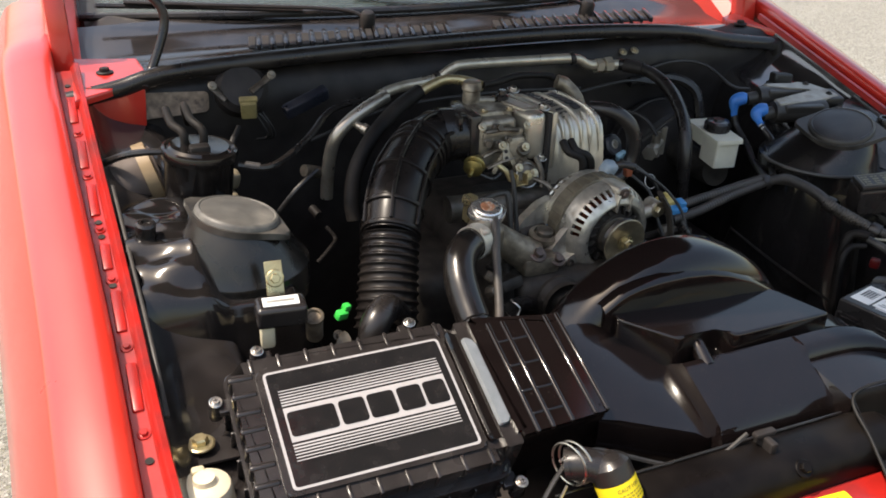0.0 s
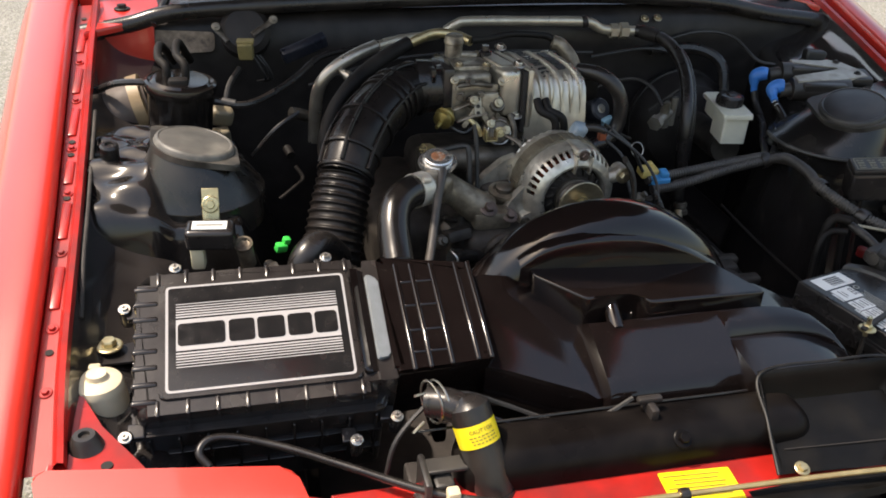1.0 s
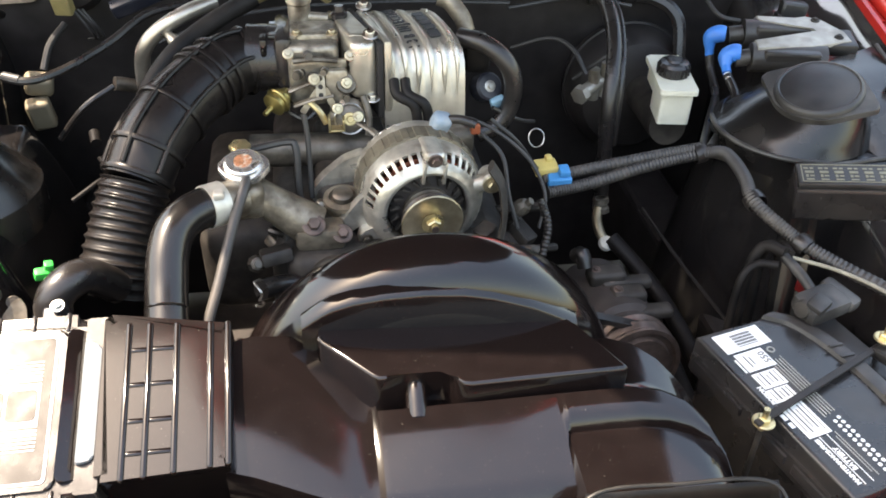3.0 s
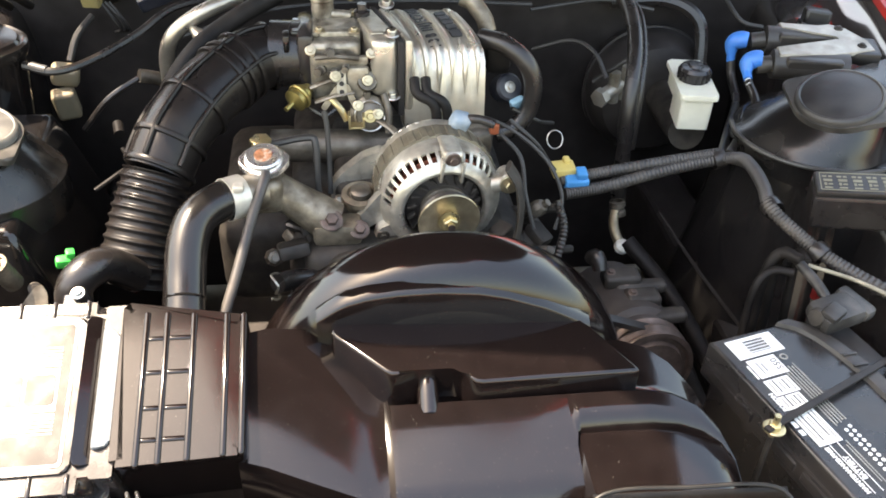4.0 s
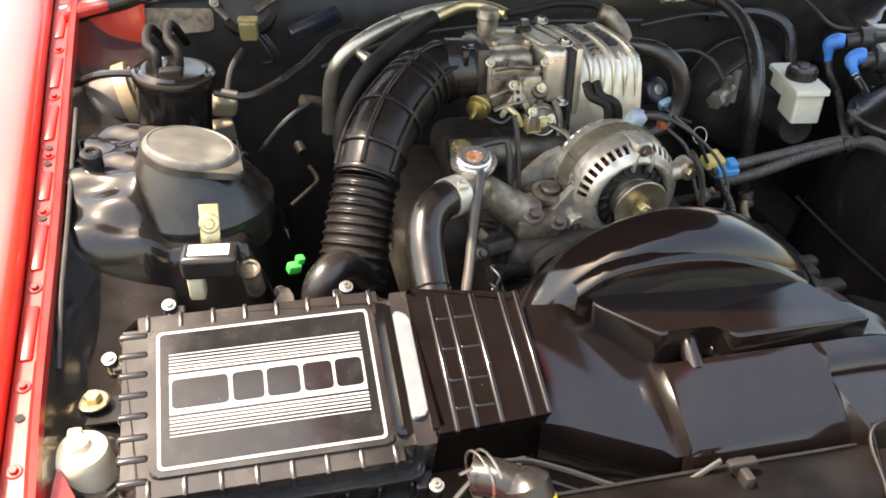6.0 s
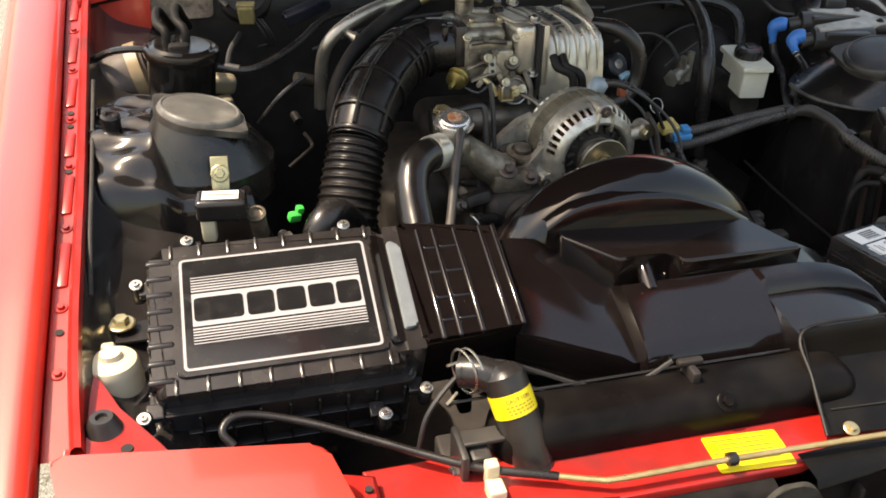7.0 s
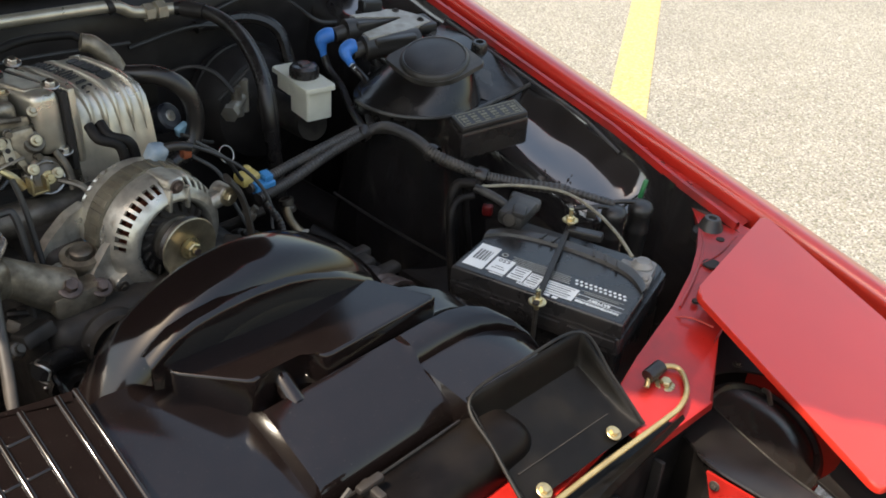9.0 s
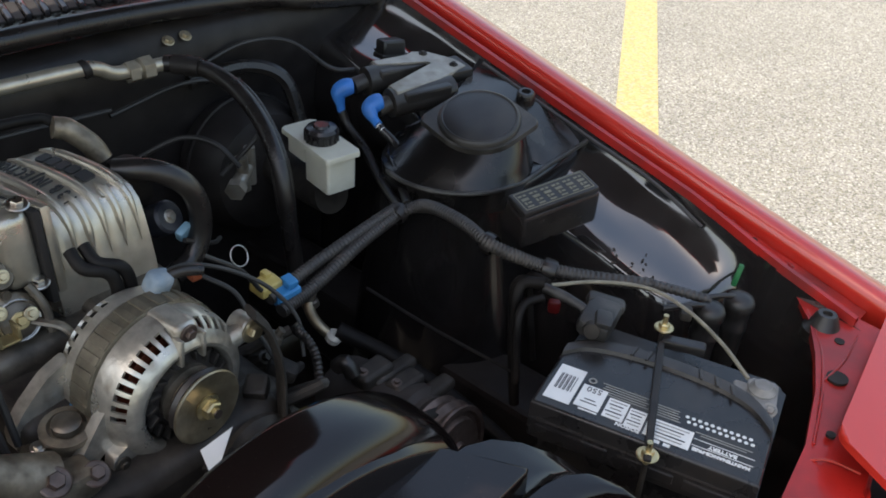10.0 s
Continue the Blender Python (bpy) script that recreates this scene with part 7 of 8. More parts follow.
ov = thing("overflow_hose", "thin grey overflow hose hanging from the filler neck", "hose", (-0.22, 0.83, 0.70))
bm = bmesh.new()
tube(bm, [(-0.196, 0.903, 0.768), (-0.199, 0.890, 0.762), (-0.212, 0.860, 0.738), (-0.230, 0.810, 0.697), (-0.245, 0.772, 0.664), (-0.25, 0.755, 0.64)], 0.0062, 10, 6)
part("hose", bm, LOOM, ov)
sen = thing("temperature_sender", "small brass sender with a looped wire behind the cap", "sensor", (-0.198, 0.965, 0.74))
bm = bmesh.new()
lathe(bm, [(0.010, -0.03), (0.010, 0.0), (0.013, 0.002), (0.013, 0.008), (0.010, 0.010), (0, 0.010)], axes((-0.205, 0.968, 0.768), (0, -0.1, 1)), 6)
part("sender", bm, ZINC, sen)
bm = bmesh.new()
tube(bm, [(-0.195, 0.968, 0.768), (-0.150, 0.975, 0.772), (-0.140, 0.970, 0.765), (-0.140, 0.955, 0.720), (-0.138, 0.95, 0.69)], 0.0045, 8, 5)
part("wire", bm, WIRE, sen)
bm = bmesh.new()
tube(bm, [(-0.128, 0.99, 0.80), (-0.125, 0.98, 0.77), (-0.125, 0.96, 0.70)], 0.0035, 8, 5)
part("wire", bm, WIRE, sen)
TAG_AT = (0.004, 0.845, 0.668)
tag = thing("white_tag", "small white plastic tag tucked behind the fan shroud", "tag", TAG_AT)
bm = bmesh.new()
prism(bm, [(-0.018, -0.012), (-0.012, 0.020), (0.024, 0.022)], 0, 0.0015, 0.0005, m=axes(TAG_AT, (-0.2, -0.55, 0.8), (1, 0, 0)))
part("tag", bm, PAPER, tag)
hc = thing("hose_clamp", "open wire clamp on a small low hose", "clamp", (-0.185, 0.83, 0.64))
bm = bmesh.new()
tube(bm, [(-0.192 + 0.004 * math.sin(3 * a), 0.835 - 0.014 * math.cos(a), 0.655 + 0.016 * math.sin(a)) for a in [2 * math.pi * i / 12 for i in range(12)]], 0.0014, 6, 3)
part("wire_ring", bm, BOLT, hc)
bm = bmesh.new()
tube(bm, [(-0.19, 0.84, 0.655), (-0.17, 0.86, 0.645), (-0.13, 0.88, 0.63)], 0.012, 12, 5)
part("small_hose", bm, RUBBER, hc)


# ---- battery ----
def battery():
    t = thing("battery", "black maintenance-free car battery with white labels and a hold-down bar", "battery", (0.40, 0.61, 0.43))
    B = axes((0.398, 0.607, 0.652), (0, 0, 1), (0.97, 0.2425, 0))  # x across, y along
    bm = bmesh.new()
    box(bm, (0.007, 0, -0.115), (0.176, 0.226, 0.19), 0.006, B)
    part("case", bm, BATTERY_BLACK, t)
    bm = bmesh.new()
    prism(bm, rounded([(-0.095, -0.118), (0.088, -0.118), (0.088, 0.118), (-0.095, 0.118)], 0.006), -0.040, -0.016, 0.004, m=B)
    part("cover_ledge", bm, BATTERY_BLACK, t)
    bm = bmesh.new()
    # a skirt with shallow steps along the front edge
    for y0, y1 in ((-0.112, -0.050), (-0.040, 0.018), (0.028, 0.108)):
        box(bm, (-0.0955, (y0 + y1) / 2, -0.026), (0.004, y1 - y0, 0.012), 0.0015, B)
    part("front_step", bm, BATTERY_BLACK, t)
    bm = bmesh.new()
    arc = [(0.004, 0.117), (0.022, 0.098), (0.032, 0.070), (0.037, 0.030), (0.037, -0.015), (0.032, -0.055), (0.020, -0.088), (-0.004, -0.112), (-0.018, -0.117)]
    prism(bm, [(-0.092, 0.117)] + [(-0.092, -0.117)] + arc[::-1], -0.018, 0.004, 0.004, m=B, seg=3)
    cover = part("cover", bm, BATTERY_BLACK, t, "black moulded cover")
    bm = bmesh.new()
    prism(bm, rounded([(0.0, -0.112), (0.086, -0.112), (0.086, 0.112), (0.0, 0.112)], 0.008), -0.022, -0.008, 0.003, m=B)
    part("terminal_shelf", bm, BATTERY_BLACK, t)
    # broad carry strap folded along the rear of the cover
    bm = bmesh.new()
    loft(bm, [[B @ Vector((x + dx, y * 0.985, z)) for dx, z in ((-0.010, 0.0042), (-0.008, 0.0085), (0.000, 0.0100), (0.008, 0.0090), (0.010, 0.0040), (0.010, -0.004))] for x, y in [tuple(p)[:2] for p in spline([Vector((a, b, 0)) for a, b in arc], 5)]])
    strap = part("carry_strap", bm, STRAP, t, "dull black carry strap", sharp=45)
    for k, y in enumerate((0.045, 0.028, -0.030, -0.048, -0.066)):
        bm = bmesh.new()
        box(bm, (0, 0, 0), (0.017, 0.0035, 0.003), 0.001, B @ pose(0.0365 - 3.4 * max(0.0, -0.012 - y) ** 2 - 0.002, y, 0.0105, 0, 0, 18 if y < 0 else -8))
        part("strap_rib", bm, STRAP, strap)
    # labels along the front edge; x runs to the rear, y towards the engine
    F0 = B @ Matrix.Translation((0, 0, 0.0042)) @ Matrix.Rotation(radians(90), 4, "Z")
    ink = F0 @ Matrix.Translation((0, 0, 0.0007))

    def lab(x0, x1, y0, y1, nm="paper_label"):
        bm = bmesh.new()
        prism(bm, [(x0, y0), (x1, y0), (x1, y1), (x0, y1)], 0, 0.0006, 0, m=F0)
        return part(nm, bm, PAPER, cover)
    a = lab(0.080, 0.109, 0.020, 0.0785)
    bars([(0.0855 + 0.0022 * i + 0.0006 * ((i * 3) % 2), 0.047, 0.0008 + 0.0004 * (i % 2), 0.026) for i in range(9)], ink, INK, a, "barcode_line", 0.0003)
    b = lab(0.0495, 0.0765, 0.039, 0.0745)
    words("550", 0.0115, ink @ Matrix.Translation((0.063, 0.0445, 0)), INK, b, "rating", lift=0.0002)
    for x, y, w in ((0.063, 0.061, 0.012), (0.063, 0.066, 0.018)):
        bars([(x, y, w, 0.0012)], ink, INK, b, "small_print", 0.0003)
    lab(0.050, 0.070, 0.0765, 0.0785, "label_strip")
    for x0, x1, y0, y1, n in ((0.0235, 0.0455, 0.046, 0.076, 5), (0.0035, 0.0215, 0.050, 0.078, 5), (-0.0455, 0.001, 0.0525, 0.080, 5)):
        c = lab(x0, x1, y0, y1, "notice_strip")
        for k in range(n):
            yk = y0 + 0.004 + (y1 - y0 - 0.008) * k / (n - 1)
            bars([((x0 + x1) / 2 + 0.001 * (k % 2), yk, (x1 - x0) * (0.82 - 0.14 * (k % 3)), 0.0015)], ink, INK if k % 2 else GREY_INK, c, "notice_text", 0.0003)
    words("POISON", 0.0070, F0 @ Matrix.Translation((0.0165, 0.0795, 0)), PAPER, cover, "poison_word", lift=0.0002, bold=0.0003)
    for x, w in ((-0.014, 0.008), (-0.025, 0.007)):
        bars([(x, 0.084, w, 0.0045)], F0, PAPER, cover, "faint_word", 0.0003)
    words("MAINTENANCE-FREE", 0.0060, F0 @ Matrix.Translation((-0.0765, 0.0745, 0)), PAPER, cover, "maintenance_line", lift=0.0002, bold=0.0003)
    words("BATTERY", 0.0068, F0 @ Matrix.Translation((-0.0765, 0.0650, 0)), PAPER, cover, "battery_word", lift=0.0002, bold=0.0003)
    for y in (0.0600, 0.0695):
        bars([(-0.0765, y, 0.060, 0.0008)], F0, PAPER, cover, "rule_line", 0.0003)
    for k in range(2):
        bars([(-0.0745, 0.0500 + 0.0034 * k, 0.056 - 0.010 * k, 0.0011)], F0, GREY_INK, cover, "small_print", 0.0003)
    for k in range(5):
        bars([(0.034 - 0.001 * k, 0.0275 + 0.0038 * k, 0.050 - 0.005 * (k % 2), 0.0013)], F0, GREY_INK, cover, "small_print", 0.0003)
        bars([(-0.010 - 0.001 * k, 0.0300 + 0.0038 * k, 0.030 - 0.003 * (k % 2), 0.0013)], F0, GREY_INK, cover, "small_print", 0.0003)
    for i in range(11):
        for j in range(2):
            bm = bmesh.new()
            lathe(bm, [(0.0021, 0.0), (0.0021, 0.0005), (0, 0.0005)], F0 @ Matrix.Translation((-0.0335 - 0.0064 * i - 0.003 * j, 0.0330 + 0.0070 * j, 0)), 10)
            part("date_dot", bm, PAPER, cover)
    bm = bmesh.new()
    lathe(bm, [(0.0048, 0.0), (0.0048, 0.0005), (0.0030, 0.0005), (0.0030, 0.0)], F0 @ Matrix.Translation((0.0700, 0.0300, 0)), 10)
    part("recycling_mark", bm, GREY_INK, cover)
    words("C6", 0.009, F0 @ Matrix.Translation((-0.060, -0.051, -0.0115)) @ Matrix.Rotation(radians(180), 4, "Z"), PAPER, cover, "moulded_mark", lift=0.0004)
    # bare lead clamp at one end
    bm = bmesh.new()
    prism(bm, rounded([(0.018, -0.112), (0.064, -0.108), (0.060, -0.076), (0.030, -0.082), (0.016, -0.088)], 0.005), -0.010, 0.008, 0.003, m=B)
    box(bm, (0.044, -0.072, -0.002), (0.020, 0.018, 0.014), 0.003, B)
    clamp = part("terminal_clamp", bm, LEAD, t, "grey lead terminal clamp")
    bm = bmesh.new()
    lathe(bm, [(0.0145, 0.006), (0.0145, 0.010), (0.0115, 0.0135), (0.0095, 0.0165), (0, 0.0170)], B @ Matrix.Translation((0.044, -0.0935, 0)), 20)
    part("terminal_post", bm, LEAD, clamp)
    hexbolt(B @ Vector((0.022, -0.106, 0.004)), (-0.5, -0.2, 0.6), 0.0045, clamp, LEAD, "clamp_bolt")
    # hold-down
    p0, p1 = Vector((0.295, 0.568, 0.657)), Vector((0.470, 0.652, 0.670))
    bm = bmesh.new()
    d = (p1 - p0)
    box(bm, (0, 0, 0), (d.length + 0.024, 0.008, 0.004), 0.0015, axes((p0 + p1) / 2, (0, 0, 1), d))
    hold = part("hold_down_bar", bm, BLACK_MATT, t, "thin black hold-down bar")
    for p in (p0, p1):
        bm = bmesh.new()
        tube(bm, [p + Vector((0, 0, 0.020)), p + Vector((0, 0, -0.008))], 0.0032, 10, 3)
        part("hook_bolt", bm, ZINC, hold)
        bm = bmesh.new()
        tube(bm, [p + Vector((0, 0, -0.006)), p + Vector((0, 0, -0.10))], 0.0030, 10, 3)
        part("hook_shank", bm, BLOCK, hold)
        hexbolt(p + Vector((0, 0, 0.002)), (0, 0, 1), 0.0064, hold, ZINC, "hold_down_nut")
    return t


battery()
clampt = thing("battery_lead", "heavy black battery lead with a dusty terminal cover", "battery cable", (0.40, 0.74, 0.66))
bm = bmesh.new()
box(bm, (0, 0, 0), (0.056, 0.040, 0.024), 0.008, pose(0.430, 0.714, 0.674, 6, -6, 14))
box(bm, (0, 0, 0), (0.024, 0.020, 0.012), 0.004, pose(0.418, 0.702, 0.684, 10, -12, 30))
box(bm, (0, 0, 0), (0.020, 0.046, 0.018), 0.006, pose(0.455, 0.722, 0.678, 10, 0, 30))
tube(bm, [(0.428, 0.725, 0.676), (0.424, 0.755, 0.684), (0.418, 0.785, 0.688)], 0.0062, 12, 5)
part("terminal_cover", bm, COVER_RUBBER, clampt, "dusty black rubber terminal cover")
bm = bmesh.new()
lathe(bm, [(0.011, -0.008), (0.012, 0.0), (0.009, 0.005), (0, 0.006)], axes((0.405, 0.707, 0.674), (-0.8, -0.3, 0.2)), 14)
part("clamp_eye", bm, BLOCK, clampt)
bm = bmesh.new()
box(bm, (0, 0, 0), (0.012, 0.016, 0.018), 0.004, pose(0.462, 0.795, 0.632, 0, 0, 30))
part("red_cap", bm, RED_WIRE, clampt, "red positive terminal cap")
for i, pts in enumerate(([(0.418, 0.785, 0.694), (0.404, 0.806, 0.690), (0.392, 0.806, 0.668), (0.388, 0.80, 0.61), (0.39, 0.79, 0.52)], [(0.422, 0.79, 0.686), (0.416, 0.818, 0.682), (0.412, 0.822, 0.65), (0.412, 0.81, 0.56)], [(0.426, 0.785, 0.690), (0.430, 0.812, 0.686), (0.432, 0.815, 0.66), (0.434, 0.80, 0.56)], [(0.410, 0.78, 0.680), (0.388, 0.79, 0.676), (0.370, 0.785, 0.655), (0.365, 0.775, 0.58)])):
    bm = bmesh.new()
    tube(bm, pts, 0.0068 if i < 2 else 0.0052, 10, 6)
    part("cable", bm, PIT, clampt)
lead = thing("earth_lead", "thin pale earth lead arching to the battery terminal", "battery cable", (0.46, 0.56, 0.66))
bm = bmesh.new()
tube(bm, [(0.425, 0.780, 0.690), (0.470, 0.745, 0.690), (0.505, 0.695, 0.688), (0.508, 0.645, 0.681), (0.490, 0.590, 0.673), (0.466, 0.545, 0.664)], 0.0024, 8, 8)
part("lead", bm, PALE_WIRE, lead)
# dirty plug halves lying behind the strap
nub = thing("loose_plug", "small dirty plastic plug lying behind the battery strap", "connector", (0.49, 0.64, 0.655))
for c, sz, rz in (((0.520, 0.650, 0.668), (0.022, 0.014, 0.012), 30), ((0.470, 0.625, 0.662), (0.016, 0.050, 0.012), 24)):
    bm = bmesh.new()
    box(bm, (0, 0, 0), sz, 0.003, pose(*c, 0, 0, rz))
    part("plug_body", bm, DUSTY_PLASTIC if rz < 30 else BLOCK, nub)

# plugs behind the battery
for i, (x, y) in enumerate(((0.554, 0.634), (0.598, 0.617))):
    p = thing("headlamp_plug", "black rubber-booted plug standing behind the battery", "connector", (x, y, 0.60), "headlamp plugs")
    P = axes((x, y, 0.664), (-0.05, -0.06, 1))
    bm = bmesh.new()
    lathe(bm, [(0.0165, -0.10), (0.0165, -0.046), (0.0178, -0.043), (0.0178, -0.036), (0.0165, -0.033), (0.0165, -0.014), (0.0185, -0.011), (0.0185, -0.003), (0.0160, 0.003), (0.0100, 0.0065), (0, 0.0075)], P, 24)
    part("boot", bm, DUSTY_PLASTIC, p)
    bm = bmesh.new()
    tube(bm, [(x - 0.004, y + 0.006, 0.668), (x - 0.020, y + 0.016, 0.672), (x - 0.045, y + 0.040, 0.668)], 0.0036, 10, 6)
    part("wire_tail", bm, RUBBER, p)
gp = thing("green_tag", "small green connector by the inner wing", "connector", (0.645, 0.64, 0.65))
bm = bmesh.new()
box(bm, (0, 0, 0), (0.010, 0.007, 0.030), 0.002, pose(0.640, 0.642, 0.668, 8, 12, 20))
part("tag", bm, GREEN_DULL, gp)

# ---- fuse box ----
fb = thing("fuse_box", "black fuse box with a printed clear lid on the inner wing", "fuse box", (0.51, 0.845, 0.70))
FB = axes((0.509, 0.846, 0.754), (-0.16, -0.12, 1), (0.95, -0.33, 0.10))
bm = bmesh.new()
box(bm, (0, 0, -0.028), (0.116, 0.044, 0.050), 0.005, FB)
part("base", bm, BLACK_PLASTIC, fb)
bm = bmesh.new()
box(bm, (0, 0, 0.0), (0.112, 0.040, 0.010), 0.003, FB)
fl = part("lid", bm, DUSTY_PLASTIC, fb, "dusty smoked lid")
bars([(0, 0.0155, 0.100, 0.0012), (0, -0.0155, 0.100, 0.0012), (-0.050, 0, 0.0012, 0.031), (0.050, 0, 0.0012, 0.031)], FB @ Matrix.Translation((0, 0, 0.0052)), OLIVE_INK, fl, "printed_border", 0.0004)
for i in range(6):
    x = -0.0415 + 0.0166 * i
    bars([(x - 0.0035, 0.009, 0.005, 0.003), (x + 0.003, 0.009, 0.004, 0.003), (x, 0.002, 0.010, 0.0045), (x - 0.003, -0.005, 0.003, 0.005), (x + 0.0025, -0.005, 0.005, 0.003), (x, -0.0115, 0.009, 0.0025)], FB @ Matrix.Translation((0, 0, 0.0052)), OLIVE_INK, fl, "printed_bar", 0.0004)

# ---- brake fluid reservoir ----
br = thing("brake_reservoir", "milky brake fluid reservoir with a black screw cap", "fluid reservoir", (0.405, 1.155, 0.66))
RB = axes((0.422, 1.184, 0.740), (0, -0.03, 1), (0.985, -0.15, 0))
bm = bmesh.new()
prism(bm, rounded([(-0.028, -0.061), (0.028, -0.061), (0.028, 0.061), (-0.028, 0.061)], 0.006), -0.008, 0.0, 0.003, m=RB)
prism(bm, rounded([(-0.0235, -0.055), (0.0235, -0.055), (0.0235, 0.004), (-0.0235, 0.004)], 0.005), -0.058, -0.008, 0.001, m=RB)
prism(bm, rounded([(-0.0225, 0.004), (0.0225, 0.004), (0.0225, 0.052), (-0.0225, 0.052)], 0.005), -0.034, -0.008, 0.001, m=RB)
part("tank", bm, WHITE_PLASTIC, br)
bm = bmesh.new()
lathe(bm, [(0.021, -0.004), (0.023, 0.0), (0.024, 0.016), (0.021, 0.020), (0.012, 0.021), (0.010, 0.024), (0, 0.024)], RB @ Matrix.Translation((0.0, -0.004, 0)), 24)
capb = part("cap", bm, BLACK_PLASTIC, br, "ridged black cap")
for i in range(16):
    bm = bmesh.new()
    box(bm, (0.0235, 0, 0.008), (0.003, 0.003, 0.014), 0.0006, RB @ Matrix.Translation((0.0, -0.004, 0)) @ Matrix.Rotation(2 * math.pi * i / 16, 4, "Z"))
    part("grip_ridge", bm, BLACK_PLASTIC, capb)
bm = bmesh.new()
tube(bm, [(0.420, 1.16, 0.660), (0.424, 1.20, 0.655), (0.425, 1.38, 0.66)], 0.028, 18, 4)
part("master_cylinder", bm, BLOCK, br)
bv = thing("brake_booster", "round black brake servo on the bulkhead", "brake servo", (0.42, 1.33, 0.66))
bm = bmesh.new()
lathe(bm, [(0, 0.075), (0.05, 0.07), (0.10, 0.055), (0.118, 0.03), (0.120, 0.0), (0.112, -0.03), (0, -0.03)], axes((0.42, 1.36, 0.640), (0, -1, 0.05)) @ Matrix.Diagonal((0.9, 0.9, 1.0, 1.0)), 40)
part("shell", bm, BLACK_MATT, bv)
bm = bmesh.new()
lathe(bm, [(0.1075, -0.004), (0.1110, -0.003), (0.1110, 0.003), (0.1075, 0.004)], axes((0.42, 1.36, 0.640), (0, -1, 0.05)), 40)
part("crimp_band", bm, BLACK_MATT, bv)
for a in (50, 130):
    hexbolt((0.42 + 0.05 * math.cos(radians(a)), 1.293, 0.640 + 0.05 * math.sin(radians(a))), (0, -1, 0.05), 0.005, bv, BLOCK, "servo_stud")

# ---- ignition coils with blue plug boots ----
ic = thing("ignition_coil", "twin ignition coil pack with aluminium bracket and blue boots", "ignition coil", (0.56, 1.11, 0.76))
CM = axes((0.585, 1.160, 0.797), (-0.05, -0.12, 1), (0.97, -0.25, 0))
bm = bmesh.new()
prism(bm, [(-0.042, 0.052), (-0.040, 0.036), (0.036, 0.020), (0.040, 0.010), (-0.056, -0.022), (-0.054, -0.045), (0.026, -0.034), (0.083, -0.014), (0.078, 0.012), (0.052, 0.046), (0.030, 0.056), (0.014, 0.046)], 0.002, 0.008, 0.0022, m=CM)
fork = part("bracket", bm, FORK, ic, "forked grey aluminium bracket")
for x, y in ((0.066, -0.006), (0.042, 0.042)):
    hexbolt(CM @ Vector((x, y, 0.008)), (-0.05, -0.12, 1), 0.0038, fork, BLOCK, "bracket_screw")
for y in (-0.034, 0.036):
    bm = bmesh.new()
    tube(bm, [CM @ Vector((-0.060, y, -0.014)), CM @ Vector((0.045, y, -0.014))], 0.021, 20, 3)
    box(bm, (-0.005, y, -0.006), (0.080, 0.040, 0.022), 0.004, CM)
    tube(bm, [CM @ Vector((-0.06, y, -0.014)), CM @ Vector((-0.080, y, -0.018))], 0.0125, 14, 3)
    part("coil", bm, COIL_CASE, ic)
bm = bmesh.new()
box(bm, (0.07, 0.0, -0.004), (0.045, 0.05, 0.020), 0.005, CM)
part("igniter", bm, DUSTY_PLASTIC, ic)
for pts in ([(0.510, 1.212, 0.7855), (0.502, 1.216, 0.785), (0.493, 1.220, 0.780), (0.491, 1.220, 0.771), (0.492, 1.218, 0.760), (0.493, 1.217, 0.750)], [(0.504, 1.146, 0.784), (0.496, 1.149, 0.783), (0.487, 1.150, 0.778), (0.483, 1.144, 0.772), (0.481, 1.136, 0.767), (0.480, 1.127, 0.762)]):
    bm = bmesh.new()
    tube(bm, pts, 0.0125, 16, 6, radius=lambda s: 0.0116 + 0.0016 * math.sin(min(1.0, s / 0.5) * math.pi) - 0.0050 * min(1.0, max(0, s - 0.5) / 0.3))
    part("plug_boot", bm, BLUE, ic, "bright blue rubber plug boot")
bm = bmesh.new()
lathe(bm, [(0.005, -0.004), (0.0055, 0.006), (0, 0.006)], axes((0.480, 1.123, 0.759), (0.0, -0.9, -0.4)), 12)
part("lead_ring", bm, PAPER, ic)
for pts in ([(0.493, 1.217, 0.752), (0.494, 1.205, 0.730), (0.490, 1.165, 0.708), (0.455, 1.10, 0.700), (0.408, 1.014, 0.704)], [(0.480, 1.125, 0.760), (0.482, 1.09, 0.738), (0.452, 1.055, 0.712), (0.415, 1.006, 0.710)]):
    bm = bmesh.new()
    tube(bm, pts, 0.0065, 10, 8)
    part("plug_lead", bm, RUBBER, ic)
rel = thing("relay", "small dusty relay on the bulkhead by the hinge", "relay", (0.62, 1.29, 0.79))
bm = bmesh.new()
box(bm, (0, 0, 0), (0.040, 0.030, 0.028), 0.005, pose(0.640, 1.262, 0.800, -8, 4, -18))
box(bm, (0, 0, 0), (0.046, 0.034, 0.008), 0.002, pose(0.640, 1.262, 0.788, -8, 4, -18))
relay_case = part("relay_case", bm, DUSTY_PLASTIC, rel)
bm = bmesh.new()
box(bm, (0, 0, 0), (0.016, 0.05, 0.004), 0.0015, pose(0.648, 1.285, 0.785, -8, 4, -18))
part("relay_tab", bm, PIT, relay_case)

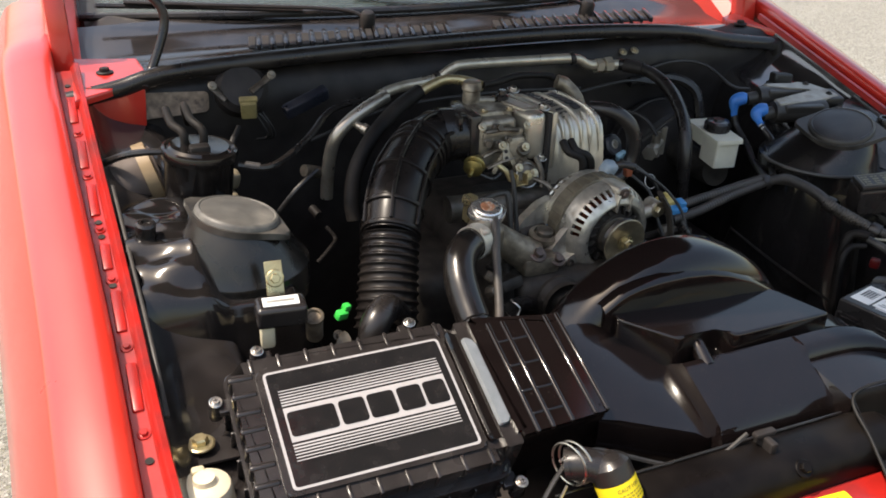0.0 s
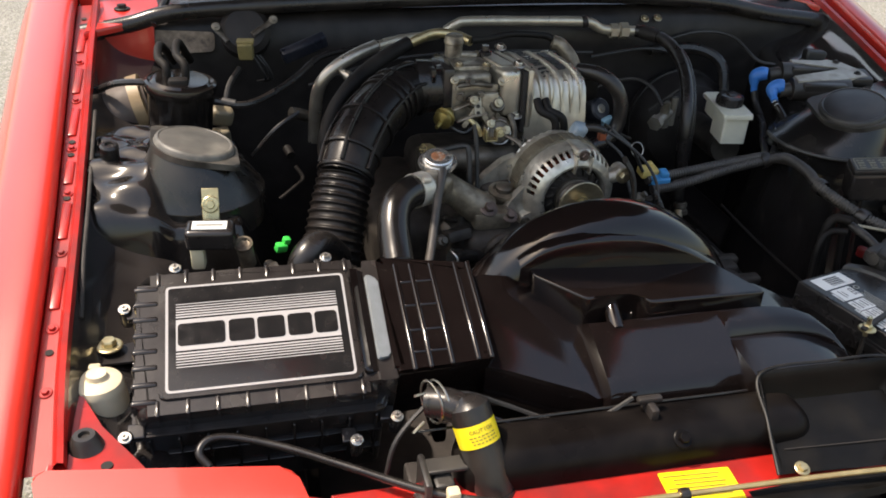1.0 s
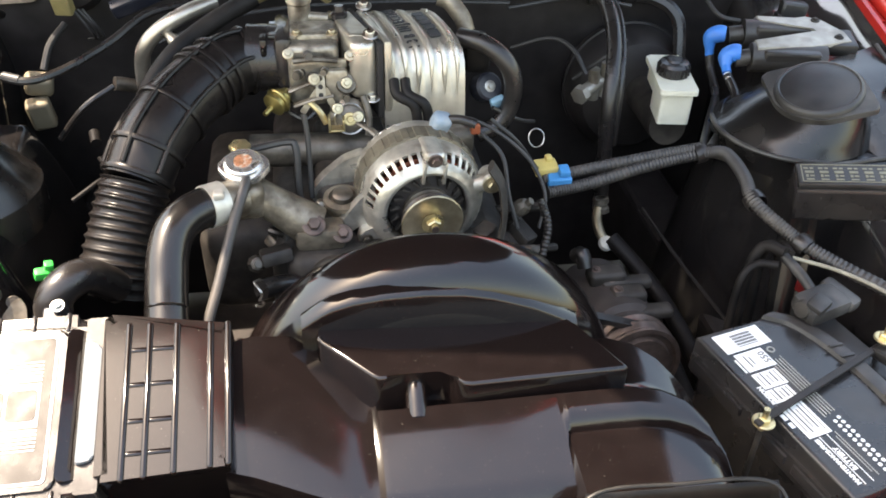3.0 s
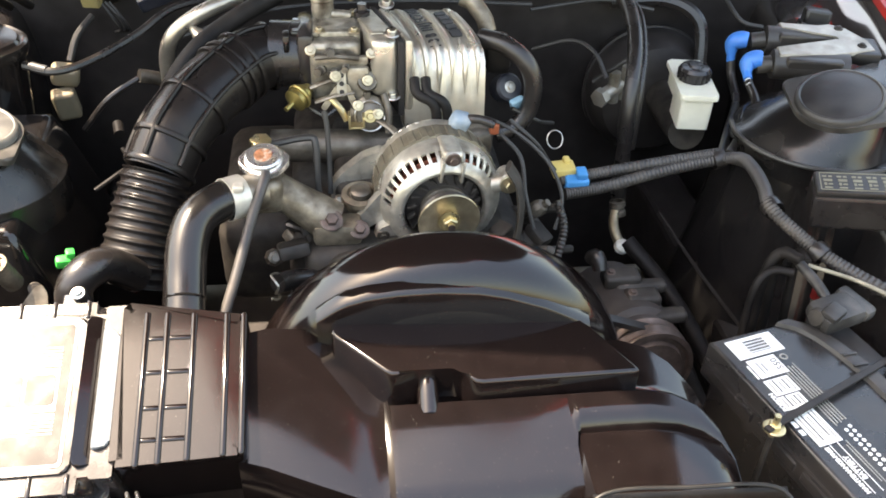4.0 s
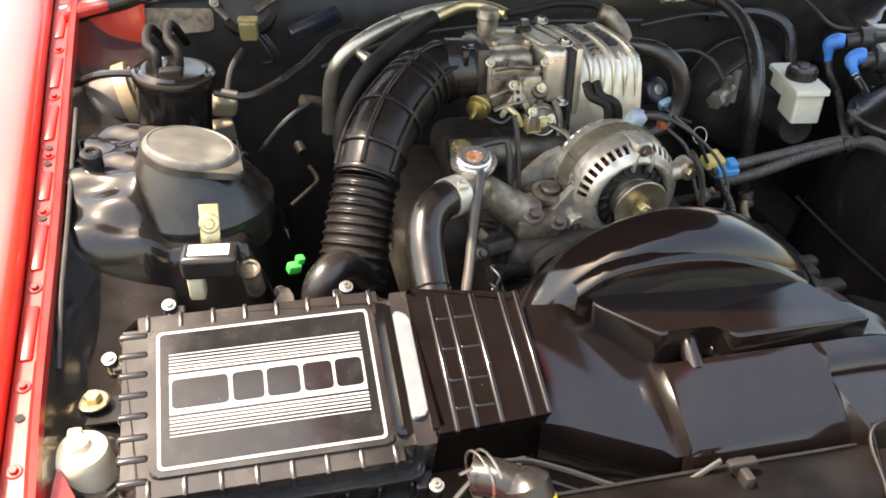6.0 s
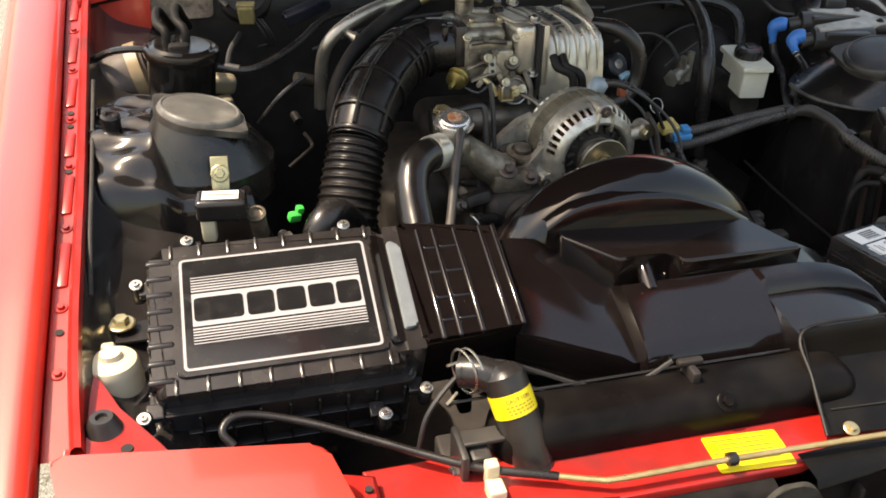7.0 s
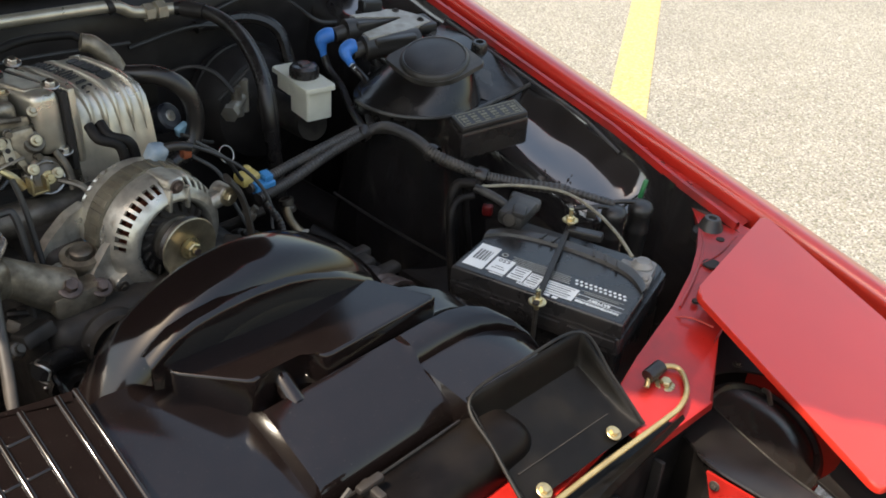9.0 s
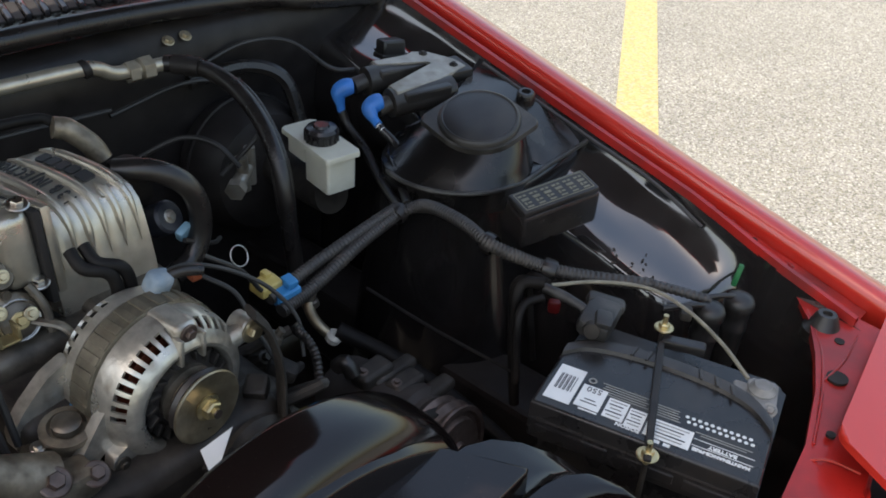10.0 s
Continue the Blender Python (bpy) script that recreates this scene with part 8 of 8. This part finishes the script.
# ---- wiring looms ----
loom = thing("wiring_loom", "ribbed black wiring loom looping across the bay", "wiring loom", (0.38, 0.99, 0.70))
J = (0.404, 1.012, 0.699)
for pts, r in (([(0.185, 0.984, 0.670), (0.245, 0.992, 0.675), (0.33, 1.006, 0.688), J], 0.0082), ([(0.18, 0.999, 0.682), (0.25, 1.010, 0.687), (0.34, 1.016, 0.697), (0.407, 1.016, 0.706)], 0.0075),
               ([J, (0.424, 0.988, 0.713), (0.424, 0.950, 0.718), (0.417, 0.905, 0.720), (0.408, 0.862, 0.717), (0.428, 0.825, 0.704), (0.451, 0.796, 0.692), (0.480, 0.756, 0.686), (0.52, 0.70, 0.684)], 0.0080),
               ([(0.412, 1.010, 0.702), (0.430, 0.980, 0.708), (0.429, 0.945, 0.712), (0.424, 0.90, 0.710), (0.420, 0.86, 0.704), (0.445, 0.82, 0.690), (0.475, 0.78, 0.682), (0.525, 0.705, 0.680), (0.562, 0.640, 0.670)], 0.006)):
    bm = bmesh.new()
    cnt = int(sum((Vector(b) - Vector(a)).length for a, b in zip(pts, pts[1:])) / 0.0048)
    tube(bm, pts, r, 10, cnt * 6 // (len(pts) - 1), radius=lambda s, r=r, cnt=cnt: r * (1 + 0.09 * math.cos(2 * math.pi * cnt * s)))
    part("conduit", bm, LOOM, loom, "", 70)
for p, d in ((J, (0.9, 0.1, 0.2)), ((0.413, 0.868, 0.714), (0.1, -1, -0.1)), ((0.447, 0.800, 0.692), (0.4, -0.8, -0.2))):
    bm = bmesh.new()
    lathe(bm, [(0.0125, -0.008), (0.0135, -0.004), (0.0135, 0.004), (0.0125, 0.008)], axes(p, d), 14)
    part("tape_wrap", bm, RUBBER, loom)
# injector connectors by the alternator
cn = thing("sensor_connectors", "yellow and blue plugs at the loom's end by the alternator", "connector", (0.21, 1.03, 0.67))
bm = bmesh.new()
box(bm, (0, 0, 0), (0.032, 0.024, 0.014), 0.003, pose(0.200, 1.038, 0.683, 10, 0, 5))
box(bm, (0, 0, 0), (0.010, 0.012, 0.012), 0.003, pose(0.205, 1.045, 0.691, 10, 0, 5))
part("yellow_plug", bm, YELLOW_CONN, cn, "yellow plug")
bm = bmesh.new()
box(bm, (0, 0, 0), (0.032, 0.024, 0.020), 0.003, pose(0.216, 1.026, 0.670, 12, 0, 0))
box(bm, (0, 0, 0), (0.014, 0.018, 0.010), 0.002, pose(0.222, 1.024, 0.684, 12, 0, 0))
part("blue_plug", bm, BLUE_CONN, cn, "blue plug")
for p in ((0.196, 1.08, 0.705),):
    bm = bmesh.new()
    tube(bm, [(p[0] + 0.011 * math.cos(a), p[1] + 0.006 * math.sin(a), p[2] + 0.011 * math.sin(a)) for a in [2 * math.pi * i / 10 for i in range(11)]], 0.0010, 6, 3)
    part("wire_loop", bm, BOLT, cn)
cn.location += Vector((-0.014, -0.028, 0.010))
hl = thing("alternator_lead", "thin wires running from the alternator to the loom", "wire", (0.10, 0.97, 0.73))
for pts, r in (([(0.035, 0.975, 0.795), (0.075, 0.985, 0.785), (0.115, 0.975, 0.765), (0.150, 0.955, 0.735), (0.165, 0.93, 0.70), (0.155, 0.91, 0.665)], 0.0024), ([(0.105, 1.0, 0.775), (0.14, 0.99, 0.745), (0.17, 1.0, 0.70), (0.19, 1.01, 0.678)], 0.0028), ([(0.09, 0.985, 0.765), (0.115, 0.965, 0.74), (0.12, 0.94, 0.70), (0.13, 0.92, 0.66)], 0.0028), ([(0.12, 1.06, 0.76), (0.16, 1.07, 0.735), (0.19, 1.10, 0.715)], 0.0028)):
    bm = bmesh.new()
    tube(bm, pts, r, 8, 7)
    part("wire", bm, WIRE, hl)
bm = bmesh.new()
tube(bm, [(0.160, 0.930, 0.695), (0.165, 0.905, 0.67), (0.155, 0.885, 0.64)], 0.006, 14, 24, radius=lambda s: 0.0052 + 0.0006 * math.cos(90 * s))
part("corrugated_boot", bm, RUBBER, hl)
bm = bmesh.new()
box(bm, (0.082, 0.985, 0.772), (0.012, 0.012, 0.014), 0.002)
part("orange_plug", bm, ORANGE, hl, "small orange plug")

# ---- air-conditioning and steel pipes along the bulkhead ----
ap = thing("ac_pipe", "bright bent metal refrigerant pipe along the bulkhead", "pipe", (0.05, 1.31, 0.85))
bm = bmesh.new()
tube(bm, [(-0.235, 1.300, 0.832), (-0.19, 1.315, 0.838), (-0.125, 1.325, 0.842), (-0.105, 1.322, 0.850), (-0.085, 1.317, 0.864), (-0.06, 1.315, 0.869), (0.06, 1.314, 0.867), (0.155, 1.312, 0.865), (0.180, 1.312, 0.861), (0.20, 1.312, 0.850), (0.225, 1.313, 0.846), (0.275, 1.311, 0.844)], 0.0095, 14, 8)
part("pipe", bm, STEEL, ap)
bm = bmesh.new()
M = axes((0.224, 1.312, 0.845), (1, 0, 0), (0, 0, 1))
lathe(bm, [(0.010, -0.004), (0.0145, -0.004), (0.0145, 0.010), (0.010, 0.012)], M, 6)
lathe(bm, [(0.010, 0.014), (0.0160, 0.016), (0.0160, 0.032), (0.011, 0.034)], M, 6)
part("union_nut", bm, STEEL, ap)
bm = bmesh.new()
tube(bm, [(0.275, 1.311, 0.844), (0.300, 1.285, 0.844), (0.311, 1.235, 0.838), (0.312, 1.190, 0.824), (0.307, 1.145, 0.800), (0.297, 1.108, 0.770), (0.290, 1.088, 0.735), (0.290, 1.082, 0.68), (0.295, 1.075, 0.56)], 0.0115, 14, 8)
hz = part("flexible_hose", bm, RUBBER, ap, "thick black flexible hose")
bm = bmesh.new()
tube(bm, [(0.284, 1.303, 0.844), (0.304, 1.270, 0.843)], 0.0132, 16, 3)
part("crimp_sleeve", bm, BLACK_MATT, ap)
bm = bmesh.new()
tube(bm, [(0.2945, 1.099, 0.757), (0.2897, 1.0855, 0.700)], 0.0124, 16, 3, cap=False)
part("printed_sleeve", bm, DUSTY_PLASTIC, hz, "faded printed sleeve")
bm = bmesh.new()
tube(bm, [(0.312, 1.27, 0.840), (0.326, 1.21, 0.828), (0.323, 1.155, 0.797), (0.312, 1.110, 0.750), (0.308, 1.095, 0.66)], 0.006, 10, 8)
part("liquid_line", bm, RUBBER, ap)
for x in (-0.118, 0.19):
    bm = bmesh.new()
    lathe(bm, [(0.0095, -0.006), (0.012, -0.004), (0.012, 0.004), (0.0095, 0.006)], axes((-0.112, 1.3235, 0.846) if x < 0 else (0.165, 1.312, 0.864), (1, 0, 0.3)), 14)
    part("sleeve_ring", bm, BLACK_MATT, ap)
ap.location += Vector((0.015, 0.032, -0.006))
sp = thing("air_pipe", "satin steel pipe rising beside the intake boot", "pipe", (-0.34, 1.21, 0.72))
bm = bmesh.new()
tube(bm, [(-0.352, 1.225, 0.69), (-0.350, 1.222, 0.727), (-0.346, 1.212, 0.775), (-0.336, 1.206, 0.805), (-0.312, 1.208, 0.828), (-0.275, 1.218, 0.846), (-0.24, 1.24, 0.852)], 0.0108, 16, 8)
part("pipe", bm, POLISHED, sp)
bm = bmesh.new()
lathe(bm, [(0.006, 0), (0.007, 0.014), (0.009, 0.016), (0.009, 0.026), (0, 0.026)], axes((-0.305, 1.205, 0.822), (0.5, -0.7, -0.2)), 12)
part("nipple", bm, POLISHED, sp)
bm = bmesh.new()
tube(bm, [(-0.36, 1.23, 0.735), (-0.378, 1.225, 0.742), (-0.39, 1.22, 0.746)], 0.010, 14, 4)
part("side_fitting", bm, CAST_DARK, sp)
gh = thing("vent_hose", "thick black hose joining a brassy pipe behind the throttle body", "hose", (-0.26, 1.16, 0.80))
bm = bmesh.new()
tube(bm, [(-0.343, 1.095, 0.705), (-0.344, 1.105, 0.735), (-0.328, 1.13, 0.775), (-0.290, 1.16, 0.815), (-0.235, 1.20, 0.842), (-0.185, 1.225, 0.860)], 0.0125, 14, 8)
part("hose", bm, MATT_HOSE, gh)
bm = bmesh.new()
tube(bm, [(-0.190, 1.222, 0.858), (-0.16, 1.225, 0.870), (-0.135, 1.225, 0.876), (-0.105, 1.215, 0.874), (-0.085, 1.19, 0.87)], 0.0085, 12, 6)
part("brass_pipe", bm, ZINC, gh, "brassy bent pipe")
bm = bmesh.new()
tube(bm, [(-0.085, 1.19, 0.872), (-0.05, 1.205, 0.870), (0.0, 1.222, 0.872), (0.06, 1.228, 0.866), (0.075, 1.222, 0.860)], 0.0060, 12, 6)
part("top_hose", bm, MATT_HOSE, gh)
dc = thing("diverter_valve", "small metal valve with a pipe low behind the boot", "valve", (-0.40, 1.06, 0.70))
bm = bmesh.new()
tube(bm, [(-0.405, 1.115, 0.725), (-0.400, 1.095, 0.72)], 0.007, 14, 3)
part("valve", bm, PIT, dc)
bm = bmesh.new()
tube(bm, [(-0.395, 1.075, 0.71), (-0.385, 1.06, 0.695), (-0.40, 1.04, 0.69), (-0.425, 1.02, 0.68)], 0.0032, 8, 5)
part("outlet_pipe", bm, PIT, dc)
bm = bmesh.new()
tube(bm, [(-0.46, 1.15, 0.70), (-0.42, 1.15, 0.745), (-0.38, 1.17, 0.765)], 0.004, 8, 6)
part("feed_pipe", bm, RUBBER, dc)
av = thing("expansion_valve", "small brass valve fitting on the bulkhead side", "valve", (0.29, 1.19, 0.69))
bm = bmesh.new()
tube(bm, [(0.268, 1.175, 0.706), (0.305, 1.20, 0.714)], 0.011, 14, 3)
tube(bm, [(0.262, 1.170, 0.705), (0.272, 1.178, 0.707)], 0.0145, 6, 2)
tube(bm, [(0.292, 1.19, 0.69), (0.290, 1.19, 0.74)], 0.009, 12, 3)
tube(bm, [(0.31, 1.20, 0.69), (0.312, 1.20, 0.745)], 0.008, 12, 3)
part("valve_body", bm, CAST, av)
av.location += Vector((0.024, 0.032, -0.006))
for i, pts in enumerate(([(0.29, 1.19, 0.74), (0.275, 1.22, 0.768), (0.25, 1.26, 0.77), (0.20, 1.30, 0.74)], [(0.36, 1.385, 0.80), (0.44, 1.37, 0.825), (0.50, 1.34, 0.822), (0.52, 1.27, 0.795), (0.55, 1.25, 0.79)], [(0.34, 1.37, 0.79), (0.43, 1.36, 0.795), (0.48, 1.33, 0.77), (0.485, 1.30, 0.70)], [(0.20, 1.34, 0.79), (0.32, 1.35, 0.80), (0.40, 1.33, 0.79)], [(-0.35, 1.32, 0.76), (-0.2, 1.33, 0.80), (0.0, 1.33, 0.81), (0.2, 1.335, 0.80)], [(0.28, 1.22, 0.72), (0.33, 1.2, 0.77), (0.36, 1.23, 0.775)])):
    w_ = thing("brake_pipe", "thin dark metal pipe along the bulkhead", "pipe", pts[0], "thin pipes")
    bm = bmesh.new()
    tube(bm, pts, 0.0035 if i not in (2,) else 0.011, 8, 8)
    part("pipe", bm, RUBBER if i == 2 else WIRE, w_)
for p in ((0.326, 1.386, 0.850), (0.354, 1.386, 0.851)):
    hexbolt(p, (0, -0.6, 0.8), 0.005, car, PULLEY, "bulkhead_bolt", True, "small bright bulkhead bolt")

# ---- charcoal canister side ----
cc = thing("charcoal_canister", "glossy black charcoal canister with three hoses on its lid", "canister", (-0.563, 1.143, 0.72))
M = axes((-0.561, 1.150, 0.828), (0.10, -0.03, 1))
bm = bmesh.new()
lathe(bm, [(0, -0.15), (0.048, -0.15), (0.050, -0.012), (0.054, -0.010), (0.056, -0.002), (0.054, 0.004), (0.050, 0.006), (0.046, 0.004), (0.042, 0.008), (0, 0.010)], M, 44)
part("can", bm, GLOSS_BLACK, cc)
for dx, dy, h in ((-0.018, 0.010, 0.040), (0.010, 0.014, 0.044), (0.0, -0.012, 0.018)):
    bm = bmesh.new()
    c0 = Vector((-0.563 + dx, 1.143 + dy, 0.828))
    if h > 0.03:
        tube(bm, [c0, c0 + Vector((0, 0.004, 0.025)), c0 + Vector((-0.012, 0.03, h * 0.8)), c0 + Vector((-0.012, 0.10, h * 0.8)), c0 + Vector((0.0, 0.18, -0.02))], 0.0064, 12, 6)
    else:
        box(bm, c0 + Vector((0, 0, 0.006)), (0.03, 0.022, 0.018), 0.005)
    part("hose", bm, MATT_HOSE, cc)
bm = bmesh.new()
tube(bm, [(-0.51, 1.13, 0.805), (-0.47, 1.12, 0.800), (-0.43, 1.15, 0.802), (-0.38, 1.20, 0.815), (-0.33, 1.25, 0.835), (-0.25, 1.28, 0.84)], 0.0055, 8, 8)
part("purge_hose", bm, RUBBER, cc)
bm = bmesh.new()
tube(bm, [(-0.500, 1.127, 0.805), (-0.480, 1.120, 0.802)], 0.0060, 10, 3)
part("hose_clip", bm, LOOM, cc)
cr = thing("cruise_actuator", "brown round actuator with a tan mounting band", "actuator", (-0.64, 1.22, 0.74))
M = axes((-0.643, 1.222, 0.765), (0.95, 0.05, 0.25))
bm = bmesh.new()
lathe(bm, [(0, -0.045), (0.040, -0.045), (0.046, -0.038), (0.046, 0.02), (0.042, 0.028), (0, 0.03)], M, 36)
part("drum", bm, BEIGE, cr)
bm = bmesh.new()
lathe(bm, [(0.046, 0.004), (0.052, 0.004), (0.052, 0.022), (0.046, 0.024)], M, 36)
part("band", bm, TAN, cr, "tan mounting band")
bm = bmesh.new()
tube(bm, [(-0.70, 1.21, 0.80), (-0.66, 1.17, 0.825), (-0.62, 1.15, 0.832), (-0.59, 1.15, 0.825)], 0.0055, 8, 8)
part("hose", bm, RUBBER, cr)
pl = thing("bracket_plug", "yellow electrical plug hanging on the bulkhead", "connector", (-0.457, 1.30, 0.82))
bm = bmesh.new()
box(bm, (0, 0, 0), (0.026, 0.018, 0.030), 0.003, pose(-0.457, 1.305, 0.832, 15, 0, -10))
box(bm, (0, 0, 0), (0.030, 0.014, 0.006), 0.002, pose(-0.457, 1.304, 0.848, 15, 0, -10))
part("plug", bm, DULL_YELLOW, pl)
bm = bmesh.new()
for k, (dx, dz) in enumerate(((0.0, 0), (0.006, -0.004), (-0.006, -0.006))):
    tube(bm, [(-0.44 + dx, 1.31, 0.822), (-0.425 + dx, 1.31, 0.80 + dz), (-0.42 + dx, 1.32, 0.775), (-0.435 + dx, 1.34, 0.765)], 0.0022, 6, 6)
part("wire_bundle", bm, WIRE, pl)
wm = thing("wiper_motor", "dark round wiper motor bolted to the bulkhead", "motor", (-0.45, 1.37, 0.82))
bm = bmesh.new()
lathe(bm, [(0.045, -0.02), (0.045, 0.01), (0.035, 0.02), (0, 0.022)], axes((-0.455, 1.375, 0.845), (0, -0.8, 0.5)), 30)
part("motor", bm, BLACK_MATT, wm)
for x, z in ((-0.505, 0.857), (-0.405, 0.867)):
    bm = bmesh.new()
    tube(bm, [(x, 1.365, z), (x + (-0.47 - x) * 0.6, 1.35, z - 0.02)], 0.010, 10, 3, squash=0.4)
    part("lug", bm, CAST_DARK, wm)
    hexbolt((x, 1.357, z + 0.004), (0, -0.85, 0.5), 0.0042, wm, STAINED)
bp = thing("primer_patch", "mottled brown patch on the bulkhead", "bulkhead pad", (-0.57, 1.38, 0.82))
bm = bmesh.new()
prism(bm, rounded([(-0.056, -0.022), (0.056, -0.018), (0.058, 0.016), (-0.050, 0.022)], 0.008), 0, 0.003, 0.001, m=axes((-0.567, 1.383, 0.828), (0, -0.95, 0.2), (1, 0, 0)))
part("pad", bm, BROWN_MOTTLE, bp)
ck = thing("resonator_box", "dark grey-blue ribbed module behind the wiring", "module", (-0.37, 1.33, 0.83))
bm = bmesh.new()
box(bm, (0, 0, 0), (0.085, 0.02, 0.024), 0.004, pose(-0.355, 1.325, 0.828, 20, -18, 12))
part("module", bm, NAVY, ck)
# relay box on its bracket
rb = thing("relay_box", "black relay box with white label on a zinc bracket", "relay box", (-0.522, 0.825, 0.68))
RM = axes((-0.523, 0.822, 0.742), (0, -0.12, 1), (0.98, -0.10, 0.05))
bm = bmesh.new()
box(bm, (0, 0, -0.012), (0.062, 0.034, 0.030), 0.006, RM, seg=3)
part("case", bm, BLACK_PLASTIC, rb)
bm = bmesh.new()
box(bm, (0.0, 0, 0.0035), (0.044, 0.018, 0.001), 0, RM)
part("label", bm, PAPER, rb, "white printed label")
bars([(0.0, 0.0, 0.034, 0.004)], RM @ Matrix.Translation((0, 0, 0.004)), GREY_INK, rb)
bm = bmesh.new()
box(bm, (-0.018, -0.004, -0.042), (0.018, 0.018, 0.035), 0.004, RM)
part("plug", bm, OLD_WHITE, rb, "cream plug below")
bm = bmesh.new()
box(bm, (0, 0, 0), (0.022, 0.003, 0.050), 0.001, pose(-0.521, 0.862, 0.752, -25, 0, -5))
part("bracket", bm, ZINC, rb, "zinc bracket")
hexbolt((-0.521, 0.859, 0.757), (0, -0.9, 0.42), 0.0065, rb, ZINC)
gc = thing("green_connector", "bright green plug behind the filter box", "connector", (-0.432, 0.874, 0.66))
bm = bmesh.new()
box(bm, (0, 0, 0), (0.017, 0.012, 0.013), 0.003, pose(-0.432, 0.874, 0.676, 15, 10, 20))
box(bm, (0, 0, 0), (0.010, 0.010, 0.010), 0.002, pose(-0.424, 0.878, 0.684, 15, 10, 20))
part("plug", bm, GREEN, gc)
wc = thing("bent_bracket", "dull metal bracket plate and sender beside the green plug", "bracket", (-0.451, 0.831, 0.653))
bm = bmesh.new()
prism(bm, rounded([(-0.018, -0.040), (0.014, -0.040), (0.014, -0.006), (0.009, 0.004), (0.002, 0.002), (-0.010, -0.014)], 0.003), 0, 0.003, 0.001, m=axes((-0.451, 0.831, 0.693), (0.15, -0.8, 0.55)) @ Matrix.Translation((0, -0.016, 0)))
plate_ = part("plate", bm, STAINED, wc)
hexbolt(Vector((-0.451, 0.831, 0.693)) + Vector((0.0, -0.006, -0.016)), (0.15, -0.8, 0.55), 0.0042, plate_, CAST_DARK)
bm = bmesh.new()
lathe(bm, [(0.011, -0.030), (0.011, 0.010), (0.0125, 0.011), (0.0125, 0.015), (0.009, 0.016), (0.008, 0.012), (0, 0.012)], axes((-0.481, 0.829, 0.701), (-0.1, -0.4, 0.9)), 18)
part("sender", bm, STAINED, wc)
tp = thing("check_connector", "yellowed plastic plug pair hanging behind the strut tower", "connector", (-0.51, 1.265, 0.66))
bm = bmesh.new()
box(bm, (0, 0, 0), (0.040, 0.028, 0.032), 0.009, pose(-0.507, 1.272, 0.727, 10, 12, 10), 3)
upper = part("plug", bm, AGED_CREAM, tp)
bm = bmesh.new()
box(bm, (0, 0, 0), (0.034, 0.026, 0.046), 0.006, pose(-0.511, 1.260, 0.686, 10, -6, 10), 3)
part("socket", bm, AGED_CREAM, tp)
bm = bmesh.new()
tube(bm, [(-0.500, 1.285, 0.742), (-0.490, 1.31, 0.770), (-0.470, 1.34, 0.79)], 0.005, 8, 5)
part("wire_tail", bm, WIRE, upper)
# washer tube to the bonnet
wt = thing("washer_tube", "thin black rubber tube rising to the raised bonnet", "tube", (-0.6, 1.40, 0.86))
bm = bmesh.new()
tube(bm, [(-0.612, 1.372, 0.862), (-0.606, 1.385, 0.874), (-0.592, 1.40, 0.89), (-0.566, 1.42, 0.945), (-0.566, 1.425, 0.978), (-0.59, 1.43, 1.01), (-0.62, 1.43, 1.06)], 0.0075, 10, 8)
part("tube", bm, RUBBER, wt)
# fine rod along the wing
for s in (-1, 1):
    cb = thing("bonnet_cable", "thin cable clipped along the inner wing", "cable", (s * 0.68, 0.8, 0.72))
    bm = bmesh.new()
    tube(bm, [(s * (smooth_x(LIP_X, max(y, .5)) - 0.010 + (0.010 if s > 0 else 0.0)), y, rail_z(y) - 0.012 - (0.015 if i in (0,) else 0)) for i, y in enumerate((0.72, 0.80, 0.90, 1.0, 1.12))], 0.0028, 8, 8)
    part("cable", bm, LOOM, cb)
tb = thing("tower_bolt", "rubber-capped stud on the inner wing beside the strut tower", "stud", (-0.66, 1.01, 0.76))
bm = bmesh.new()
lathe(bm, [(0.013, -0.02), (0.013, 0.001), (0.010, 0.004), (0.006, 0.004), (0.005, 0.001), (0, 0.001)], axes((-0.657, 0.998, 0.790), (0.1, -0.2, 1)), 18)
part("stud", bm, RUBBER, tb)
